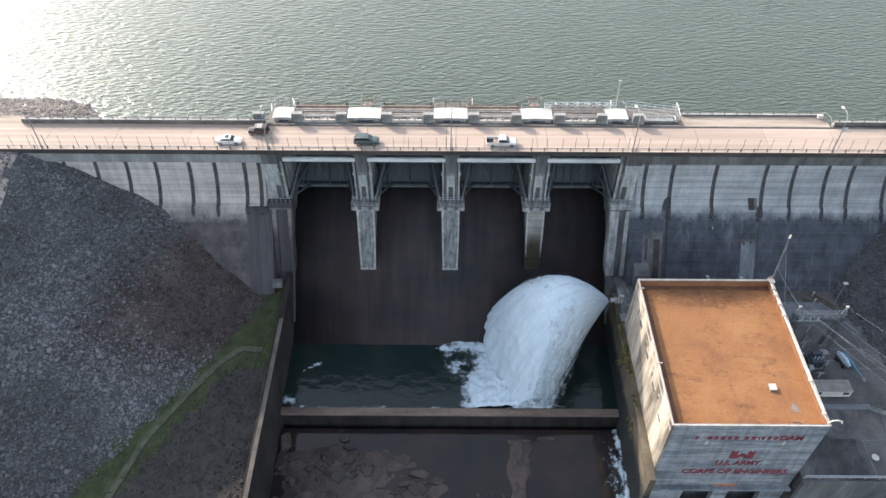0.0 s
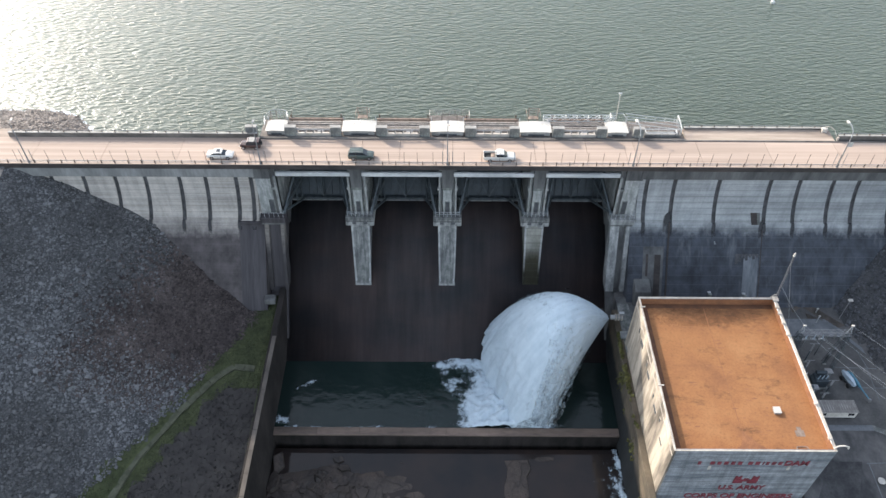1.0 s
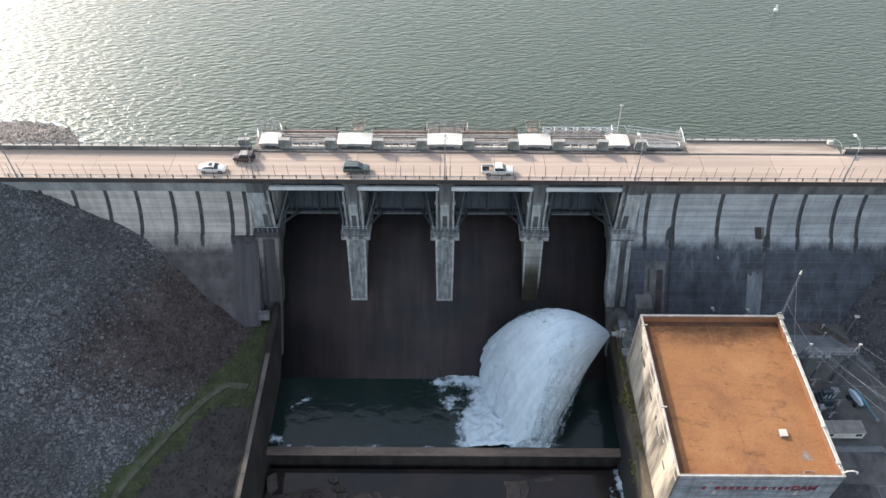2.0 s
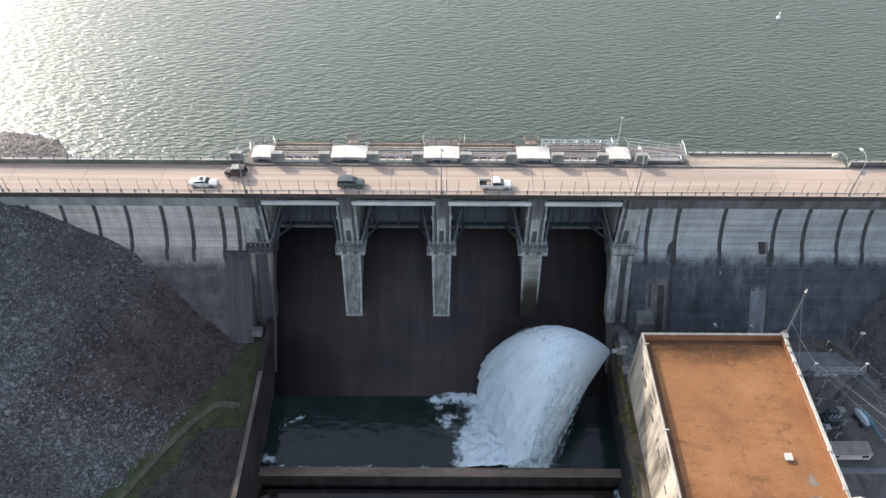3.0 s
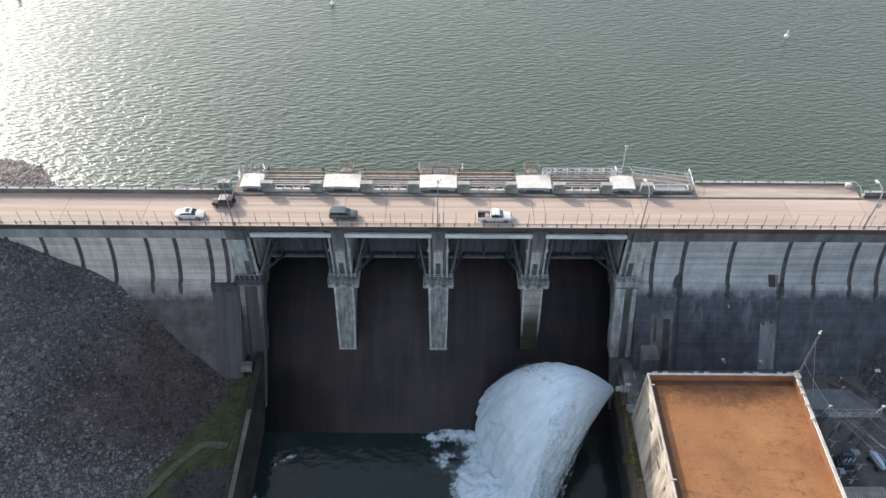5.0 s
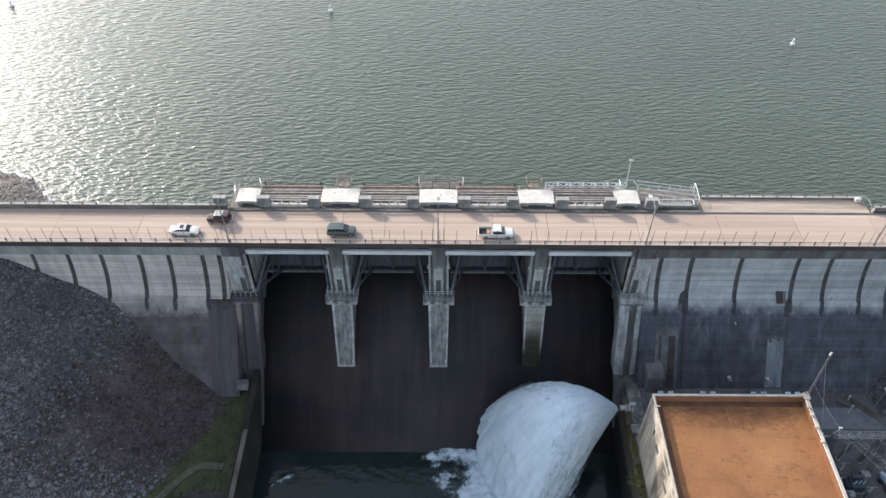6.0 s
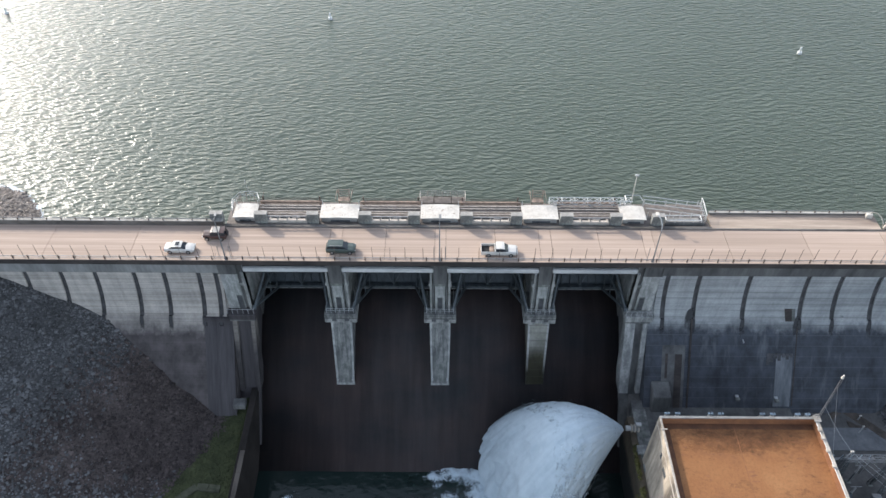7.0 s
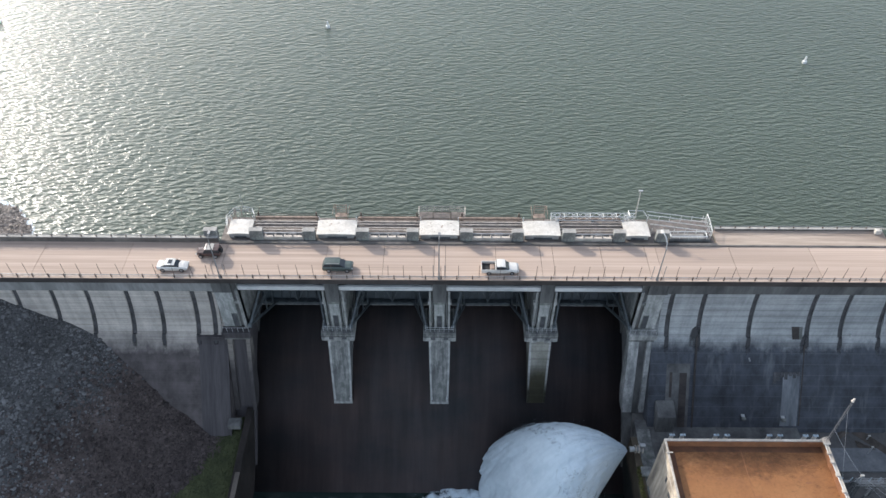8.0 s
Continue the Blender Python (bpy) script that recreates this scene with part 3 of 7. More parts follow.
bm = bmesh.new()
bmesh.ops.create_grid(bm, x_segments=1, y_segments=1, size=1, matrix=Matrix.Translation((0, 1761.5, LAKE_Z)) @ Matrix.Diagonal((3500, 1750, 1, 1)))
tagged(part("lake", bm, M_LAKE), "rippled grey-green lake behind the dam", "lake", kind="structure")
bm = bmesh.new()
bmesh.ops.create_grid(bm, x_segments=1, y_segments=1, size=1, matrix=Matrix.Translation((0, -22, BASIN_Z)) @ Matrix.Diagonal((32.9, 9.6, 1, 1)))
tagged(part("basin_water", bm, M_BASIN), "dark churned water in the stilling basin", "water", kind="structure")
bm = bmesh.new()
bmesh.ops.create_grid(bm, x_segments=1, y_segments=1, size=1, matrix=Matrix.Translation((0, -133.2, POOL_Z)) @ Matrix.Diagonal((33.2, 100, 1, 1)))
tagged(part("river_water", bm, M_POOL), "still dark pools between brown river rocks", "water", kind="structure")
bm = boxed(33.2, 59, -230, -50.7, POOL_Z - 0.3, POOL_Z + 0.02)
tagged(part("tailrace_water", bm, M_BASIN), "dark tailrace water below the powerhouse", "water", kind="structure")

# ---- the dam ----
FACE = [(1.55, -3.2), (1.55, -9.0), (1.42, -12.0), (1.05, -14.3), (0.35, -15.9), (-0.8, -17.2), (-2.6, -19.6), (-6.5, -24.8), (-11.0, -30.8), (-14.0, -35.0)]
SLOTS_W = [-80.0, -74.2, -68.2, -62.3, -56.7, -50.3, -45.4, -39.7, -36.9]
SLOTS_E = [37.4, 42.6, 50.9, 60.5, 66.0, 72.3, 77.0, 84.0, 92.0, 100.0]


def face_y(z):
    if z > FACE[0][1]:
        return 0.8
    for (y0, z0), (y1, z1) in zip(FACE, FACE[1:]):
        if z1 <= z <= z0:
            return y0 + (y1 - y0) * (z0 - z) / (z0 - z1)
    return FACE[-1][0]


def drift(x, z):
    """The drain slots lean outwards towards their feet."""
    return x * (0.031 * max(0.0, (-3.5 - z) / 11.5) ** 1.5)


def leaning(rows, back, x0, x1):
    """A slab whose front follows rows of y and z and whose ends follow the lean of the slots."""
    bm = bmesh.new()
    rings = []
    for y, z in rows:
        a, b = x0 + (drift(x0, z) if abs(x0) < 105 else 0), x1 + (drift(x1, z) if abs(x1) < 105 else 0)
        rings.append([(a, y, z), (b, y, z), (b, y + back, z), (a, y + back, z)])
    return loft(bm, rings)


def loft(bm, sections):
    """Joins rings of points, each the same number, and caps the ends."""
    rings = [[bm.verts.new(p) for p in ring] for ring in sections]
    n = len(rings[0])
    for a, b in zip(rings, rings[1:]):
        for i in range(n):
            bm.faces.new((a[i], a[(i + 1) % n], b[(i + 1) % n], b[i]))
    bm.faces.new(rings[0][::-1])
    bm.faces.new(rings[-1])
    bmesh.ops.recalc_face_normals(bm, faces=bm.faces[:])
    return bm


def dam_wall(name, x0, x1, slots, label, concrete, edge):
    """A gravity wall: a plain body with panels set proud of the drain slots in its upper face."""
    core = [(12, -3.0), (12, -45), (-16, -45)] + [(y, z) for y, z in FACE[:3:-1]] + [(1.05, -14.3), (1.38, -14.27)] + [(y + 0.3, z) for y, z in FACE[2::-1]]
    wall = part(name, prism(bmesh.new(), core, x0, x1), concrete)
    tagged(wall, label, "dam wall", kind="structure")
    w = 0.40
    upper = [(1.55, -3.2), (1.55, -5.0), (1.55, -7.0), (1.55, -9.0), (1.49, -10.5), (1.42, -12.0), (1.25, -13.2), (1.05, -14.3)]
    edges = [x0] + [v for s in slots for v in (s - w, s + w)] + [x1]
    for a, b in zip(edges[0::2], edges[1::2]):
        part("wall_panel", leaning(upper, 0.31, a, b), concrete, wall)
    for s in slots:
        d = drift(s, -14.6)
        stain = [(s + d * k, w * v, z) for k, v, z in ((0.98, 1.0, -14.25), (1.05, 1.05, -15.0), (1.12, 1.1, -16.0), (1.2, 1.0, -17.2))]
        part("slot_stain", loft(bmesh.new(), [[(c - h, face_y(z) - 0.025, z), (c + h, face_y(z) - 0.025, z), (c + h, face_y(z) + 0.2, z), (c - h, face_y(z) + 0.2, z)] for c, h, z in stain]), M_SEEP, wall, "dark run below a drain slot")
        part("drain_slot", leaning([(y + 0.24, z) for y, z in upper], 0.05, s - w, s + w), M_SLOT, wall, "black-stained drain slot")
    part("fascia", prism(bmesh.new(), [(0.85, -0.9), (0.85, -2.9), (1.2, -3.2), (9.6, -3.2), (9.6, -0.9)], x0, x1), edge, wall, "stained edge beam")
    return wall


wall_west = dam_wall("wall_west", -115, -36.0, SLOTS_W, "pale weathered concrete dam wall with black drain stains", M_DAMWEST, M_FASCIAWEST)
wall_east = dam_wall("wall_east", 36.0, 130, SLOTS_E, "blue-grey concrete dam wall, dark and damp below", M_DAM, M_FASCIA)


for name, a, b, skin, label in (("outlet_niche", 0.0, 0.62, M_EDGE, "small dark square opening"), ("niche_cover", 0.63, 0.9, M_CAP, "pale cover beside the opening")):
    rings = [[(x0 + (x1 - x0) * a, y - 0.05, z), (x0 + (x1 - x0) * b, y - 0.05, z), (x0 + (x1 - x0) * b, y + 0.4, z), (x0 + (x1 - x0) * a, y + 0.4, z)] for x0, x1, y, z in ((59.0, 61.0, 1.42, -11.7), (59.9, 61.7, 0.95, -14.5))]
    part(name, loft(bmesh.new(), rings), skin, wall_east, label)
bm = bmesh.new()
prism(bm, [(face_y(-19.6) - 0.1, -19.6), (face_y(-27) - 0.1, -27.0), (face_y(-27) + 0.6, -27.0), (face_y(-19.6) + 0.6, -19.6)], 58.9, 61.8)
part("patched_panel", bm, M_PATCH, wall_east, "pale repaired concrete panel")
for i, (dx, dz) in enumerate(((-1.8, 1.6), (-1.2, 1.2), (-0.5, 0.7), (0.1, 1.0), (0.8, 0.5), (1.5, 0.8), (2.2, 0.5))):
    z1 = -19.3
    part("drip_stain", prism(bmesh.new(), [(face_y(z1) - 0.11, z1), (face_y(z1 - dz) - 0.11, z1 - dz), (face_y(z1 - dz) + 0.1, z1 - dz), (face_y(z1) + 0.1, z1)],
                             59.3 + dx - 0.28, 59.3 + dx + 0.28), M_SLOT, wall_east)
part("pale_facing", prism(bmesh.new(), [(face_y(-18.2) - 0.025, -18.2), (face_y(-27.4) - 0.025, -27.4), (face_y(-27.4) + 0.3, -27.4), (face_y(-18.2) + 0.3, -18.2)], 38.9, 42.9), M_FASCIA, wall_east, "paler streaked facing")
for x, z0, z1, w in ((39.7, -23.0, -19.4, 0.22), (41.8, -27.4, -19.5, 0.62), (43.7, -31.0, -14.2, 0.14), (62.2, -27.0, -15.5, 0.10)):
    part("dark_chase", prism(bmesh.new(), [(face_y(z1) - 0.05, z1), (face_y(z0) - 0.05, z0), (face_y(z0) + 0.3, z0), (face_y(z1) + 0.3, z1)], x - w, x + w), M_EDGE, wall_east)
for x, z in ((52.9, -17.4), (69.3, -13.2)):
    part("weep_pipe", bar(bmesh.new(), (x, face_y(z) + 0.3, z), (x, face_y(z) - 0.5, z - 0.1), 0.14, 8), M_GALV, wall_east)
bm = bmesh.new()
prism(bm, [(-8.6, -23.9), (-9.4, -27.5), (-5.0, -27.5), (-5.6, -23.2)], 37.2, 40.3)
bmesh.ops.bevel(bm, geom=bm.edges[:], offset=0.12, segments=1, affect="EDGES")
tagged(part("valve_house", bm, M_FASCIA), "grey concrete block house against the dam foot", "block house", kind="structure")

# A recess's darkness, put on as a dark panel proud of the wall
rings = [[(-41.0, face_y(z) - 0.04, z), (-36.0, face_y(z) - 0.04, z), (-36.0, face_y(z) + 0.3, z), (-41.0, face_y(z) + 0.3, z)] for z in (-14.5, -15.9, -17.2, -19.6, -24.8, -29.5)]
part("dark_facing", loft(bmesh.new(), rings), M_DARKWEST, wall_west, "dark panel beside the end pier")
part("facing_ledge", boxed(-41.0, -36.6, 0.55, 1.5, -14.9, -14.3, 0.05), M_DARKWEST, wall_west, "dark stained ledge")

# ---- spillway ----
CHUTE_LINE = [(14, -17.0), (10.4, -16.8), (8.4, -17.2), (6.0, -18.4), (3.2, -20.5), (0.0, -23.6), (-3.5, -27.6), (-8.0, -32.4), (-12.0, -36.0), (-16.0, -38.6), (-20.0, -40.0)]
def eased(points, k):
    """A smooth curve through the points, k steps between each pair."""
    out = []
    for i in range(len(points) - 1):
        p0, p1, p2, p3 = (Vector(points[max(0, min(len(points) - 1, i + j))]) for j in (-1, 0, 1, 2))
        for n in range(k):
            f = n / k
            out.append(tuple(0.5 * (2 * p1 + (p2 - p0) * f + (2 * p0 - 5 * p1 + 4 * p2 - p3) * f * f + (3 * p1 - p0 - 3 * p2 + p3) * f ** 3)))
    return out + [points[-1]]


CHUTE = eased(CHUTE_LINE, 6)
spillway = part("spillway", prism(bmesh.new(), CHUTE + [(-20, -45), (14, -45)], -33.0, 33.0), M_SPILL)
for poly in spillway.data.polygons:
    poly.use_smooth = len(poly.vertices) == 4 and poly.center.z > -41
tagged(spillway, "wet black concrete spillway face", "spillway", kind="structure")
# dark body under a brown top: the wet front face's shade is coloured in
bm = boxed(-32.7, 32.7, -32.2, -30.75, -45, -38.4)
sill = tagged(part("end_sill", bm, M_WALLTOP), "brown stained concrete end sill across the basin", "sill", kind="structure")
for k in range(8):
    part("sill_block", boxed(-32.7 + k * 8.175, -32.7 + k * 8.175 + 8.15, -32.28, -30.65, -38.4, -38.0, 0.04), M_SILL, sill, "brown sill top")

# training walls either side of the basin
bm = bmesh.new()
box(bm, -33.9, -32.75, -62, -5, -45, -27.2, 0.05)
tw = tagged(part("training_wall_west", bm, M_WALLTOP), "long dark concrete training wall beside the basin", "wall", kind="structure")
for k in range(11):
    part("coping", boxed(-33.5, -32.72, -62 + k * 4.06, -62 + k * 4.06 + 4.0, -27.2, -27.08, 0.02), M_BERMSTONE, tw, "brown coping stone")
bm = bmesh.new()
box(bm, 32.75, 33.85, -51, -10.5, -45, -27.0, 0.05)
tagged(part("training_wall_east", bm, M_MOSS), "mossy stained training wall below the powerhouse", "wall", kind="structure")

# ---- piers ----


def pier(name, x, half, label, low_skin=None):
    p = thing(name, (x, 0, 0), label, "pier", group="spillway piers", kind="structure")
    # darker backing: the shade of the side channels is put into its colour
    part("upper_shaft", prism(bmesh.new(), [(1.75, -1.2), (1.75, -12.2), (5.4, -12.2), (5.4, -20), (16, -20), (16, -1.2)], -half, half), M_CAP, p, "recessed shaft, darker than its front panel")
    for s in (-1, 1):
        part("side_rib", boxed(s * (half - 0.10) - 0.19, s * (half - 0.10) + 0.19, 1.05, 2.2, -12.2, -2.9, 0.04), M_PIER, p, "narrow edge rib")
        part("seat_bracket", prism(bmesh.new(), [(1.0, -5.5), (1.0, -6.0), (1.7, -6.6), (1.7, -5.5)], s * half - 0.30, s * half + 0.30), M_PIER, p)
        part("guide_pipe", bar(bmesh.new(), (s * (half - 0.50), 1.55, -12.1), (s * (half - 0.50), 1.55, -3.3), 0.08, 6), M_GALV, p)
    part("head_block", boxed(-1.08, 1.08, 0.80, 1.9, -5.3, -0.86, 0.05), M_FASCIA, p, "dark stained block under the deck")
    part("head_block_step", boxed(-0.98, 0.98, 0.92, 1.9, -5.95, -5.3, 0.05), M_CAP, p)
    part("front_panel", boxed(-0.88, 0.80, 1.0, 1.8, -12.2, -5.95, 0.04), M_PANEL, p, "pale front panel")
    part("door_frame", boxed(-0.50, 0.44, 0.95, 1.02, -12.1, -8.8, 0.01), M_CAP, p)
    door = part("doorway", boxed(-0.42, 0.36, 0.91, 0.96, -12.0, -8.95, 0.01), M_NICHE, p, "dark louvred doorway")
    for i in range(8):
        part("louvre", boxed(-0.36, 0.30, 0.88, 0.915, -11.8 + i * 0.35, -11.68 + i * 0.35), M_SLOT, door)
    part("cap", boxed(-2.76, 2.76, 0.0, 5.5, -14.46, -13.45, 0.08), M_PIER, p, "wide weathered cap slab")
    part("cap_tray", boxed(-2.70, 2.70, -0.06, 5.4, -13.45, -12.2, 0.06), M_CAPTRAY, p, "dark stained upper step of the cap")
    part("cap_ledge", boxed(-2.74, 2.74, -0.12, 5.42, -12.95, -12.75, 0.03), M_CAP, p)
    for s in (-1.1, 1.1):
        part("cap_recess", boxed(s - 0.38, s + 0.38, -0.03, 0.3, -14.0, -13.5, 0.02), M_NICHE, p, "dark recess in the cap")
        part("cap_bracket", prism(bmesh.new(), [(0.15, -14.46), (0.15, -14.9), (0.6, -15.5), (0.9, -14.46)], s - 0.36, s + 0.36), M_PIER, p, "pale bracket under the cap")
        if low_skin is None:
            part("shaft_lamp", boxed(s * 1.2 - 0.12, s * 1.2 + 0.12, -3.62, -3.2, -26.6, -26.2, 0.02), M_GALV, p)
    for i in range(7):
        part("cap_rail_post", bar(bmesh.new(), (-2.3 + i * 0.766, 0.35, -12.2), (-2.3 + i * 0.766, 0.35, -11.1), 0.04, 5), M_GALV, p)
    for z in (-11.1, -11.6):
        part("cap_rail", run(bmesh.new(), [(-2.3, 4.5, z), (-2.3, 0.35, z), (2.3, 0.35, z), (2.3, 4.5, z)], 0.035, 5), M_GALV, p)
    low = bmesh.new()
    outline = [(0.45, -14.4), (-3.55, -27.75), (-3.0, -30.0), (9, -30), (16, -14.4)]
    a = [low.verts.new((-(half + 0.18) if z > -20 else -(half - 0.06), y, z)) for y, z in outline]
    b = [low.verts.new(((half + 0.18) if z > -20 else (half - 0.06), y, z)) for y, z in outline]
    for i in range(5):
        low.faces.new((a[i], a[(i + 1) % 5], b[(i + 1) % 5], b[i]))
    low.faces.new(a[::-1])
    low.faces.new(b)
    bmesh.ops.recalc_face_normals(low, faces=low.faces[:])
    part("lower_shaft", low, low_skin or M_SHAFT, p)
    if low_skin is None:
        part("shaft_lip", prism(bmesh.new(), [(-3.60, -27.45), (-3.70, -27.85), (-3.1, -27.85), (-3.1, -27.45)], -half - 0.04, half + 0.04), M_PIER, p)
    for s in (-1, 1):
        strip = bmesh.new()
        loft(strip, [[(s * (w - 0.30), y - 0.07, z), (s * (w + 0.03), y - 0.07, z), (s * (w + 0.03), y + 0.5, z), (s * (w - 0.30), y + 0.5, z)] for w, y, z in ((half + 0.18, 0.45, -14.45), (half - 0.06, -3.55, -27.4))])
        part("corner_strip", strip, M_PANEL if low_skin is None else M_PIEREDGE, p, "paler raised edge of the shaft")
    return p


PIERS = [-17.1, 0.0, 17.1]
for x in PIERS:
    pier("pier", x, 1.62, "grey concrete spillway pier, dark and wet at its foot" if x > 10 else "grey concrete spillway pier with a wide cap", M_PIERWET if x > 10 else None)


def end_pier(name, x, side, label):
    p = thing(name, (x, 0, 0), label, "pier", group="spillway end piers", kind="structure")
    def across(a, b):
        return sorted((side * a, side * b))

    # dark backing colours in the shade of the channel beside the panel
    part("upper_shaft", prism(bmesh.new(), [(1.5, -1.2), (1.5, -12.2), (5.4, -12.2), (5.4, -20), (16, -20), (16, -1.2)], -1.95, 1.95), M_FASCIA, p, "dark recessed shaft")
    part("flank", boxed(*across(-1.98, -1.93), 1.25, 15.5, -12.2, -1.3), M_PIER, p, "pale wall towards the gate bay")
    part("front_panel", boxed(*across(-0.85, 1.95), 1.2, 1.85, -12.2, -3.4, 0.04), M_PANEL, p, "pale front panel")
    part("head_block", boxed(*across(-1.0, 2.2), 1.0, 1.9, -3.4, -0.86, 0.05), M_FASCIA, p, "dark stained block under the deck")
    part("side_rib", boxed(*across(-1.98, -1.5), 1.0, 2.2, -12.2, -2.9, 0.04), M_PIER, p, "pale edge rib")
    part("seat_bracket", boxed(*across(-1.5, -0.75), 1.05, 1.9, -6.2, -5.6, 0.04), M_CAP, p)
    part("guide_pipe", bar(bmesh.new(), (-side * 1.15, 1.6, -12), (-side * 1.15, 1.6, -3.3), 0.08, 6), M_GALV, p)
    x0 = -0.5 if side > 0 else -0.15
    part("door_frame", boxed(x0 - 0.08, x0 + 0.93, 1.15, 1.22, -12.1, -8.7, 0.01), M_CAP, p)
    door = part("doorway", boxed(x0, x0 + 0.85, 1.11, 1.16, -12.0, -8.85, 0.01), M_NICHE, p, "dark louvred doorway")
    for i in range(8):
        part("louvre", boxed(x0 + 0.06, x0 + 0.79, 1.08, 1.115, -11.8 + i * 0.36, -11.68 + i * 0.36), M_SLOT, door)
    # the west copy takes darker concrete: its shade is put into the colour
    part("cap", boxed(-2.4, 2.4, 0.0, 5.5, -13.9, -12.6, 0.08), M_PIER if side > 0 else M_DARKWEST, p, "wide weathered cap slab")
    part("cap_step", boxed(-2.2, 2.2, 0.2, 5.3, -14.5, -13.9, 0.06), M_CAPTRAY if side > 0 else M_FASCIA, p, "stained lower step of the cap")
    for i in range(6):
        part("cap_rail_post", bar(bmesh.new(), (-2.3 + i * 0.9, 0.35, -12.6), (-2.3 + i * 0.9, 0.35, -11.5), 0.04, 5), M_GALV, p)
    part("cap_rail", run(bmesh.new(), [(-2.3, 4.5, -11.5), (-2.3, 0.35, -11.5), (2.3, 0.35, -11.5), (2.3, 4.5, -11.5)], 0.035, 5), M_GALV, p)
    # core between the buttresses is darkened for the shade of its recess
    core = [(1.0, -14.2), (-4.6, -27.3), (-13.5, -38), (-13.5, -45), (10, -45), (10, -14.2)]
    part("lower_shaft", prism(bmesh.new(), core, -1.7, 1.7), M_FASCIA if side > 0 else M_DARKWEST, p, "dark recessed shaft")
    strip = [(0.3, -14.2), (-5.5, -27.3), (-2.0, -27.3), (2.0, -14.2)]
    wide, slim = (-2.05 * side, -0.35 * side), (1.0 * side, 1.8 * side)
    stone = M_PIER if side > 0 else M_WESTBUTTRESS
    part("inner_buttress", prism(bmesh.new(), strip, min(wide) if side > 0 else 1.35, max(wide) if side > 0 else 2.0), stone, p, "streaked buttress")
    part("outer_buttress", prism(bmesh.new(), strip, min(slim), max(slim)), stone, p)
    return p


end_pier("end_pier", -34.1, -1, "concrete end pier with shade put into its dark cap and shaft")
end_pier("end_pier", 34.1, 1, "grey concrete end pier with a weathered cap")

# ---- road deck ----
road = part("road", boxed(-130, 150, 0.72, 9.4, -0.85, -0.22), M_EDGE)
tagged(road, "pale concrete road across the dam crest", "road", kind="structure")
cuts = [-130, -110, -90, -77, -64, -50, -36.2, -34.6, -18.2, -16.2, -9, -0.9, 0.9, 9, 16.2, 18.2, 26, 33.2, 35.0, 47, 60, 73, 86, 100, 125, 150]
for a, b in zip(cuts, cuts[1:]):
    part("slab", boxed(a + 0.03, b - 0.03, 1.25, 8.6, -0.2, 0.0), M_ROAD, road)
for a, b in zip(cuts[::2], cuts[2::2]):
    part("edge_kerb", boxed(a, b - 0.02, 0.74, 1.25, -0.22, 0.2, 0.03), M_ROAD, road)
    # thin dark face: the deck edge's shade is put into its colour
    part("edge_face", boxed(a, b - 0.02, 0.68, 0.738, -0.3, 0.14), M_EDGE, road, "deck edge with its shade put into the colour")
part("far_kerb", boxed(-36.0, 45.3, 8.6, 9.25, -0.2, 0.24, 0.04), M_PARAPETDARK, road)
part("far_kerb", boxed(45.3, 150, 8.6, 8.9, -0.2, 0.16, 0.03), M_PARAPETDARK, road)
part("shoulder", boxed(-130, -36.0, 8.6, 8.95, -0.2, 0.0), M_ROAD, road)
part("parking_strip", boxed(45.3, 73.6, 8.9, 12.3, -0.3, 0.1), M_STRIP, road, "dirty concrete strip beside the road")
bays = [-33.0] + PIERS + [33.0]
for a, b in zip(bays, bays[1:]):
    l, r = a + (1.0 if a < -30 else 0.85), b - (1.0 if b > 30 else 0.85)
    girder = part("front_girder", boxed(l, r, 1.1, 1.6, -2.8, -1.95, 0.04), M_BEAM, road, "pale bridge girder")
    part("girder", boxed(l, r, 4.0, 4.5, -2.9, -0.75), M_CAP, road)
    part("girder", boxed(l, r, 7.0, 7.5, -2.9, -0.75), M_CAP, road)


def parapet(name, x0, x1, y, label, group, top=0.94):
    p = thing(name, ((x0 + x1) / 2, y, 0), label, "parapet", group=group, kind="structure")
    h = (x1 - x0) / 2
    n = max(1, round((x1 - x0) / 9.6))
    w = 2 * h / n
    for i in range(n):
        part("wall_block", boxed(-h + i * w + 0.01, -h + (i + 1) * w - 0.01, 0, 0.42, -0.4, top, 0.02), M_PARAPETDARK, p)
        part("cap_stone", boxed(-h + i * w + 0.01, -h + (i + 1) * w - 0.01, -0.03, 0.46, top, top + 0.08, 0.02), M_PARAPET, p)
    me = None
    k = int((x1 - x0) / 2.42)
    part("top_rail", bar(bmesh.new(), (-h, 0.21, top + 0.48), (h, 0.21, top + 0.48), 0.05, 6), M_STEEL, p)
    for i in range(k):
        x = -h + 1.0 + i * 2.42
        if me is None:
            first = part("rail_post", boxed(x - 0.06, x + 0.06, 0.12, 0.3, top + 0.06, top + 0.5), M_DARKSTEEL, p)
            me, start = first.data, x
        else:
            same_part("rail_post", me, p, pose(x - start, 0, 0))
    return p


part("abutment_shoulder", boxed(-130, -83.6, 8.95, 11.5, -0.9, -0.03), M_STRIP, road, "dusty shoulder beside the shore")
parapet("parapet", -83.5, -36.2, 8.95, "grey concrete parapet with a low rail", "crest parapets")
parapet("parapet", 45.6, 73.4, 12.3, "grey concrete parapet with a low rail", "crest parapets", 0.45)
parapet("parapet", 74.2, 150, 9.3, "grey concrete parapet with a low rail", "crest parapets")

# ---- tainter gates ----
TRUNNION, GATE_R = (1.6, -10.5), 10.6
HUB = (1.1, -11.75)


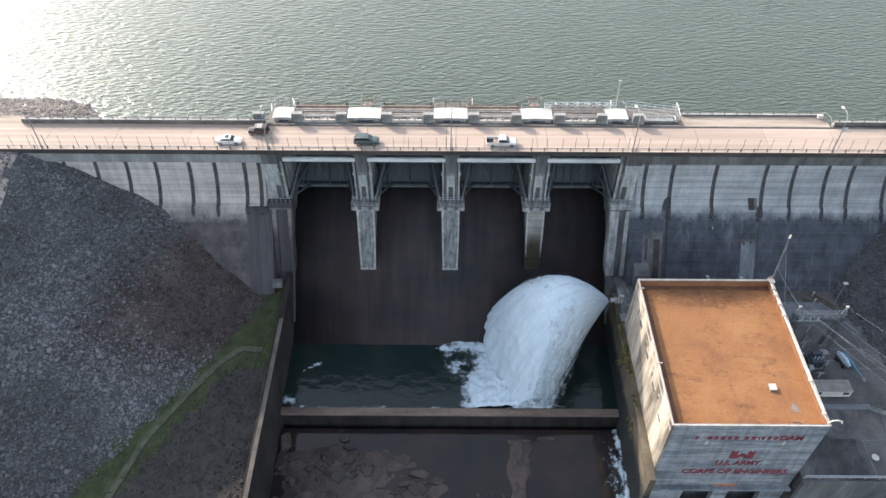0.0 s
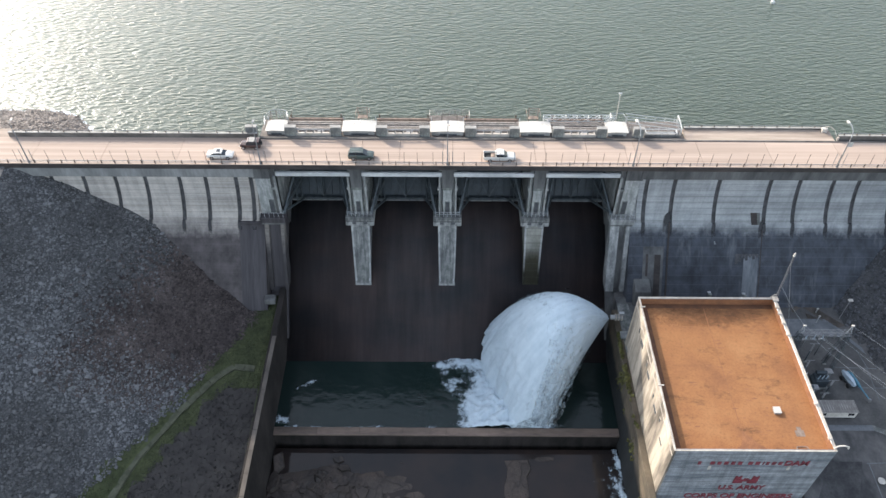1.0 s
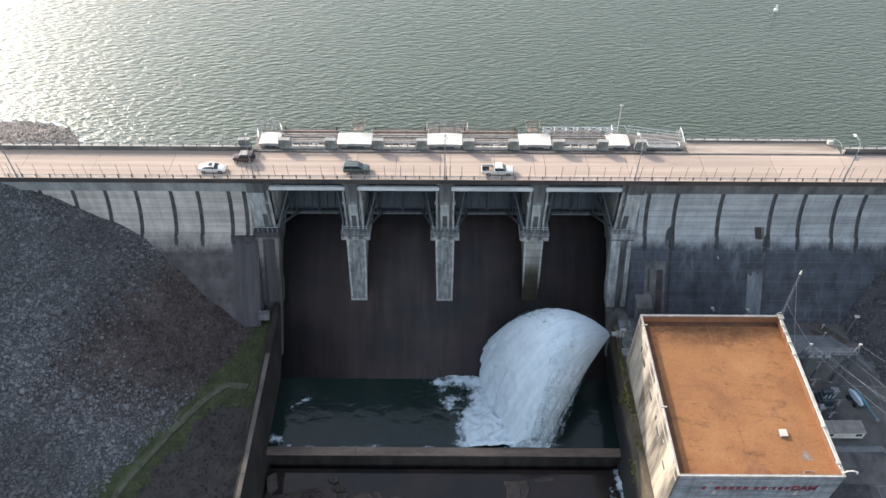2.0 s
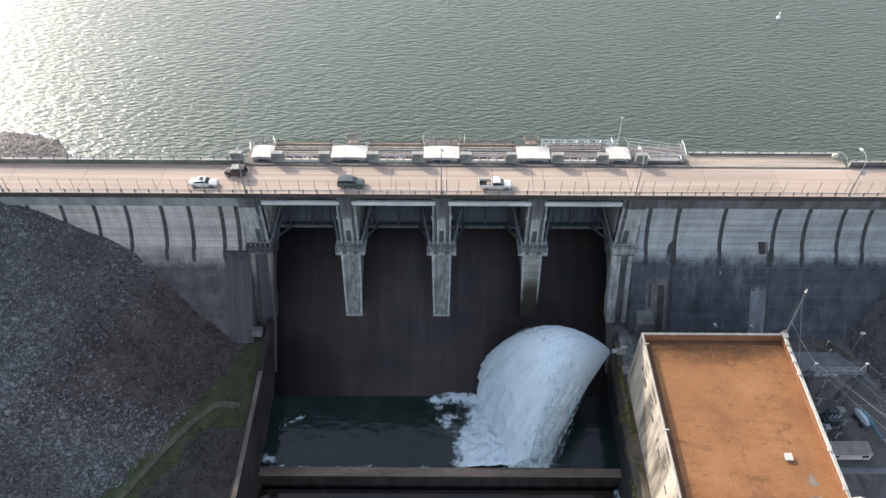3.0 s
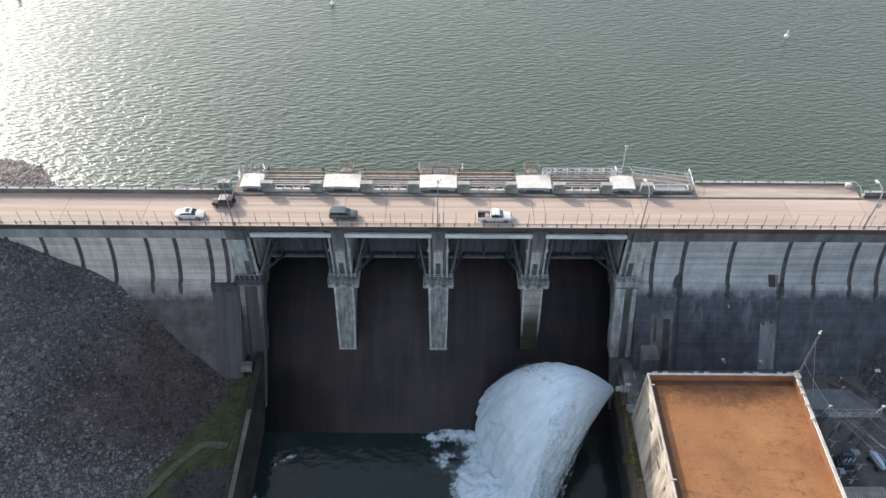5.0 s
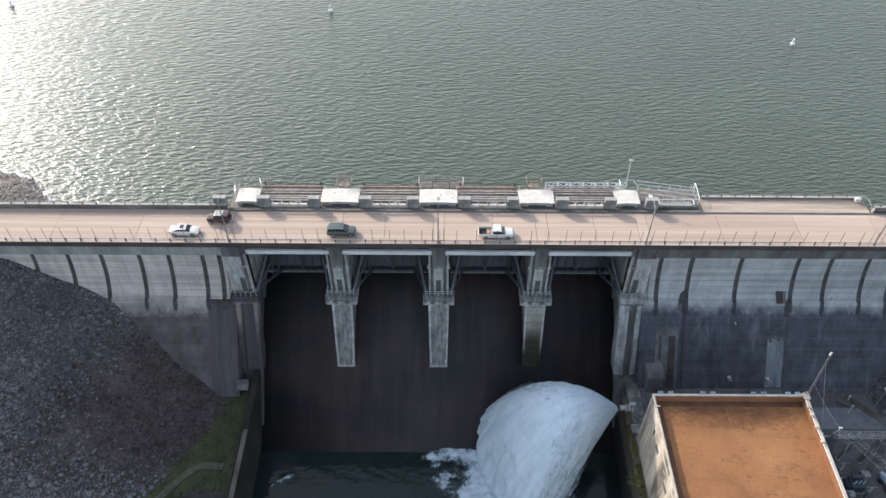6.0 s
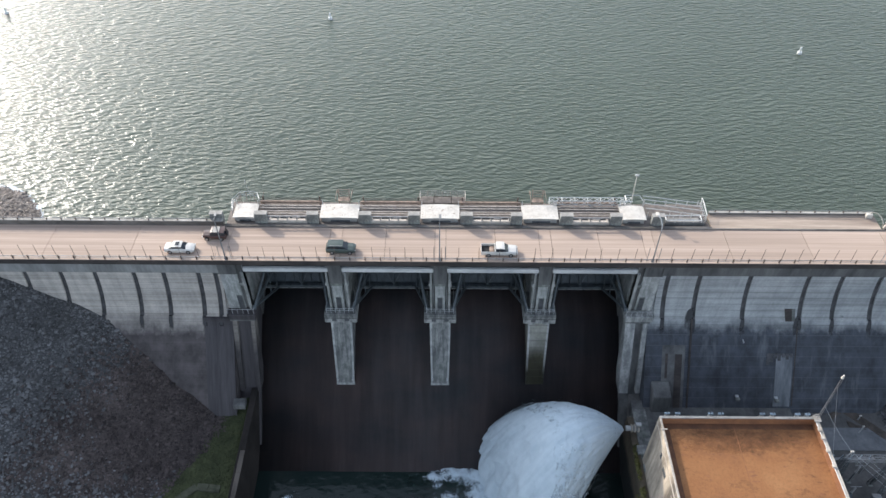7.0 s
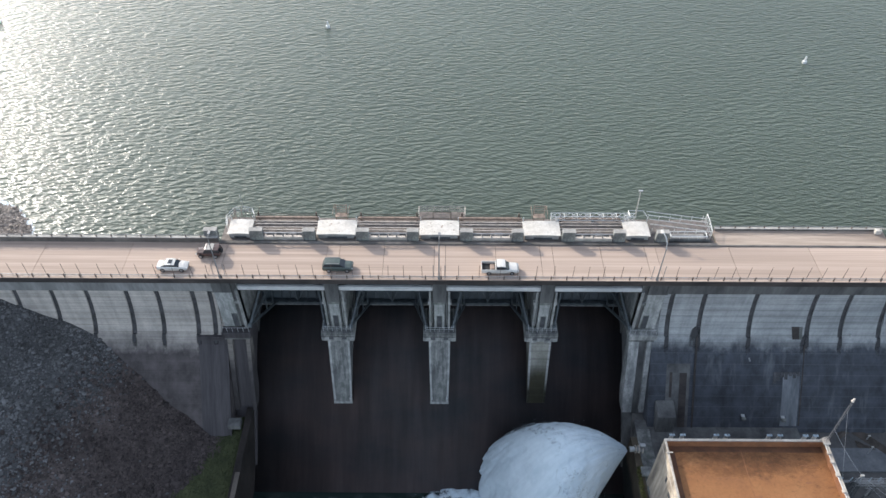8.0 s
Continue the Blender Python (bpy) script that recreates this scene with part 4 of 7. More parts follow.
def on_arc(z, r=GATE_R):
    return TRUNNION[0] + math.sqrt(r * r - (z - TRUNNION[1]) ** 2)


def tainter_gate(at_x, half):
    g = thing("tainter_gate", (at_x, 0, 0), "blue-grey steel tainter gate, closed, in its spillway bay", "gate", group="spillway gates")
    zs = np.linspace(-16.75, -2.6, 15)
    front = [(on_arc(z), z) for z in zs]
    back = [(on_arc(z) + 0.12, z) for z in zs[::-1]]
    part("skin_plate", prism(bmesh.new(), front + back, -half, half), M_GATE, g)
    rib = None
    for i in range(9):
        x = -half + 0.4 + i * (2 * half - 0.8) / 8
        if rib is None:
            rib = part("rib", prism(bmesh.new(), [(on_arc(z) - 0.01, z) for z in zs[1:]] + [(on_arc(z) - 0.4, z) for z in zs[:0:-1]], -0.08, 0.08), M_GATE, g)
            rib.matrix_basis = pose(x, 0, 0)
        else:
            same_part("rib", rib.data, g, pose(x, 0, 0))
    part("bottom_beam", boxed(-half + 0.05, half - 0.05, on_arc(-16.4) - 0.7, on_arc(-16.4) - 0.02, -16.6, -16.15, 0.03), M_STEEL, g, "pale grey bottom beam")
    for z in (-15.9, -11.0, -5.8):
        y = on_arc(z) - 0.42
        part("girder", boxed(-half + 0.2, half - 0.2, y - 0.75, y, z - 0.22, z + 0.22, 0.03), M_ARM, g)
        lat = bmesh.new()
        for i in range(16):
            x = -half + 0.4 + i * (2 * half - 0.8) / 16
            bar(lat, (x, y - 0.7, z - 0.5 if i % 2 else z + 0.5), (x + (2 * half - 0.8) / 16, y - 0.7, z + 0.5 if i % 2 else z - 0.5), 0.06, 4)
        part("lacing", lat, M_ARM, g)
    for s in (-1, 1):
        hub = (s * (half - 0.35), HUB[0], HUB[1])
        part("trunnion", bar(bmesh.new(), (hub[0] - 0.3, hub[1], hub[2]), (hub[0] + 0.3, hub[1], hub[2]), 0.42, 14), M_ARM, g)
        for z in (-15.9, -11.0, -5.8):
            arm = bmesh.new()
            bar(arm, hub, (s * (half - 2.6), on_arc(z) - 1.1, z), 0.24, 6)
            part("arm", arm, M_ARM, g)
        for f in (0.35, 0.65, 0.9):
            pts = [Vector(hub).lerp(Vector((s * (half - 2.6), on_arc(z) - 1.1, z)), f) for z in (-15.9, -11.0, -5.8)]
            part("arm_brace", run(bmesh.new(), pts, 0.1, 4), M_ARM, g)
    v = bmesh.new()
    for s in (-1, 1):
        bar(v, (0, on_arc(-15.9) - 0.9, -15.6), (s * 2.2, on_arc(-11) - 0.9, -11.2), 0.09, 4)
        bar(v, (0, on_arc(-11) - 0.9, -10.8), (s * 2.2, on_arc(-5.8) - 0.9, -6.0), 0.09, 4)
    bar(v, (0, on_arc(-15.9) - 1.0, -15.8), (0, on_arc(-5.8) - 1.0, -5.8), 0.1, 4)
    part("centre_brace", v, M_ARM, g)
    return g


centres = [(-32.1 - 18.75) / 2, -8.55, 8.55, (32.1 + 18.75) / 2]
gate = tainter_gate(centres[0], 6.65)
for x in centres[1:]:
    copy_thing(gate, pose(x, 0, 0))

# ---- hoist platforms behind the road ----
platform = part("hoist_platform", boxed(-36.0, 45.2, 9.25, 15.2, -0.9, -0.25), M_GRATE)
tagged(platform, "dark grated hoist platform along the crest", "platform", kind="structure")


def hoist_house(x0, x1, rusty):
    h = thing("hoist_house", ((x0 + x1) / 2, 11.7, -0.25), "low hoist house with a stained white roof, on the crest platform", "hoist house", group="hoist houses")
    w = (x1 - x0) / 2
    part("body", boxed(-w + 0.25, w - 0.25, -1.45, 1.6, 0, 0.95, 0.05), M_PARAPET, h)
    n = 10
    roof = [(-w + 2 * w * i / n, 1.22 - 0.14 * (2 * i / n - 1) ** 2) for i in range(n + 1)]
    part("roof", side_prism(bmesh.new(), roof + [(x, z - 0.12) for x, z in roof[::-1]], -1.62, 1.8), M_WHITE, h, "curved white roof sheet")
    part("front_opening", boxed(-w * 0.45, w * 0.55, -1.5, -1.4, 0.12, 0.5), M_NICHE, h, "dark opening under the eave")
    for s in (-1, 1):
        part("corner_post", bar(bmesh.new(), (s * (w - 0.15), 1.7, 0), (s * (w - 0.15), 1.7, 2.0), 0.07, 5), M_GALV, h)
    if rusty:
        g = random.Random(int(x0 * 7))
        for i in range(16):
            a, b = -w + 0.3 + (2 * w - 1.0) * g.random() ** 2.2, g.uniform(-1.5, 1.2)
            z = 1.225 - 0.14 * (a / w) ** 2
            part("rust_patch", boxed(a, a + g.uniform(0.08, 0.4), b, b + g.uniform(0.06, 0.3), z - 0.08, z + 0.0), M_RUST, h)
    return h


HOUSES = [(-34.9, -31.0), (-20.3, -13.8), (-3.4, 3.15), (13.7, 19.8), (30.3, 34.5)]
for i, (a, b) in enumerate(HOUSES):
    hoist_house(a, b, i in (1, 2))


def crest_block(x0, x1):
    b = thing("concrete_block", ((x0 + x1) / 2, 10.0, -0.25), "weathered concrete block beside a hoist house", "block", group="crest blocks")
    w = (x1 - x0) / 2
    part("body", side_prism(bmesh.new(), [(-w, 0), (w, 0), (w, 2.15), (w - 0.2, 2.4), (-w + 0.2, 2.4), (-w, 2.15)], -0.6, 0.25), M_CAP, b)
    part("coping", boxed(-w - 0.04, w + 0.04, -0.64, 0.29, 2.4, 2.46, 0.02), M_PARAPET, b)


for a, b in ((-38.4, -36.3), (-31.0, -28.9), (-22.3, -20.4), (-13.7, -11.6), (-5.4, -3.5), (3.3, 5.3), (11.7, 13.6), (19.9, 22.0), (28.2, 30.2), (35.2, 37.2)):
    crest_block(a, b)


def hoist_walkway(x0, x1):
    w = thing("hoist_walkway", ((x0 + x1) / 2, 12.5, -0.25), "steel walkway and drive shafts between two hoist houses", "walkway", group="hoist walkways")
    h = (x1 - x0) / 2
    part("ledge", boxed(-h + 2.0, h - 2.0, -2.9, -2.45, 0, 0.95, 0.03), M_KERB, w, "pale low concrete ledge")
    part("recess", boxed(-h + 2.0, h - 2.0, -2.4, -1.2, 0, 0.06), M_NICHE, w)
    part("deck", boxed(-h, h, -1.2, 1.7, 0.1, 0.2), M_GRATE, w, "brown grated deck")
    for y, z in ((-1.05, 0.85), (-0.35, 0.75), (0.35, 0.85), (1.05, 0.75)):
        part("drive_shaft", boxed(-h, h, y - 0.06, y + 0.06, z - 0.12, z + 0.02), M_SHAFTSTEEL, w, "dusty steel shaft")
    part("bridge_beam", boxed(-h, h, 1.75, 2.05, 0.5, 1.0, 0.02), M_RUST, w, "tan steel beam")
    part("road_rail", boxed(-h + 2.0, h - 2.0, -2.80, -2.60, 1.60, 1.78, 0.02), M_STEEL, w, "thick steel rail over the ledge")
    for z in (0.95, 1.35):
        part("hand_rail", bar(bmesh.new(), (-h, 2.2, z), (h, 2.2, z), 0.045, 5), M_DARKSTEEL, w)
    for s in (-1, 1):
        part("end_post", boxed(s * (h - 0.5) - 0.1, s * (h - 0.5) + 0.1, 2.1, 2.3, 0, 1.75), M_DARKSTEEL, w)
    for i in range(5):
        x = -h + 2.2 + i * (2 * h - 4.4) / 4
        part("stanchion", boxed(x - 0.09, x + 0.09, -2.79, -2.61, 0.95, 1.60), M_STEEL, w)
        part("bracket", boxed(x - 0.10, x + 0.10, -2.2, -1.3, 0.06, 0.4), M_KERB, w)
    part("motor", boxed(0.6, 1.9, -1.9, -1.2, 0.06, 0.6, 0.08), M_STEEL, w, "small grey motor housing")
    return w


for (a0, a1), (b0, b1) in zip(HOUSES, HOUSES[1:]):
    hoist_walkway(a1, b0)


def service_ladder(x):
    s = thing("service_ladder", (x, 14.6, -0.25), "tan steel frame and ladder behind a hoist house", "ladder", group="service ladders")
    for dx in (-0.9, 0.9):
        part("leg", bar(bmesh.new(), (dx, 0, 0), (dx, 0.7, 3.0), 0.08, 5), M_RUST, s)
    for i in range(7):
        part("rung", bar(bmesh.new(), (-0.9, 0.1 * i, 0.4 + 0.42 * i), (0.9, 0.1 * i, 0.4 + 0.42 * i), 0.05, 5), M_RUST, s)
    part("deck", boxed(-1.0, 1.0, -0.5, 0.5, 1.2, 1.26), M_RUST, s)
    for dx in (-1.3, 1.3):
        part("side_rail", run(bmesh.new(), [(dx, -0.6, 1.2), (dx, -0.6, 2.1), (dx, 1.6, 2.1), (dx, 1.6, 1.2)], 0.04, 5), M_RUST, s)


for x in (-16.6, 16.6):
    service_ladder(x)


def view_frame(x, w):
    f = thing("platform_railing", (x, 15.3, -0.25), "pale steel railing frame over the water behind the crest", "railing")
    for z in (0.45, 0.9, 1.35):
        part("rail", run(bmesh.new(), [(-w, -0.2, z), (-w, 1.5, z), (w, 1.5, z), (w, -0.2, z)], 0.05, 5), M_SHAFTSTEEL, f)
    for i in range(7):
        x0 = -w + i * w / 3
        part("post", bar(bmesh.new(), (x0, 1.5, 0), (x0, 1.5, 1.35), 0.05, 5), M_SHAFTSTEEL, f)
    part("deck", boxed(-w, w, -0.3, 1.6, -0.1, 0), M_GRATE, f)
    part("inner_frame", run(bmesh.new(), [(-1.5, -0.1, 0), (-1.5, -0.1, 1.5), (1.5, -0.1, 1.5), (1.5, -0.1, 0)], 0.06, 5), M_DARKSTEEL, f, "dark inner frame")


view_frame(0.3, 3.9)

# a lot of thin rails and an aerial on the west house
c = thing("rail_cluster", (-33.2, 14.2, -0.25), "tangle of pale railings round the west hoist house", "railing")
for k, (x, y) in enumerate(((-2.0, -2.6), (-2.3, -0.6), (-1.4, 1.2), (0.2, 1.5), (1.6, 1.2), (2.2, -0.2))):
    part("post", bar(bmesh.new(), (x, y, 0), (x, y, 2.0), 0.05, 5), M_GALV, c)
for z in (1.1, 1.5, 2.0):
    part("rail", run(bmesh.new(), [(-2.0, -2.6, z), (-2.3, -0.6, z), (-1.4, 1.2, z), (0.2, 1.5, z), (1.6, 1.2, z), (2.2, -0.2, z)], 0.04, 5), M_GALV, c)
rnd = random.Random(31)
for k in range(16):
    x, y = rnd.uniform(-2.4, 2.2), rnd.uniform(-0.8, 1.5)
    part("brace", bar(bmesh.new(), (x, y, 0.0), (x + rnd.uniform(-0.7, 0.7), y + rnd.uniform(-0.4, 0.4), rnd.uniform(1.4, 2.3)), 0.035, 4), M_RUST, c, "thin tan brace")
part("aerial", bar(bmesh.new(), (0.1, 1.5, 2.0), (-0.1, 1.5, 4.6), 0.03, 5), M_GALV, c)

# lattice boom laid along the platform
b = thing("lattice_boom", (25.6, 14.6, -0.25), "pale galvanised lattice boom lying along the platform", "boom")
part("truss", lattice(bmesh.new(), (-7.0, 0, 1.15), (7.2, 0, 1.15), 0.9, 0.9, 13, 0.06), M_RAIL, b)
for x in (-6, 0, 6):
    part("cradle", boxed(x - 0.2, x + 0.2, -0.6, 0.6, 0, 0.68, 0.03), M_STEEL, b)

a = thing("aerial_mast", (32.9, 15.0, -0.25), "thin white pole with a small head at the platform edge", "mast")
part("pole", bar(bmesh.new(), (0, 0, 0), (-0.2, 0, 6.6), 0.09, 7, 0.06), M_WHITE, a)
part("head", boxed(-0.5, 0.15, -0.12, 0.12, 6.55, 6.72, 0.02), M_GALV, a)
part("cage", run(bmesh.new(), [(-1.2, -0.6, 1.6), (-1.2, 0.7, 1.6), (1.3, 0.7, 1.6), (1.9, -0.6, 1.2), (1.9, -0.6, 0)], 0.06, 5), M_GALV, a)

# inclined railing down to the east gate
r = thing("ramp_railing", (39.6, 13.2, -0.25), "pale railings along a sloping service ramp", "railing")
part("ramp", prism(bmesh.new(), [(-1.6, -0.05), (1.6, -0.05), (1.6, 0.05), (-1.6, 0.05)], -4.8, 4.8), M_GRATE, r)
for y in (-1.5, -0.3, 0.7, 1.6):
    part("rail", bar(bmesh.new(), (-4.9, y + 0.6, 1.75), (5.2, y - 0.4, 1.0), 0.06, 5), M_RAIL, r)
for i in range(6):
    for y in (-1.5, 1.6):
        part("post", bar(bmesh.new(), (-4.6 + i * 1.85, y, 0), (-4.6 + i * 1.85, y, 1.25), 0.05, 5), M_RAIL, r)
g = thing("steel_gate", (44.7, 13.0, -0.25), "tall pale steel gate frame at the platform end", "gate")
part("frame", run(bmesh.new(), [(0, -2.1, 0), (0, -2.1, 1.5), (0, 0.2, 1.9), (0, 1.7, 1.9), (0, 1.7, 0)], 0.07, 5), M_RAIL, g)
for i in range(5):
    part("upright", bar(bmesh.new(), (0, -1.6 + i * 0.7, 0), (0, -1.6 + i * 0.7, 1.6), 0.05, 5), M_RAIL, g)
part("stay", bar(bmesh.new(), (0, 1.7, 1.9), (0.9, 1.2, 0), 0.05, 5), M_GALV, g)

t = thing("equipment_rack", (40.6, 10.4, -0.25), "low dark equipment rack with a pale frame beside the road", "equipment rack")
part("base", boxed(-3.0, 3.6, -0.7, 0.7, 0, 0.8, 0.05), M_FASCIA, t)
part("top_frame", run(bmesh.new(), [(-2.9, -0.6, 1.3), (3.0, -0.6, 1.3), (3.0, 0.6, 1.3), (-2.9, 0.6, 1.3), (-2.9, -0.6, 1.3)], 0.08, 5), M_RAIL, t)
for x in (-2.9, -1.4, 0.1, 1.6, 3.0):
    for y in (-0.6, 0.6):
        part("frame_post", bar(bmesh.new(), (x, y, 0.8), (x, y, 1.3), 0.05, 5), M_GALV, t)
part("top_panel", boxed(-2.6, 2.7, -0.5, 0.5, 0.8, 0.9), M_PARAPET, t)

# pipe stand at the east end of the strip
s = thing("pipe_stand", (72.6, 11.9, 0.1), "white curved vent pipe and box on the parapet", "vent pipe")
part("box_base", boxed(-0.6, 0.4, -0.4, 0.3, 0, 0.8, 0.06), M_WHITE, s)
curve = [(1.4, -2.4, 0), (1.35, -2.2, 0.7), (1.1, -1.4, 1.3), (0.6, -0.6, 1.5), (0.1, -0.1, 1.2), (0.1, 0.0, 0.8)]
part("pipe", run(bmesh.new(), curve, 0.07, 8), M_PARAPET, s)
part("bollard", boxed(1.35, 1.7, -2.9, -2.55, -0.1, 0.7, 0.05), M_KERB, s)

# ---- near edge rail, fence posts and lamps ----
rail = thing("guard_rail", (0, 0.95, 0.22), "low dark steel guard rail along the road edge", "guard rail")
first = None
for i in range(98):
    x = -112 + i * 2.44
    if first is None:
        first = part("post", boxed(-0.07, 0.07, -0.09, 0.09, 0, 0.72), M_DARKSTEEL, rail)
        first.matrix_basis = pose(x, 0, 0)
    else:
        same_part("post", first.data, rail, pose(x, 0, 0))
part("rail_bar", boxed(-115, 125, -0.04, 0.04, 0.52, 0.66), M_STEEL, rail)
part("rail_bar", boxed(-115, 125, -0.03, 0.03, 0.22, 0.30), M_STEEL, rail)

fence = thing("fence_posts", (0, 1.15, 0.22), "thin tall steel fence posts along the road edge", "fence")
first, x = None, -110.0
rnd = random.Random(4)
for i in range(84):
    x += 2.75 + rnd.choice((-0.35, 0.0, 0.15, 0.45))
    if first is None:
        first = part("post", bar(bmesh.new(), (0, 0, 0), (0, 0, 2.8), 0.044, 5, 0.034), M_DARKSTEEL, fence)
        first.matrix_basis = pose(x, 0, 0)
    else:
        same_part("post", first.data, fence, pose(x, 0, 0, rnd.uniform(-1, 1), rnd.uniform(-1.5, 1.5)))


def street_lamp(x, arm, label, sign=False):
    l = thing("street_lamp", (x, 1.0, 0.22), label, "street lamp", group="crest lamps")
    part("base", bar(bmesh.new(), (0, 0, 0), (0, 0, 0.5), 0.2, 8), M_STEEL, l)
    part("pole", bar(bmesh.new(), (0, 0, 0.5), (0, 0, 6.8), 0.12, 8, 0.08), M_STEEL, l)
    if arm == "curved":
        pts = [(0, 0, 6.8), (-0.05, 0.25, 7.8), (-0.25, 0.8, 8.5), (-0.5, 1.5, 8.7)]
        part("arm", run(bmesh.new(), pts, 0.08, 7), M_GALV, l)
        part("head", boxed(-0.85, -0.35, 1.4, 2.2, 8.6, 8.78, 0.05), M_WHITE, l)
    else:
        part("pole_top", bar(bmesh.new(), (0, 0, 6.8), (0, 0, 8.8), 0.08, 7, 0.06), M_STEEL, l)
        part("arm", bar(bmesh.new(), (0, 0, 8.7), (0.05, 0.7, 8.9), 0.05, 6), M_STEEL, l)
        part("head", boxed(-0.14, 0.24, 0.5, 1.2, 8.86, 8.98, 0.03), M_STEEL, l)
    for s in (-1, 1):
        part("guard_post", bar(bmesh.new(), (s * 0.9, 0.1, 0), (s * 0.9, 0.1, 3.0), 0.05, 5), M_STEEL, l)
    if sign:
        part("sign", boxed(0.1, 0.9, -0.03, 0.03, 4.6, 5.6, 0.02), M_WHITE, l, "white sign panel")


street_lamp(-76.5, "single", "tall grey street lamp with one small head")
street_lamp(-34.2, "single", "tall grey street lamp with one small head")
street_lamp(-0.1, "single", "tall grey street lamp with one small head")
street_lamp(33.8, "curved", "tall pale street lamp with a curved arm")
street_lamp(71.0, "curved", "tall pale street lamp with a curved arm and a sign", True)

# ---- vehicles ----


def wheel(parent, x, y, r):
    w = part("wheel", bar(bmesh.new(), (x, y - 0.11, r), (x, y + 0.11, r), r, 18), M_TYRE, parent)
    s = 1 if y > 0 else -1
    part("rim", bar(bmesh.new(), (x, y + s * 0.09, r), (x, y + s * 0.13, r), r * 0.62, 12), M_RIM, w)


def ring(x, half, z0, z1, crown=0.06):
    h = z1 - z0
    return [(x, -half * 0.94, z0), (x, -half, z0 + 0.35 * h), (x, -half * 0.97, z0 + 0.8 * h), (x, -half * 0.82, z1), (x, 0, z1 + crown),
            (x, half * 0.82, z1), (x, half * 0.97, z0 + 0.8 * h), (x, half, z0 + 0.35 * h), (x, half * 0.94, z0)]


def vehicle(name, at, turn, label, category, material, length, width, body, cabin, extras):
    """body and cabin: rows of x, height below, height above (and a width share) from tail to nose."""
    v = thing(name, at, label, category, turn=turn)
    h = width / 2
    part("body", loft(bmesh.new(), [ring(x, h * k, a, b) for x, a, b, k in body]), material, v, smooth=False)
    part("roof", loft(bmesh.new(), [ring(x, h * k, b - 0.09, b, 0.03) for x, a, b, k in cabin if b > cabin[0][2] + 0.2]), material, v)
    part("windows", loft(bmesh.new(), [ring(x, h * k * 1.0, a, b - 0.07, 0.0) for x, a, b, k in cabin]), M_WINDOW, v, "dark tinted glass")
    for s in (-1, 1):
        part("headlight", boxed(length / 2 - 0.16, length / 2 - 0.02, s * h * 0.68 - 0.16, s * h * 0.68 + 0.16, 0.62, 0.78, 0.03), M_LAMP, v)
        part("tail_light", boxed(-length / 2 + 0.0, -length / 2 + 0.1, s * h * 0.78 - 0.1, s * h * 0.78 + 0.1, 0.68, 0.92, 0.02), M_TAIL, v)
        part("mirror", boxed(length * 0.16, length * 0.16 + 0.16, min(s * h * 0.98, s * h * 1.12), max(s * h * 0.98, s * h * 1.12), 0.98, 1.12, 0.02), material, v)
    for x in (-length * 0.3, length * 0.31):
        for s in (-1, 1):
            wheel(v, x, s * (h - 0.08), 0.36)
    for n2, bm2, m2, lab in extras:
        part(n2, bm2, m2, v, lab)
    return v


sedan_body = [(-2.4, 0.45, 0.80, 0.8), (-2.3, 0.3, 0.98, 0.94), (-1.5, 0.24, 1.02, 1), (0.9, 0.24, 0.98, 1), (1.8, 0.26, 0.88, 0.97), (2.3, 0.3, 0.72, 0.86), (2.42, 0.42, 0.6, 0.7)]
sedan_cab = [(-1.75, 0.98, 1.02, 0.86), (-1.0, 0.95, 1.40, 0.80), (-0.1, 0.95, 1.46, 0.80), (0.5, 0.95, 1.38, 0.80), (1.25, 0.94, 0.98, 0.84)]
vehicle("sedan", (-42.0, 3.2, 0), 0, "white sedan with a dark sunroof on the crest road", "car", M_CARWHITE, 4.84, 1.84, sedan_body, sedan_cab,
        [("sunroof", boxed(-0.55, 0.1, -0.42, 0.42, 1.47, 1.505, 0.01), M_WINDOW, "dark sunroof")])
suv_body = [(-2.4, 0.5, 1.0, 0.86), (-2.3, 0.34, 1.12, 0.96), (-1.2, 0.28, 1.12, 1), (0.9, 0.28, 1.06, 1), (1.9, 0.3, 0.98, 0.96), (2.35, 0.36, 0.8, 0.84)]
suv_cab = [(-2.3, 1.08, 1.12, 0.9), (-2.05, 1.08, 1.68, 0.82), (-0.6, 1.05, 1.74, 0.82), (0.4, 1.05, 1.68, 0.82), (1.2, 1.02, 1.08, 0.86)]
vehicle("sport_utility_vehicle", (-16.0, 3.3, 0), 0, "dark grey-green sport utility vehicle on the crest road", "car", M_CARGREY, 4.75, 1.9, suv_body, suv_cab,
        [("roof_rail", boxed(-1.7, 0.3, -0.72, -0.66, 1.76, 1.81), M_STEEL, ""), ("roof_rail", boxed(-1.7, 0.3, 0.66, 0.72, 1.76, 1.81), M_STEEL, "")])
truck_body = [(-2.95, 0.55, 0.62, 0.95), (-2.9, 0.42, 0.64, 1), (0.6, 0.36, 0.66, 1), (0.7, 0.34, 1.14, 1), (1.7, 0.34, 1.10, 0.98), (2.6, 0.36, 1.02, 0.94), (2.9, 0.45, 0.78, 0.84)]
truck_cab = [(-0.75, 0.62, 1.1, 0.94), (-0.6, 0.6, 1.76, 0.84), (0.3, 0.6, 1.80, 0.84), (0.75, 0.6, 1.72, 0.84), (1.5, 0.62, 1.12, 0.9)]
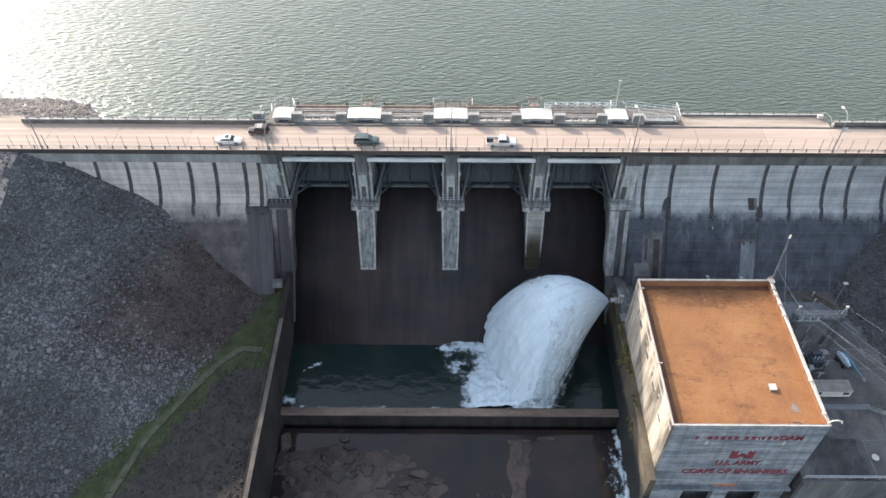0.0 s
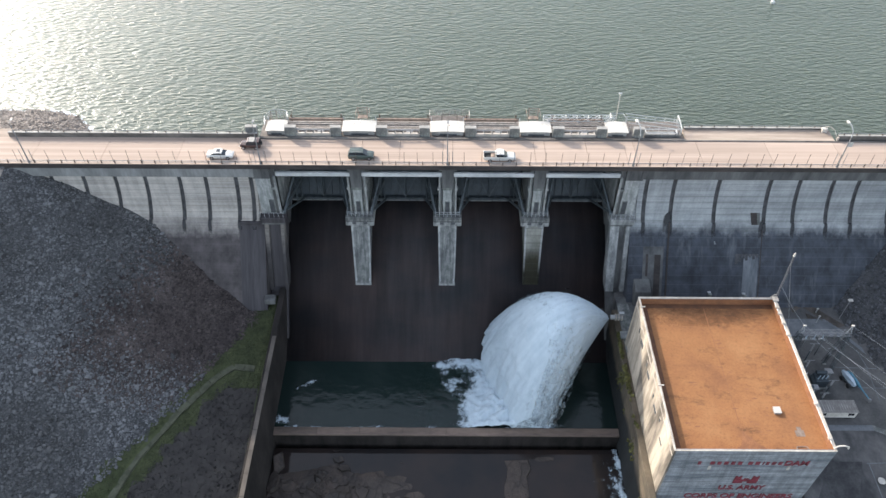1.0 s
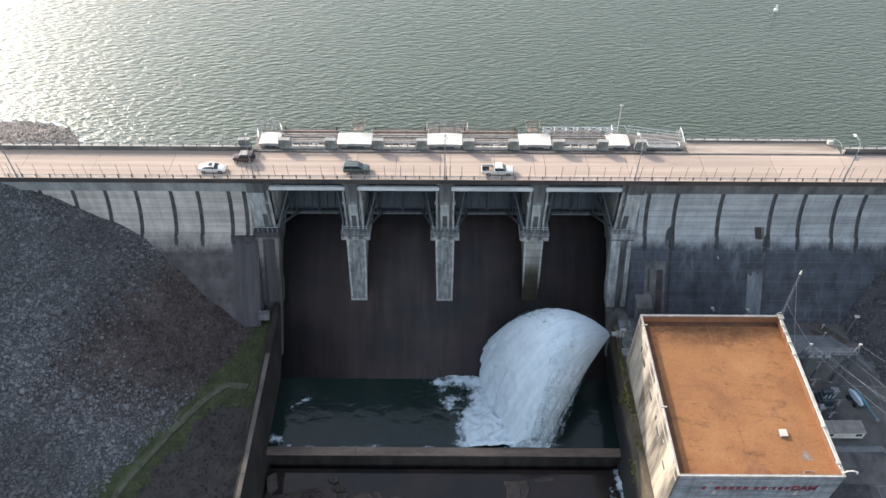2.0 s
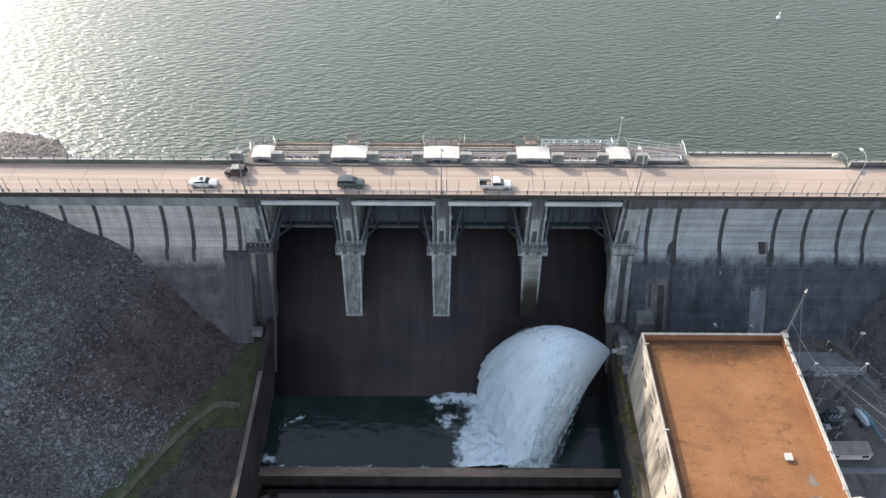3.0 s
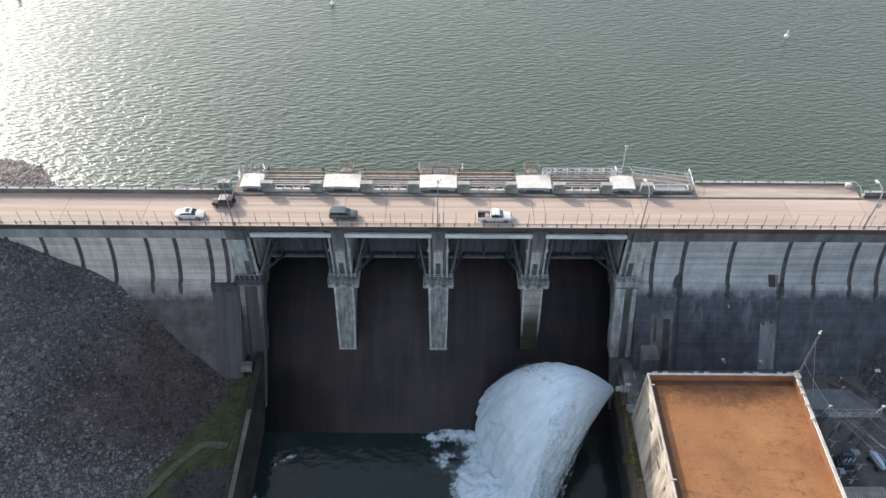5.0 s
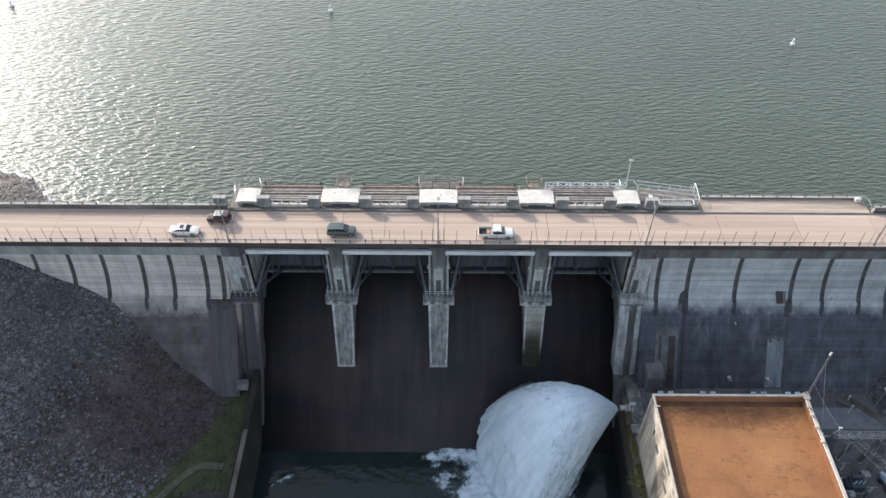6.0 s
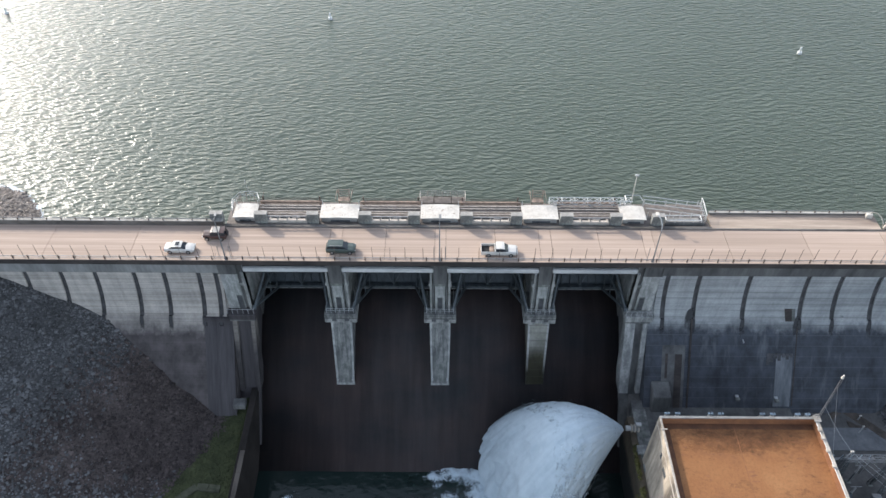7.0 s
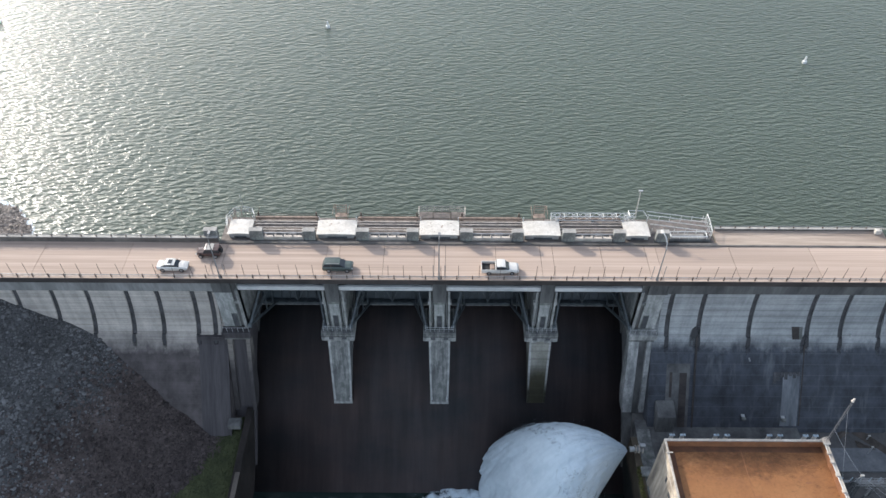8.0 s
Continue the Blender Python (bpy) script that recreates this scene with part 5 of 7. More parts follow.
bed = [("bed_side", boxed(-2.92, -0.7, -0.99, -0.90, 0.6, 1.18, 0.02), M_CARWHITE, ""), ("bed_side", boxed(-2.92, -0.7, 0.90, 0.99, 0.6, 1.18, 0.02), M_CARWHITE, ""),
       ("tailgate", boxed(-2.98, -2.9, -0.94, 0.94, 0.6, 1.16, 0.02), M_CARWHITE, ""), ("cab_back", boxed(-0.78, -0.6, -0.93, 0.93, 0.6, 1.3, 0.02), M_CARWHITE, ""),
       ("cab_side", boxed(-0.62, 0.9, -0.985, -0.93, 0.5, 1.18, 0.02), M_CARWHITE, ""), ("cab_side", boxed(-0.62, 0.9, 0.93, 0.985, 0.5, 1.18, 0.02), M_CARWHITE, ""),
       ("bed_liner", boxed(-2.88, -0.8, -0.9, 0.9, 0.66, 0.72), M_TYRE, "dark bed liner"), ("cargo", boxed(-1.6, -0.9, -0.6, 0.5, 0.72, 1.05, 0.08), M_RUST, "brown load in the bed")]
vehicle("pickup_truck", (9.5, 3.0, 0), 0, "white crew-cab pickup truck with a dark open bed", "truck", M_CARWHITE, 5.85, 2.0, truck_body, truck_cab, bed)
jeep_body = [(-2.0, 0.6, 0.9, 0.86), (-1.9, 0.45, 1.06, 0.98), (0.5, 0.45, 1.06, 1), (0.7, 0.45, 1.06, 0.92), (1.7, 0.5, 1.0, 0.8), (1.85, 0.55, 0.9, 0.76)]
jeep_cab = [(-1.9, 1.02, 1.06, 0.92), (-1.8, 1.0, 1.7, 0.86), (0.2, 1.0, 1.75, 0.86), (0.45, 1.0, 1.7, 0.86), (0.7, 1.0, 1.06, 0.88)]
vehicle("off_road_vehicle", (-37.0, 6.2, 0), 180, "dark maroon boxy off-road vehicle with a spare wheel", "car", M_CARDARK, 3.9, 1.8, jeep_body, jeep_cab,
        [("spare_wheel", bar(bmesh.new(), (-2.0, 0, 0.95), (-2.22, 0, 0.95), 0.38, 16), M_TYRE, ""), ("top_panel", boxed(-1.0, 0.1, -0.7, 0.7, 1.76, 1.8, 0.01), M_PARAPET, "pale roof panel")])

# ---- buoys on the lake ----


def buoy(x, y):
    b = thing("marker_buoy", (x, y, LAKE_Z - 0.3), "small white marker buoy floating on the lake", "buoy", group="lake buoys")
    part("float", bar(bmesh.new(), (0, 0, 0), (0, 0, 0.8), 0.55, 12, 0.5), M_BUOY, b)
    part("post", bar(bmesh.new(), (0, 0, 0.8), (0, 0, 1.9), 0.24, 10, 0.18), M_BUOY, b)


buoy(83.5, 74.0)
buoy(-28.0, 89.0)
buoy(-109.3, 90.8)

# ---- powerhouse ----
PX0, PX1, PY0, PY1, PTOP, PROOF = 33.9, 58.2, -48.7, -18.7, -13.48, -15.0
house = thing("powerhouse", (0, 0, 0), "grey concrete powerhouse with a rust-orange flat roof beside the spillway", "powerhouse")
walls = bmesh.new()
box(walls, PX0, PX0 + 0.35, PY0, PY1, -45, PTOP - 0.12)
part("west_wall", walls, M_SUNWALL, house, "stained wall with sunlight put into its colour")
part("east_wall", boxed(PX1 - 0.35, PX1, PY0, PY1, -45, PTOP - 0.12), M_HOUSE, house)
part("back_wall", boxed(PX0 + 0.35, PX1 - 0.35, PY1 - 0.35, PY1, -45, PTOP - 0.12), M_HOUSE, house)
front = part("front_wall", boxed(PX0 + 0.35, PX1 - 0.35, PY0, PY0 + 0.35, -34.4, PTOP - 0.12), M_HOUSE, house)
for a, b in ((PX0 + 0.35, 40.6), (45.9, 48.5), (54.2, PX1 - 0.35)):
    part("front_pier", boxed(a, b, PY0, PY0 + 0.9, -45, -34.4), M_HOUSE, house)
part("bay_back", boxed(PX0 + 0.35, PX1 - 0.35, PY0 + 3.0, PY0 + 3.4, -45, -34.0), M_SLOT, house)
part("roof", boxed(PX0 + 0.35, PX1 - 0.35, PY0 + 0.35, PY1 - 0.35, PROOF - 0.3, PROOF), M_ROOF, house, "rust-orange stained roof")
for a, b, c2, d in ((PX0 - 0.04, PX0 + 0.26, PY0 - 0.04, PY1 + 0.04), (PX1 - 0.4, PX1 + 0.04, PY0 - 0.04, PY1 + 0.04)):
    part("coping", boxed(a, b, c2, d, PTOP - 0.12, PTOP, 0.02), M_COPING, house, "pale parapet coping")
for c2, d in ((PY0 - 0.06, PY0 + 0.16), (PY1 - 0.3, PY1 + 0.06)):
    part("coping", boxed(PX0 + 0.26, PX1 - 0.4, c2, d, PTOP - 0.12, PTOP, 0.02), M_COPING, house, "pale parapet coping")
for a, b, c2, d in ((PX0 + 0.352, PX0 + 0.40, PY0 + 0.41, PY1 - 0.41), (PX1 - 0.40, PX1 - 0.352, PY0 + 0.41, PY1 - 0.41), (PX0 + 0.41, PX1 - 0.41, PY0 + 0.352, PY0 + 0.40), (PX0 + 0.41, PX1 - 0.41, PY1 - 0.40, PY1 - 0.352)):
    part("upturn", boxed(a, b, c2, d, PROOF + 0.002, PTOP - 0.13), M_ROOFSTAIN, house, "dark rusty membrane turned up the parapet")
# dark strips inside the parapet paint its shadow onto the membrane
part("edge_shade", boxed(PX0 + 0.41, PX0 + 1.55, PY0 + 0.41, PY1 - 0.41, PROOF + 0.002, PROOF + 0.02), M_PARAPETSHADE, house, "dark strip along the parapet, its shadow put into the roof")
part("edge_shade", boxed(PX0 + 1.56, PX1 - 0.41, PY1 - 1.35, PY1 - 0.41, PROOF + 0.002, PROOF + 0.02), M_PARAPETSHADE, house, "dark strip along the parapet, its shadow put into the roof")
# pour lines of the front wall stand as shallow bands
for z in (-15.6, -18.6, -21.6, -24.2, -26.8, -29.5, -32.0):
    part("pour_line", boxed(PX0 + 0.46, PX1 - 0.46, PY0 - 0.012, PY0 + 0.1, z - 0.025, z + 0.025), M_CAP, house)
part("base_ledge", boxed(PX0 - 0.02, PX1 + 0.3, PY0 - 0.8, PY0 - 0.02, -33.7, -33.2, 0.04), M_HOUSE, house)
# roof fittings
hatch = part("roof_hatch", boxed(51.45, 52.5, -41.5, -40.4, PROOF, PROOF + 0.4, 0.04), M_PARAPET, house, "white roof hatch")
part("hatch_lid", boxed(51.4, 52.55, -41.55, -40.35, PROOF + 0.4, PROOF + 0.46, 0.02), M_WHITE, hatch)
for a, b, c2, d, h in ((53.7, 55.1, -45.4, -44.3, 0.012), (54.1, 54.8, -44.6, -43.7, 0.020)):
    part("roof_patch", boxed(a, b, c2, d, PROOF + 0.002, PROOF + h), M_ROOFPATCH, house, "grey roof patch")
part("drain_box", run(bmesh.new(), [(52.9, -48.0, PROOF + 0.15), (53.1, -47.2, PROOF + 0.15), (54.6, -47.2, PROOF + 0.15), (54.9, -48.0, PROOF + 0.15)], 0.09, 5), M_RUST, house)
part("drain_cover", boxed(53.2, 54.5, -48.0, -47.3, PROOF, PROOF + 0.12, 0.02), M_ROOFSTAIN, house)
rs = random.Random(11)


def stain(points, lift, skin=None):
    bm = bmesh.new()
    f = bm.faces.new([bm.verts.new((x, y, PROOF + lift)) for x, y in points])
    ex = bmesh.ops.extrude_face_region(bm, geom=[f])
    bmesh.ops.translate(bm, verts=[e for e in ex["geom"] if isinstance(e, bmesh.types.BMVert)], vec=(0, 0, 0.006))
    bmesh.ops.recalc_face_normals(bm, faces=bm.faces[:])
    return part("roof_stain", bm, skin or M_ROOFSTAIN, house, "dark drainage stain")


# ragged dark wash that paints the shadow along the north parapet
for x0, x1, y0, y1, seed in ((34.4, 57.8, -24.4, -19.1, 1),):
    wash = bmesh.new()
    soft = [(x0, y0), (x1, y0), (x1, y1), (x0, y1)]
    part("roof_wash", loft(wash, [[(x, y, PROOF + 0.004) for x, y in soft], [(x, y, PROOF + 0.009 + 0.001 * seed) for x, y in soft]]), M_WASH, house, "thin dark wash for the parapet's shadow")
stain([(45.6, -44.3), (46.3, -45.2), (47.4, -46.6), (49.5, -48.1), (43.2, -48.1), (44.8, -46.9), (45.3, -45.6)], 0.002)
for i in range(60):
    x, y = rs.uniform(36, 56), rs.uniform(-46, -22)
    n = 7
    r1, r2 = rs.uniform(0.15, 0.8), rs.uniform(0.05, 0.2)
    stain([(x + r1 * math.cos(6.283 * k / n) * rs.uniform(0.6, 1.2), y + r2 * math.sin(6.283 * k / n) * rs.uniform(0.6, 1.3)) for k in range(n)], 0.001)
part("roof_seam", boxed(45.45, 45.55, -44.0, -20.0, PROOF, PROOF + 0.02), M_ROOFSTAIN, house)
part("cable", run(bmesh.new(), [(PX1 - 0.55, -19.5, PTOP + 0.08), (PX1 - 0.5, -30, PTOP + 0.1), (PX1 - 0.55, -40, PTOP + 0.08), (PX1 - 0.5, -47.5, PTOP + 0.12)], 0.06, 5), M_GALV, house)
for y in (-21.0, -22.4, -24.5, -27.0, -40.5, -46.6):
    part("junction_box", boxed(PX1 - 0.75, PX1 - 0.3, y - 0.25, y + 0.25, PTOP, PTOP + 0.28, 0.03), M_COPING, house)
part("vent_pipe", run(bmesh.new(), [(57.9, -48.2, PTOP), (58.2, -48.3, PTOP + 0.8), (58.9, -48.4, PTOP + 1.1), (59.6, -48.5, PTOP + 0.9), (59.7, -48.5, PTOP + 0.4)], 0.11, 7), M_WHITE, house, "white curved vent pipe")
for y in (-37.2, -21.0):
    part("roof_bracket", boxed(PX0 - 0.25, PX0 + 0.75, y - 0.08, y + 0.08, PTOP - 0.02, PTOP + 0.12), M_COPING, house)
# west wall openings
for y, z, w, h in ((-23.6, -16.0, 0.5, 1.5), (-26.2, -16.6, 1.6, 1.2), (-30.6, -16.4, 0.5, 1.3), (-32.4, -17.2, 1.7, 1.0), (-36.6, -16.9, 0.5, 1.2), (-38.6, -17.8, 1.8, 0.9), (-41.4, -16.6, 0.4, 1.0), (-44.0, -18.8, 1.6, 0.6)):
    win = part("wall_opening", boxed(PX0 - 0.03, PX0 + 0.2, y - w / 2, y + w / 2, z - h, z, 0.02), M_NICHE, house, "dark wall opening")
    part("opening_frame", boxed(PX0 - 0.06, PX0 + 0.05, y - w / 2 - 0.08, y + w / 2 + 0.08, z, z + 0.1), M_COPING, win)
part("wall_band", boxed(PX0 - 0.08, PX0 - 0.0, PY0, PY1, -15.15, -14.95), M_COPING, house)
for z in (-30.4, -31.6):
    part("ladder_rung", boxed(PX0 - 0.25, PX0, -46.3, -45.9, z, z + 0.2), M_DARKSTEEL, house)


def lettering(text, x, z, width, height, material, name="sign_letters"):
    curve = bpy.data.curves.new("words", "FONT")
    curve.body, curve.align_x, curve.size, curve.extrude, curve.offset = text, "CENTER", 1.0, 0.05, 0.028
    tmp = new("words", curve)
    bpy.context.view_layer.update()
    dim = tmp.dimensions.copy()
    me = bpy.data.meshes.new_from_object(tmp.evaluated_get(bpy.context.evaluated_depsgraph_get()))
    bpy.data.objects.remove(tmp)
    me.materials.clear()
    me.materials.append(material)
    ob = new(name, me)
    ob.parent = house
    ob.matrix_basis = Matrix.Translation((x, PY0 - 0.03, z)) @ Matrix.Rotation(math.pi / 2, 4, "X") @ Matrix.Diagonal((width / dim.x, height / 0.73, 1, 1))
    return tagged(ob, "red raised letters")


lettering("U.S. ARMY", 47.2, -25.75, 7.4, 1.35, M_RED)
lettering("CORPS OF ENGINEERS", 47.5, -28.7, 17.6, 1.45, M_RED)
lettering("DAM", 53.4, -17.75, 3.6, 1.35, M_RED)
for a, b in ((38.3, 38.8), (40.2, 40.9), (41.3, 41.9), (42.3, 43.0), (43.4, 44.0), (44.4, 45.1), (46.0, 46.7), (47.1, 47.8), (48.2, 48.4), (48.7, 49.2), (49.6, 50.2), (50.6, 51.2)):
    part("sign_bar", boxed(a, b, PY0 - 0.07, PY0, -17.65, -16.75, 0.02), M_RED, house, "red raised bar")
emblem = bmesh.new()
for a, b, z0, z1 in ((45.3, 46.35, -23.6, -21.6), (46.35, 46.8, -23.6, -22.5), (46.8, 47.6, -23.0, -22.1), (47.6, 48.05, -23.6, -22.5), (48.05, 49.1, -23.6, -21.6)):
    box(emblem, a, b, PY0 - 0.09, PY0 - 0.0, z0, z1)
for a in (45.3, 46.05, 48.05, 48.8):
    box(emblem, a, a + 0.3, PY0 - 0.085, PY0, -21.6, -21.3)
part("emblem", emblem, M_RED, house, "red raised emblem")
part("small_sign", boxed(45.4, 49.2, PY0 - 0.06, PY0, -33.15, -32.6, 0.02), M_ORANGE, house, "faded orange sign bar")
for x, z in ((40.2, -18.2), (52.4, -18.2)):
    part("patch", boxed(x, x + 0.45, PY0 - 0.02, PY0 + 0.05, z - 1.1, z), M_COPING, house)

mast = thing("lattice_mast", (58.0, -19.1, PTOP), "slim galvanised lattice mast with a white head on the powerhouse", "mast")
for dx, dy in ((-0.13, -0.1), (0.13, -0.1), (0.0, 0.14)):
    part("leg", bar(bmesh.new(), (dx, dy, 0), (dx - 0.65, dy - 0.3, 11.4), 0.022, 5), M_STEEL, mast)
zig = [(0.13 * (-1) ** k - 0.65 * k / 26, -0.1 * (-1) ** (k // 2) - 0.3 * k / 26, 11.4 * k / 26) for k in range(27)]
part("lacing", run(bmesh.new(), zig, 0.016, 4), M_STEEL, mast)
part("head", bar(bmesh.new(), (-0.65, -0.3, 11.4), (-0.68, -0.32, 12.1), 0.2, 8, 0.1), M_WHITE, mast)
part("corner_stay", run(bmesh.new(), [(-0.9, 0.3, 0), (-0.5, 0.3, 0.8), (0.0, 0.2, 1.1)], 0.045, 5), M_WHITE, mast)
part("foot", boxed(-0.5, 0.5, -0.5, 0.5, 0.0, 0.25, 0.03), M_COPING, mast)

# deck and pale bushings between dam and powerhouse
deck = part("rear_deck", boxed(34.0, 62.0, -18.6, -7.0, -30, -27.3), M_FASCIA)
tagged(deck, "shaded concrete deck behind the powerhouse", "deck", kind="structure")


def bushing(x):
    b = thing("transformer_bushing", (x, -15.2, -27.3), "small white capped bushing standing behind the powerhouse", "bushing", group="bushings")
    part("pedestal", boxed(-0.5, 0.5, -0.5, 0.5, 0, 7.4, 0.04), M_ARM, b)
    part("body", loft(bmesh.new(), [[(r * math.cos(6.283 * k / 12), r * math.sin(6.283 * k / 12), z) for k in range(12)] for z, r in ((7.4, 0.30), (7.8, 0.34), (8.6, 0.30), (8.9, 0.24))]), M_WHITE, b)
    part("cap", boxed(-0.42, 0.42, -0.18, 0.18, 8.9, 9.1, 0.03), M_PALEBLUE, b)
    part("terminal", bar(bmesh.new(), (0, 0, 9.1), (0, 0, 9.6), 0.06, 6), M_STEEL, b)


for x in (36.9, 38.6, 43.9, 45.6, 52.3, 54.0, 58.0, 59.6):
    bushing(x)
for x, z in ((52.4, -25.4), (59.3, -25.6)):
    w = thing("wall_fixture", (x, face_y(z) - 0.05, z), "small pale wall lamp box on the dam foot", "wall lamp", group="wall lamps")
    part("bracket", boxed(-0.3, 0.3, -0.5, 0.05, -0.1, 0.1, 0.02), M_GALV, w)
    part("housing", boxed(-0.35, 0.35, -1.1, -0.5, -0.3, 0.2, 0.08), M_CAP, w)

# outlet valve on its ledge
valve = thing("outlet_valve", (33.4, -13.8, -25.3), "white flanged outlet valve in the east training wall", "valve")
part("barrel", bar(bmesh.new(), (0.5, 0, 0), (-0.9, 0, 0), 0.5, 16), M_STEEL, valve)
part("nozzle", bar(bmesh.new(), (-0.9, 0, 0), (-1.75, 0, 0), 0.42, 16, 0.5), M_GALV, valve)
for dx in (-0.75, -0.2, 0.4):
    part("flange", bar(bmesh.new(), (dx - 0.09, 0, 0), (dx + 0.09, 0, 0), 0.68, 18), M_COPING, valve)
part("actuator", boxed(-0.2, 0.7, -0.3, 0.3, 0.9, 1.4, 0.04), M_GALV, valve)
pad = part("valve_ledge", boxed(33.87, 36.2, -21.5, -9.0, -30, -26.96, 0.05), M_CAP)
tagged(pad, "mossy concrete ledge under the outlet valve", "ledge", kind="structure")
for a, b, c2, d, z in ((33.3, 35.0, -17.9, -16.3, -26.4), (33.8, 35.0, -21.2, -19.8, -26.2)):
    k = thing("ledge_block", ((a + b) / 2, (c2 + d) / 2, -27.0), "pale concrete block on the valve ledge", "block", group="ledge blocks")
    part("block", boxed(-(b - a) / 2, (b - a) / 2, -(d - c2) / 2, (d - c2) / 2, 0, z + 27.0, 0.08), M_PIER, k)
k = thing("west_ledge_block", (-35.2, -8.4, -27.6), "small grey concrete ledge at the west pier foot", "ledge")
part("slab", boxed(-1.2, 0.9, -0.8, 0.8, 0, 1.2, 0.05), M_FASCIA, k)

# dark seepage patches on the east wall
for x, z0, z1, w in ((43.2, -17.0, -11.8, 1.1), (61.9, -17.5, -13.6, 0.7)):
    rows = [z1 + (z0 - z1) * k / 6 for k in range(7)]
    wid = [w * v for v in (0.35, 0.8, 1.0, 0.9, 1.0, 0.7, 0.3)]
    part("seepage_stain", loft(bmesh.new(), [[(x - a, face_y(z) - 0.02, z), (x + a * 0.8, face_y(z) - 0.02, z), (x + a * 0.8, face_y(z) + 0.2, z), (x - a, face_y(z) + 0.2, z)] for z, a in zip(rows, wid)]), M_SEEP, wall_east, "dark seepage stain")

# ---- switchyard east of the powerhouse ----
yard = part("yard_edge_wall", boxed(58.3, 110, -50.9, -50.3, -45, -27.9, 0.04), M_FASCIA)
tagged(yard, "dark retaining wall along the yard edge", "wall", kind="structure")
asphalt = part("yard_road", boxed(58.4, 100, -50.2, -36.6, YARD_Z - 0.3, YARD_Z + 0.03), M_ASPHALT)
tagged(asphalt, "worn dark asphalt apron beside the powerhouse", "pavement", kind="structure")
bm = bmesh.new()
box(bm, 62, 74.6, -36.7, -35.6, YARD_Z - 0.2, YARD_Z + 0.14, 0.03)
kerb = tagged(part("yard_kerb", bm, M_PAD), "pale concrete kerb strip in the yard", "kerb", kind="structure")
bm = bmesh.new()
loft(bm, [[(74.6, -36.7, YARD_Z - 0.2), (74.6, -35.6, YARD_Z - 0.2), (74.6, -35.6, YARD_Z + 0.14), (74.6, -36.7, YARD_Z + 0.14)],
          [(90, -44, YARD_Z - 0.2), (90, -42.9, YARD_Z - 0.2), (90, -42.9, YARD_Z + 0.14), (90, -44, YARD_Z + 0.14)]])
part("kerb_length", bm, M_CAP, kerb)
bm = bmesh.new()
loft(bm, [[(77.2, -16.9, YARD_Z - 0.2), (77.8, -16.4, YARD_Z - 0.2), (77.8, -16.4, YARD_Z + 0.12), (77.2, -16.9, YARD_Z + 0.12)],
          [(83.6, -26.2, YARD_Z - 0.2), (84.2, -25.8, YARD_Z - 0.2), (84.2, -25.8, YARD_Z + 0.12), (83.6, -26.2, YARD_Z + 0.12)]])
part("kerb_length", bm, M_PAD, kerb)
def flat_slab(points, z0, z1):
    return loft(bmesh.new(), [[(x, y, z) for x, y in points] for z in (z0, z1)])


tagged(part("yard_pad", flat_slab([(64.5, -16.3), (78.4, -16.3), (74.5, -12.0), (64.5, -12.0)], YARD_Z - 0.2, YARD_Z + 0.3), M_PAD), "pale blue-grey concrete slab in the switchyard", "slab", kind="structure")
tagged(part("yard_path", flat_slab([(69.5, -7.0), (71.4, -6.4), (78.2, -13.4), (76.6, -14.0)], YARD_Z - 0.2, YARD_Z + 0.06), M_SOIL), "brown dirt path beside the dam foot", "path", kind="structure")
part("asphalt_patch", flat_slab([(60.4, -49.4), (67.2, -49.3), (70.2, -42.6), (64.6, -42.6)], YARD_Z, YARD_Z + 0.04), M_PATCHTAR, asphalt, "darker patched asphalt")
for (xa, ya), (xb, yb) in (((72.3, -23.3), (81.6, -23.6)), ((78.2, -19.2), (78.7, -23.5)), ((78.5, -23.7), (78.1, -30.5)), ((75.0, -27.8), (82.0, -27.9)), ((70.8, -42.9), (84.0, -42.4)), ((71.0, -49.5), (71.2, -43.0)), ((76.5, -38.4), (76.0, -42.4))):
    d = Vector((xb - xa, yb - ya)).normalized() * 0.07
    low = YARD_Z + (0.03 if ya < -36.6 else 0.0)
    part("joint_seal", flat_slab([(xa - d.y, ya + d.x), (xb - d.y, yb + d.x), (xb + d.y, yb - d.x), (xa + d.y, ya - d.x)], low - 0.02, low + 0.012), M_PAD, asphalt, "pale joint line")
fence = thing("yard_fence", (80, -50.0, YARD_Z), "low pale rail along the yard edge", "rail")
for z in (0.55, 1.05):
    part("rail", boxed(-21.5, 25, -0.05, 0.05, z - 0.05, z + 0.05), M_GALV, fence)
first = None
for i in range(19):
    if first is None:
        first = part("post", boxed(-0.05, 0.05, -0.05, 0.05, 0, 1.1), M_GALV, fence)
        first.matrix_basis = pose(-21.3, 0, 0)
    else:
        same_part("post", first.data, fence, pose(-21.3 + i * 2.5, 0, 0))

gantry = thing("line_gantry", (66.6, -23.6, YARD_Z), "galvanised lattice line gantry in the switchyard", "gantry")
part("beam", lattice(bmesh.new(), (-4.4, 0, 10.8), (4.6, 0, 10.8), 0.8, 0.8, 9, 0.05), M_STEEL, gantry)
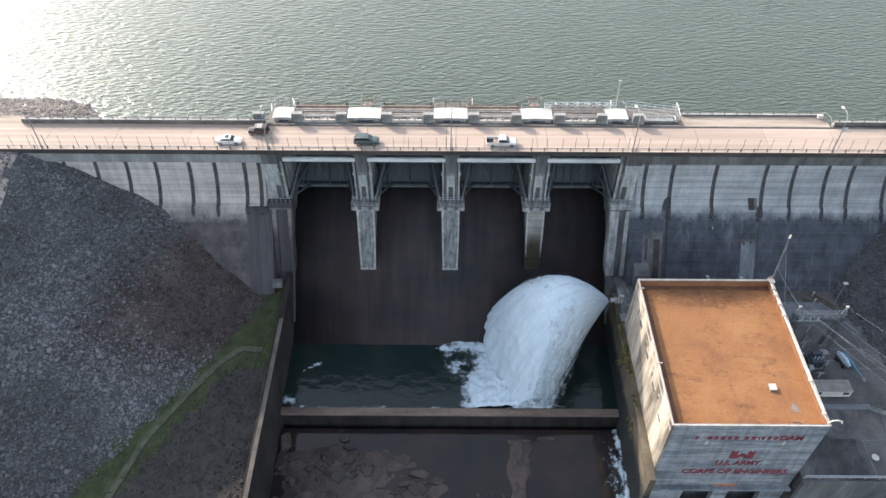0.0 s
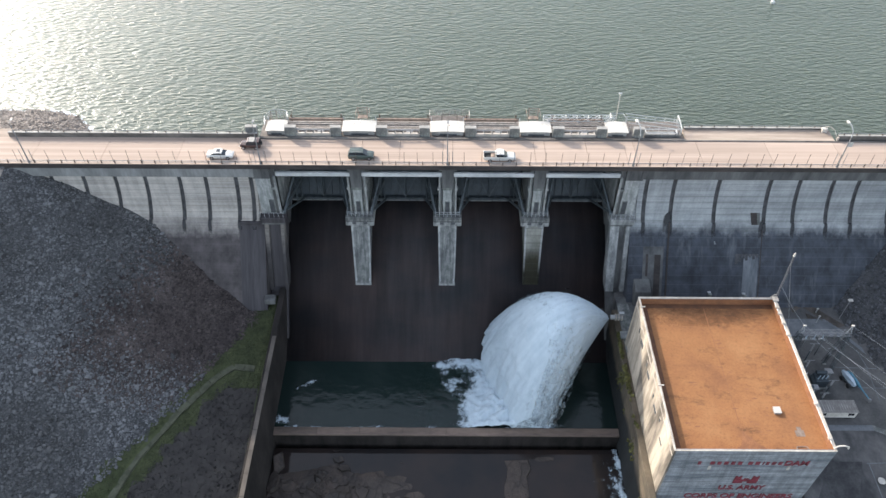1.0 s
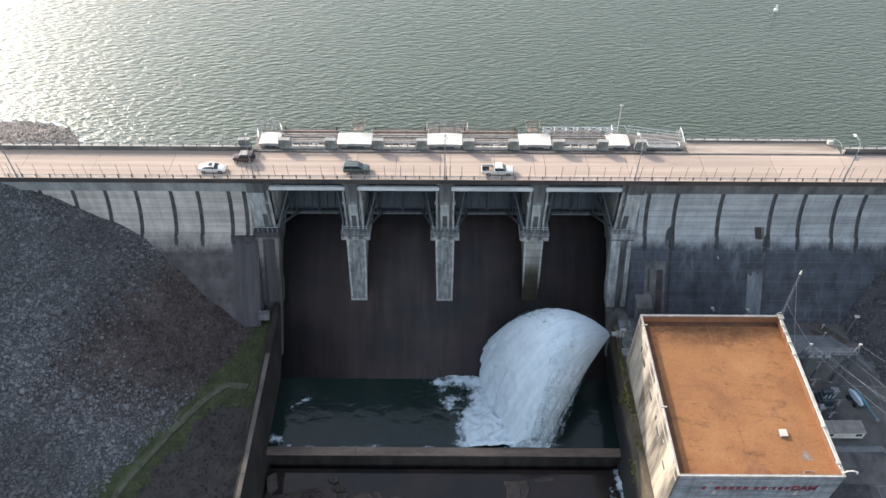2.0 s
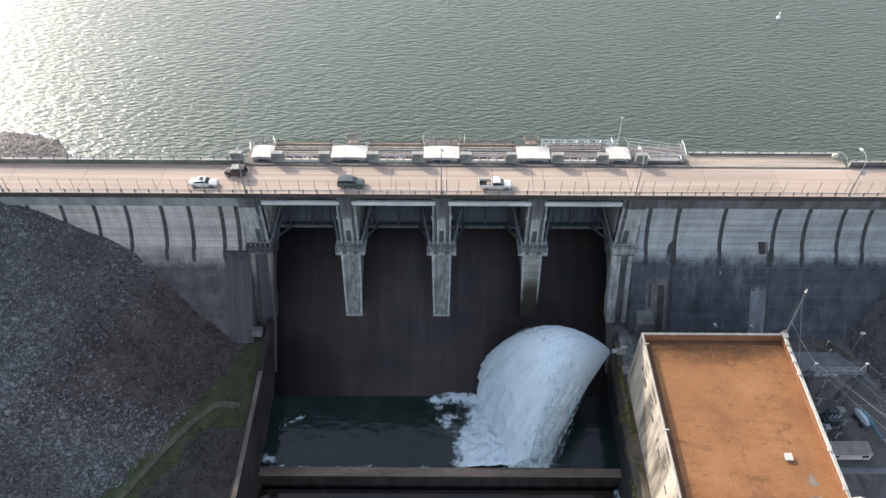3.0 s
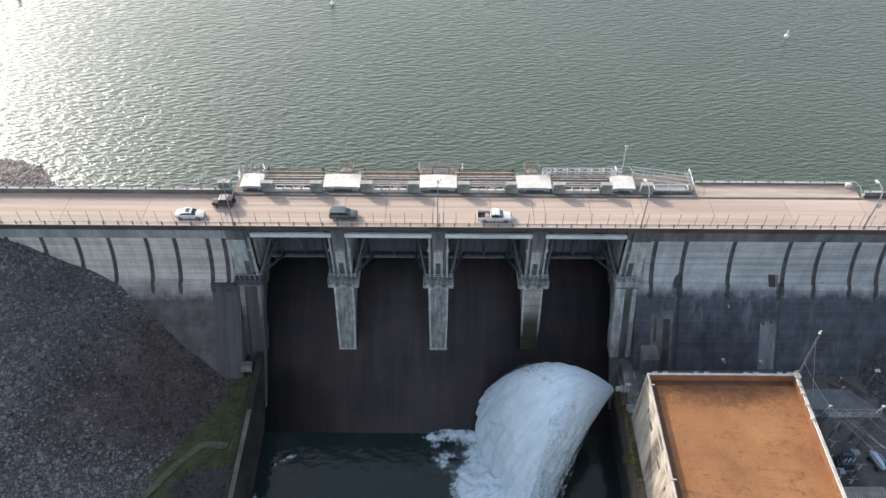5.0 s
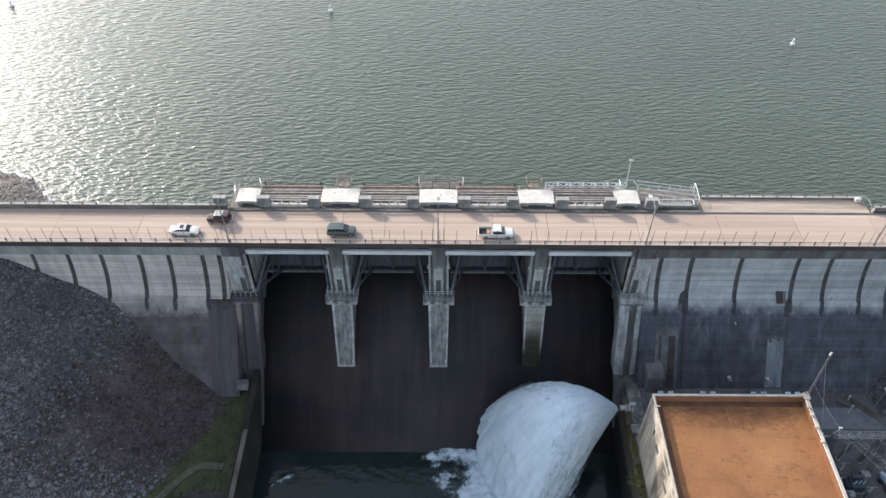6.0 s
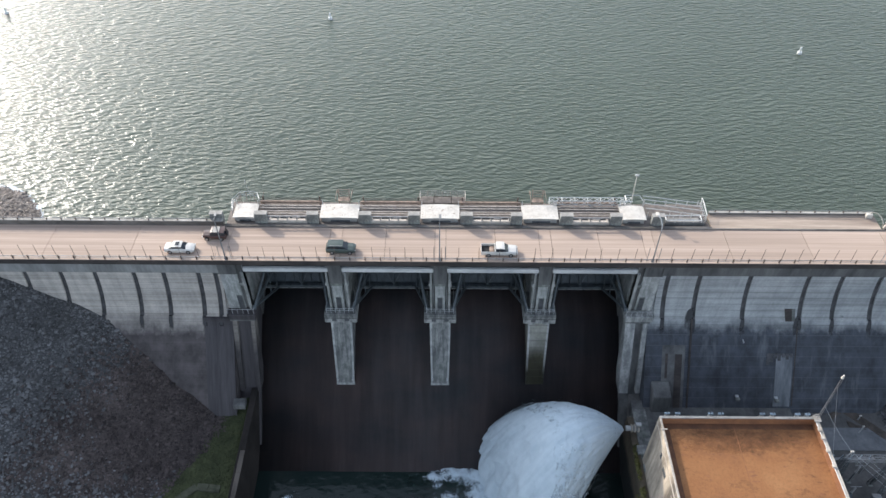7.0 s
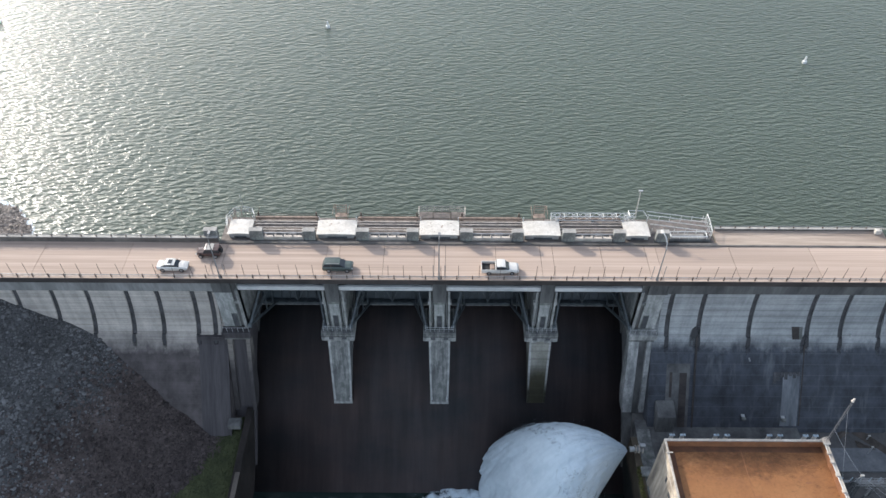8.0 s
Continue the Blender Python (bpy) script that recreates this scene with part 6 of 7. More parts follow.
for x in (-4.2, 4.2):
    for dy in (-1.4, 1.4):
        part("leg", lattice(bmesh.new(), (x, dy, 0), (x, dy * 0.25, 10.6), 0.5, 0.5, 8, 0.045), M_ARM, gantry)
    part("peak", run(bmesh.new(), [(x - 0.4, 0, 11), (x, 0, 12.8), (x + 0.4, 0, 11)], 0.07, 5), M_GALV, gantry)
    part("peak_cap", boxed(x - 0.25, x + 0.25, -0.15, 0.15, 12.7, 12.95, 0.03), M_WHITE, gantry)
for i in range(6):
    x = -3.6 + i * 1.45
    part("insulator", bar(bmesh.new(), (x, 0, 10.3), (x, 0, 9.0), 0.14, 8), M_CAP, gantry)
low = thing("bus_frame", (66.4, -20.4, YARD_Z), "low steel bus frame with insulators", "bus frame")
for x in (-3.4, 0, 3.4):
    part("leg", bar(bmesh.new(), (x, 0, 0), (x, 0, 4.6), 0.16, 6), M_STEEL, low)
part("beam", boxed(-3.8, 3.8, -0.2, 0.2, 4.6, 4.9, 0.02), M_STEEL, low)
for i in range(5):
    part("insulator", bar(bmesh.new(), (-3 + i * 1.5, 0, 4.9), (-3 + i * 1.5, 0, 6.0), 0.13, 8, 0.08), M_PALEBLUE, low)


def transformer(x, y, w, d, h, label):
    t = thing("transformer", (x, y, YARD_Z), label, "transformer", group="transformers")
    part("tank", boxed(-w, w, -d, d, 0.3, h, 0.08), M_GATE, t)
    part("plinth", boxed(-w - 0.3, w + 0.3, -d - 0.3, d + 0.3, 0, 0.3, 0.03), M_CAP, t)
    for i in range(6):
        part("radiator_fin", boxed(-w - 0.55, -w + 0.02, -d + 0.15 + i * d * 0.3, -d + 0.25 + i * d * 0.3, 0.6, h - 0.3), M_ARM, t)
    part("conservator", bar(bmesh.new(), (-w * 0.8, d * 0.6, h + 0.6), (w * 0.8, d * 0.6, h + 0.6), 0.35, 12), M_GATE, t)
    for dx in (-0.6, 0, 0.6):
        part("bushing", bar(bmesh.new(), (dx * w, -d * 0.4, h), (dx * w, -d * 0.5, h + 1.1), 0.13, 8, 0.07), M_PALEBLUE, t)


transformer(64.0, -26.5, 1.5, 1.2, 2.6, "dark blue-grey transformer on a plinth in the switchyard")
transformer(68.0, -27.0, 1.2, 1.0, 2.2, "dark blue-grey transformer on a plinth in the switchyard")
transformer(64.5, -30.0, 1.3, 1.0, 2.0, "dark blue-grey transformer on a plinth in the switchyard")
for x, y in ((66.2, -29.0), (70.0, -25.5), (62.3, -23.5)):
    s = thing("switch_cabinet", (x, y, YARD_Z), "dark steel switch cabinet in the yard", "cabinet", group="switch cabinets")
    part("body", boxed(-0.6, 0.6, -0.45, 0.45, 0, 1.9, 0.04), M_ARM, s)
    part("door", boxed(-0.5, 0.5, -0.48, -0.44, 0.15, 1.75, 0.01), M_STEEL, s)
    part("top", boxed(-0.7, 0.7, -0.55, 0.55, 1.9, 2.0, 0.02), M_STEEL, s)

for x, y, h in ((61.8, -21.6, 5.2), (63.2, -28.4, 3.6), (65.6, -25.2, 4.8), (67.4, -21.9, 5.4), (69.0, -28.8, 3.8), (70.8, -22.4, 4.6), (62.0, -31.6, 3.2), (66.8, -31.2, 3.4)):
    p = thing("insulator_post", (x, y, YARD_Z), "dark steel post with a stack of pale insulators", "insulator", group="insulator posts")
    part("stand", bar(bmesh.new(), (0, 0, 0), (0, 0, h * 0.6), 0.12, 6), M_ARM, p)
    part("base_plate", boxed(-0.4, 0.4, -0.4, 0.4, 0, 0.15, 0.02), M_CAP, p)
    for k in range(5):
        part("insulator_disc", bar(bmesh.new(), (0, 0, h * (0.6 + 0.08 * k)), (0, 0, h * (0.63 + 0.08 * k)), 0.2, 8, 0.12), M_STEEL, p)
    part("cross_arm", bar(bmesh.new(), (-0.9, 0, h), (0.9, 0, h), 0.05, 5), M_STEEL, p)

tr = thing("site_trailer", (68.6, -33.2, YARD_Z), "pale site trailer with a ribbed roof", "trailer")
part("body", boxed(-3.3, 3.3, -1.2, 1.2, 0.5, 2.2, 0.04), M_WHITE, tr, "white panelled sides")
part("chassis", boxed(-3.1, 3.1, -1.0, 1.0, 0.2, 0.5), M_DARKSTEEL, tr)
part("roof", boxed(-3.4, 3.4, -1.28, 1.28, 2.2, 2.28, 0.02), M_TRAILER, tr)
rib = None
for i in range(16):
    x = -3.2 + i * 0.427
    if rib is None:
        rib = part("roof_rib", boxed(-0.08, 0.08, -1.28, 1.28, 2.28, 2.35), M_TRAILER, tr)
        rib.matrix_basis = pose(x, 0, 0)
    else:
        same_part("roof_rib", rib.data, tr, pose(x, 0, 0))
for x in (-2.6, 2.3):
    w = part("window", boxed(x - 0.5, x + 0.5, -1.23, -1.18, 1.2, 1.9, 0.01), M_WINDOW, tr, "dark window")
    part("window_bar", boxed(x - 0.04, x + 0.04, -1.25, -1.22, 1.2, 1.9), M_TRAILER, w)
for x in (-2.2, 2.2):
    for y in (-1.0, 1.0):
        part("wheel", bar(bmesh.new(), (x, y - 0.12, 0.35), (x, y + 0.12, 0.35), 0.35, 14), M_TYRE, tr)

bl = thing("boom_lift", (73.9, -26.6, YARD_Z), "pale blue boom lift parked with its boom lowered", "boom lift", turn=-74)
part("chassis", boxed(-1.3, 1.3, -0.75, 0.75, 0.35, 0.9, 0.1), M_ARM, bl)
part("turret", loft(bmesh.new(), [[(x, -k - 0.25, 0.9), (x, k - 0.25, 0.9), (x, k * 0.7 - 0.25, 0.9 + h), (x, -k * 0.7 - 0.25, 0.9 + h)] for x, k, h in ((-2.0, 0.2, 0.35), (-1.2, 0.48, 0.7), (0.4, 0.5, 0.8), (1.6, 0.25, 0.45))]), M_PALEBLUE, bl)
part("side_cover", loft(bmesh.new(), [[(x, 0.5 - k, 0.95), (x, 0.5 + k, 0.95), (x, 0.5 + k * 0.6, 0.95 + h), (x, 0.5 - k * 0.6, 0.95 + h)] for x, k, h in ((-1.6, 0.12, 0.3), (-0.8, 0.26, 0.7), (1.2, 0.24, 0.6), (2.4, 0.12, 0.3))]), M_BLUE, bl)
part("boom", bar(bmesh.new(), (0.8, 0.3, 1.5), (4.6, 0.5, 1.0), 0.14, 8, 0.1), M_BLUE, bl)
part("basket", boxed(4.5, 4.95, 0.25, 0.8, 0.5, 1.1, 0.04), M_STEEL, bl)
for x in (-0.9, 0.9):
    for y in (-0.95, 0.95):
        part("wheel", bar(bmesh.new(), (x, y - 0.15, 0.42), (x, y + 0.15, 0.42), 0.42, 14), M_TYRE, bl)

yl = thing("yard_lamp", (77.8, -11.6, YARD_Z), "thin grey yard lamp with a white head", "lamp")
part("pole", bar(bmesh.new(), (0, 0, 0), (0, 0, 5.5), 0.08, 6), M_STEEL, yl)
part("head", boxed(-0.45, 0.45, -0.3, 0.3, 5.45, 5.7, 0.05), M_WHITE, yl)
for x, y, h in ((72.6, -12.95, 2.3), (73.6, -10.2, 1.2)):
    p = thing("bollard_post", (x, y, YARD_Z), "short pale post in the yard", "post", group="yard posts")
    part("post", bar(bmesh.new(), (0, 0, 0), (0, 0, h), 0.1, 6), M_GALV, p)
    part("top", boxed(-0.2, 0.2, -0.12, 0.12, h, h + 0.15, 0.02), M_WHITE, p)
# white bowl on the asphalt stands in for a lamp head on a pole
d = thing("satellite_dish", (71.9, -46.2, YARD_Z), "small white bowl in place of a lamp head", "dish")
part("bowl", loft(bmesh.new(), [[(r * math.cos(6.283 * k / 14), r * math.sin(6.283 * k / 14), z) for k in range(14)] for z, r in ((0.05, 0.25), (0.18, 0.5), (0.38, 0.62))]), M_WHITE, d)
for x0, y0, x1, y1 in ((69.0, -9.5, 73.5, -7.0), (71.5, -11.0, 76.5, -13.5)):
    p = thing("dirt_ridge", (0, 0, YARD_Z), "low brown soil ridge by the dam foot", "soil", group="soil ridges")
    pts = [(x0 + (x1 - x0) * k / 8, y0 + (y1 - y0) * k / 8) for k in range(9)]
    part("mound", loft(bmesh.new(), [[(x, y - 0.9, -0.1), (x, y, 0.25 + 0.12 * math.sin(x * 3)), (x, y + 0.9, -0.1)] for x, y in pts]), M_SOIL, p)


def wire(a, b, sag, r=0.02):
    w = thing("overhead_wire", (0, 0, 0), "pale overhead line strung from the gantry", "wire", group="overhead wires")
    pts = [tuple(a[i] + (b[i] - a[i]) * k / 12 - (sag * 4 * (k / 12) * (1 - k / 12) if i == 2 else 0) for i in range(3)) for k in range(13)]
    part("strand", run(bmesh.new(), pts, r, 4), M_GALV, w)


for a, b, sag in (((62.4, -23.6, -15.3), (93, -58, -15.5), 1.2), ((64.5, -23.6, -18.2), (92, -60, -19), 1.5), ((66.5, -23.6, -18.2), (94, -58, -19), 1.5), ((69.4, -23.6, -18.2), (97, -56, -19), 1.5),
                  ((70.8, -23.6, -15.3), (99, -52, -15), 1.4), ((57.4, -19.5, -9), (62.4, -23.6, -15.3), 0.4), ((57.4, -19.5, -4), (62.0, -27.0, -26), 0.3)):
    wire(a, b, sag)

# ---- riprap, grass and river bed ----
g = np.random.default_rng(5)


def scatter(n, x0, x1, y0, y1):
    return g.uniform(x0, x1, n), g.uniform(y0, y1, n)


def riprap(name, x, y, size, material, seed, label):
    z = ground_height(x, y) + size * 0.2
    return tagged(stones(name, np.stack([x, y, z], -1), size, material, 0.75, seed, 0.38), label, "riprap", kind="stuff")


x, y = scatter(105000, -105, -36, -68, 1.5)
s = 0.858 * x - 0.513 * y
edge = np.array([face_y(float(v)) for v in ground_height(x, y)])
keep = (s < -26.6 + fbm(x * 0.4, y * 0.4, 2) * 1.2) & (y < edge - 0.1) & ((x > -81.0 + fbm(x * 0.4, y * 0.4, 6)) | (y < -16) | (g.random(len(x)) > 0.75))
x, y, s = x[keep], y[keep], s[keep]
size = g.gamma(2.2, 0.040, len(x)) * (1 + 0.25 * fbm(x * 0.12, y * 0.12, 9)) + 0.07
big = g.random(len(x)) > 0.992
size[big] += g.uniform(0.1, 0.3, big.sum())
brown = (s > -45 + fbm(x * 0.2, y * 0.2, 11) * 2.2 + g.normal(0, 3.0, len(x))) & (y > -26 + g.normal(0, 3, len(x)))
riprap("riprap_bank", x[~brown], y[~brown], size[~brown], M_ROCK, 2, "blue-grey broken riprap stones on the west bank")
riprap("brown_riprap", x[brown], y[brown], size[brown], M_BROWNROCK, 21, "dark brown stones beside the dam foot")

x, y = scatter(34000, 74, 112, -60, 0)
keep = east_slope(x, y) > YARD_Z - 0.2
x, y = x[keep], y[keep]
size = g.gamma(2.4, 0.045, len(x)) + 0.05
tagged(stones("riprap_slope", np.stack([x, y, ground_height(x, y) + size * 0.2], -1), size, M_SHADEROCK, 0.75, 3), "grey riprap stones on the east bank", "riprap", kind="stuff")

x, y = scatter(34000, -112, -68, 9.6, 27)
h = ground_height(x, y)
keep = h > LAKE_Z - 0.5
x, y = x[keep], y[keep]
riprap("shore_riprap", x, y, g.gamma(3.0, 0.034, len(x)) + 0.05, M_TANROCK, 4, "sunlit pinkish tan riprap on the lake shore")

# mossy gutter down the berm
GUTTER = [(-36.4, -22.9), (-40.4, -22.5), (-42.5, -24.2), (-45.8, -27.9), (-48.8, -32.0), (-51.2, -36.1), (-53.8, -40.7), (-55.7, -45.5), (-57.5, -51.2), (-60.5, -64.0)]


def off_gutter(x, y):
    """Distance from the gutter's line."""
    d = np.full(x.shape, 99.0)
    for (xa, ya), (xb, yb) in zip(GUTTER, GUTTER[1:]):
        f = np.clip(((x - xa) * (xb - xa) + (y - ya) * (yb - ya)) / ((xb - xa) ** 2 + (yb - ya) ** 2), 0, 1)
        d = np.minimum(d, np.hypot(x - xa - f * (xb - xa), y - ya - f * (yb - ya)))
    return d


# grass on the berm
x, y = scatter(52000, -80, -33.4, -66, -6)
s = 0.858 * x - 0.513 * y + fbm(x * 0.5, y * 0.5, 5) * 1.2
keep = (s > -27.6) & ((s < -22.4) | (x > -42) & (y > -27) | (x > -35.2) & (y < -34)) & (off_gutter(x, y) > 0.7)
x, y = x[keep], y[keep]
size = g.uniform(0.07, 0.16, len(x))
tagged(stones("grass_tufts", np.stack([x, y, ground_height(x, y) + 0.03], -1), size, M_GRASS, 0.8, 6, 0.5), "short damp green grass on the berm", "grass", kind="stuff")
x, y = scatter(26000, -74, -33.5, -66, -12)
s = 0.858 * x - 0.513 * y
clump = fbm(x * 0.35, y * 0.35, 12)
keep = (s > -22.6) & ((x < -42) | (y < -26)) & (off_gutter(x, y) > 0.8) & (clump > g.uniform(-0.9, 0.9, len(x)))
x, y = x[keep], y[keep]
size = g.gamma(2.5, 0.032, len(x)) + 0.03
tagged(stones("scrub", np.stack([x, y, ground_height(x, y) + size * 0.4], -1), size, M_SCRUB, 0.55, 7, 0.5), "dark brown scrub and stones beside the wall", "scrub", kind="stuff")

gut = thing("gutter", (0, 0, 0), "pale mossy concrete gutter running down the berm", "gutter", kind="structure")
for (xa, ya), (xb, yb) in zip(GUTTER, GUTTER[1:]):
    n = max(1, round(math.hypot(xb - xa, yb - ya) / 2.4))
    for k in range(n):
        pa = (xa + (xb - xa) * k / n, ya + (yb - ya) * k / n)
        pb = (xa + (xb - xa) * (k + 0.97) / n, ya + (yb - ya) * (k + 0.97) / n)
        d = Vector((pb[0] - pa[0], pb[1] - pa[1], 0)).normalized()
        sd = Vector((-d.y, d.x, 0)) * 0.62
        rings = []
        for px, py in (pa, pb):
            z = float(ground_height(np.array([px]), np.array([py]))[0])
            c3 = Vector((px, py, z))
            rings.append([tuple(c3 + sd + Vector((0, 0, 0.26))), tuple(c3 + Vector((0, 0, 0.16))), tuple(c3 - sd + Vector((0, 0, 0.26))), tuple(c3 - sd - Vector((0, 0, 0.3))), tuple(c3 + sd - Vector((0, 0, 0.3)))])
        part("gutter_slab", loft(bmesh.new(), rings), M_PATH, gut)

# cracked rock slabs, boulders and a rock shelf in the river bed
shelf = thing("rock_shelf", (0, 0, 0), "cracked brown rock slabs in the river bed", "rock", kind="structure")
rr = random.Random(17)


def rock_slab(cx, cy, rx, ry, top, thick=0.9):
    n = rr.randint(4, 7)
    k = rr.uniform(0, 6.28)
    pts = [(cx + rx * math.cos(k + 6.283 * i / n) * rr.uniform(0.6, 1.25), cy + ry * math.sin(k + 6.283 * i / n) * rr.uniform(0.6, 1.25)) for i in range(n)]
    tilt = (rr.uniform(-0.2, 0.2), rr.uniform(-0.2, 0.2))
    rings = [[(cx + (x - cx) * f, cy + (y - cy) * f, top - d + tilt[0] * (x - cx) + tilt[1] * (y - cy)) for x, y in pts] for f, d in ((1.05, thick), (1.0, 0.12), (0.9, 0.0))]
    part("rock_slab", loft(bmesh.new(), rings), M_BEDROCK, shelf)


for i in range(340):
    cx, cy = rr.uniform(-32.4, -4), rr.uniform(-60, -38.6)
    wet = float(fbm(np.array([cx * 0.3]), np.array([cy * 0.3]), 8)[0])
    if cy > -40.5 and -27 < cx < -19 or cx > -14 and cy > -43 or wet < -0.1 and cx > -26:
        continue
    k = rr.choice((0.35, 0.5, 0.7, 1.0, 1.7))
    base = max(POOL_Z, float(ground_height(np.array([cx]), np.array([cy]))[0]))
    rock_slab(cx, cy, k * rr.uniform(0.8, 1.4), k * rr.uniform(0.6, 1.0), base + rr.uniform(0.04, 0.16) + 0.12 * k)
for cx, cy, rx, ry, top in ((-20.2, -35.6, 1.1, 0.6, 0.5), (-19.2, -37.4, 1.3, 0.9, 0.6), (-31.4, -36.4, 1.3, 2.6, 0.9), (-31.8, -40.6, 1.2, 2.8, 1.0), (-5.2, -42.8, 2.2, 0.9, 0.25), (-2.4, -44.2, 1.5, 0.8, 0.2), (18.4, -35.2, 2.0, 0.6, 0.1)):
    rock_slab(cx, cy, rx, ry, POOL_Z + top)
ledge = [(10.6 + 0.5 * math.sin(1.3 * k), 15.8 - 0.04 * k * k + 0.45 * math.sin(2.1 * k), -35.6 - 1.7 * k, 0.15 + 0.14 * math.sin(0.9 * k + 1)) for k in range(14)]
part("rock_ledge", loft(bmesh.new(), [[(a, y, POOL_Z - 0.6), (a + 0.5, y, POOL_Z + h * 0.6), ((a + b) / 2, y, POOL_Z + h), (b - 0.4, y, POOL_Z + h + 0.12), (b, y, POOL_Z - 0.6)] for a, b, y, h in ledge]), M_BEDROCK, shelf)
x, y = scatter(6000, -32, 16, -62, -36)
keep = (fbm(x * 0.25, y * 0.3, 8) > g.uniform(0.1, 1.0, len(x))) & ((x < -8) | (y < -46))
x, y = x[keep], y[keep]
size = g.gamma(1.6, 0.16, len(x)) + 0.1
tagged(stones("river_rocks", np.stack([x, y, np.maximum(ground_height(x, y), POOL_Z - 0.1) + size * 0.05], -1), size, M_BEDROCK, 0.45, 9, 0.5), "broken brown stones in the river bed", "river rock", kind="stuff")

# moss clumps on the east training wall
x, y, z = g.uniform(32.6, 32.75, 1500), g.uniform(-50, -22, 1500), g.uniform(-37, -27.3, 1500)
keep = (fbm(y * 0.5, z * 0.25, 3) > 0.30) & (z > -33)
x[:600], y[:600], z[:600] = g.uniform(32.7, 33.35, 600), g.uniform(-37, -16, 600), -26.98
keep[:600] = fbm(x[:600] * 0.9, y[:600] * 0.4, 9) > -0.12
tagged(stones("wall_moss", np.stack([x, y, z], -1)[keep], g.uniform(0.08, 0.22, keep.sum()), M_WALLMOSS, 2.2, 10, 0.5), "yellow-green moss on the training wall", "moss", kind="stuff")

# ---- water jet, foam ----
NOZZLE, SPEED, SPREAD, AZIMUTH, RISE, SQUASH, DRAG = np.array((31.6, -13.8, -25.4)), 17.6, 0.8905, 3.4233, 0.0483, 0.5656, 0.2437
AXIS = np.array((math.cos(AZIMUTH) * math.cos(RISE), math.sin(AZIMUTH) * math.cos(RISE), math.sin(RISE)))
SIDE = np.array((-math.sin(AZIMUTH), math.cos(AZIMUTH), 0.0))
UPWARD = np.cross(AXIS, SIDE)
UPWARD = UPWARD if UPWARD[2] > 0 else -UPWARD


def jet_at(phi, share, t):
    """Places along the spray: phi round the cone, share from its axis to its rim, t seconds of flight."""
    a = SPREAD * share
    d = np.cos(a)[..., None] * AXIS + np.sin(a)[..., None] * (np.cos(phi)[..., None] * SIDE * SQUASH + np.sin(phi)[..., None] * UPWARD)
    e = (1 - np.exp(-DRAG * t)) / DRAG
    p = NOZZLE + SPEED * d * e[..., None]
    p[..., 2] -= 9.8 / DRAG * (t - e)
    return p


n_phi, n_t = 260, 140
PH, TT = np.meshgrid(np.linspace(0, 2 * math.pi, n_phi, endpoint=False), np.linspace(0.02, 1, n_t) ** 1.0, indexing="ij")
life = np.full(n_phi, 4.0)
ts = np.linspace(0, 4, 400)
for i in range(n_phi):
    z = jet_at(np.full(400, PH[i, 0]), np.ones(400), ts)[:, 2]
    hit = np.argmax(z < BASIN_Z - 0.3)
    life[i] = ts[hit] if hit else 4.0
T = TT * life[:, None]
streak = fbm(PH * 9.0, T * 1.3, 2, 5) + 0.5 * fbm(PH * 31.0, T * 4.0, 6, 3)
lump = fbm(PH * 14.0 + 3, T * 9.0, 4, 5)
share = 1.0 + (0.014 * streak + 0.012 * lump) * np.clip(T * 1.6, 0, 1.4)
P = jet_at(PH, share, T)
P[..., 1] = np.maximum(P[..., 1], -30.5)
faces = [(i * n_t + j, ((i + 1) % n_phi) * n_t + j, ((i + 1) % n_phi) * n_t + j + 1, i * n_t + j + 1) for i in range(n_phi) for j in range(n_t - 1)]


def spray_material(name, thin=False):
    """White water; the flow coordinate draws streaks out along the stream, thin lets it fade into mist."""
    m, t, p = blank(name)
    flow = t.nodes.new("ShaderNodeAttribute")
    flow.attribute_name = "flow"
    v = flow.outputs["Vector"]
    streaks = noise_of(t, node(t, "Mapping", Vector=v, Scale=(1.0, 0.35, 0.0)).outputs[0], 1.0, 5, 0.6)
    lumps = noise_of(t, coords(t), 0.9, 7, 0.7)
    f = math_node(t, "ADD", math_node(t, "MULTIPLY", streaks, 0.6), math_node(t, "MULTIPLY", lumps, 0.4))
    p.inputs["Roughness"].default_value = 0.9
    t.links.new(ramp(t, f, [(0.34, (0.39, 0.465, 0.515)), (0.62, (0.52, 0.595, 0.64))]), p.inputs["Base Color"])
    p.inputs["Specular IOR Level"].default_value = 0.1
    if thin:
        z = node(t, "SeparateXYZ", Vector=v).outputs[2]
        body = math_node(t, "ADD", z, math_node(t, "MULTIPLY", math_node(t, "SUBTRACT", noise_of(t, coords(t, (1, 1, 0.6)), 0.8, 9, 0.75), 0.5), 1.7))
        t.links.new(ramp(t, body, [(0.18, (0.0,)), (0.62, (1.0,))]), p.inputs["Alpha"])
    bump(t, p, f, 0.09, 0.25)
    return m


def with_flow(ob, rows):
    layer = ob.data.attributes.new("flow", "FLOAT_VECTOR", "POINT")
    layer.data.foreach_set("vector", np.asarray(rows, dtype=np.float32).reshape(-1))
    return ob


M_SPRAY = spray_material("white_spray")
M_MIST = spray_material("thin_spray", True)
jet = thing("water_jet", tuple(NOZZLE), "white fan of water spraying from the outlet valve", "water jet")
flow = np.stack([PH * 12.0, T * 5.0, np.ones_like(T)], -1)
with_flow(raw("spray_sheet", (P - NOZZLE).reshape(-1, 3).tolist(), faces, M_SPRAY, jet, smooth=True), flow)
g = np.random.default_rng(8)
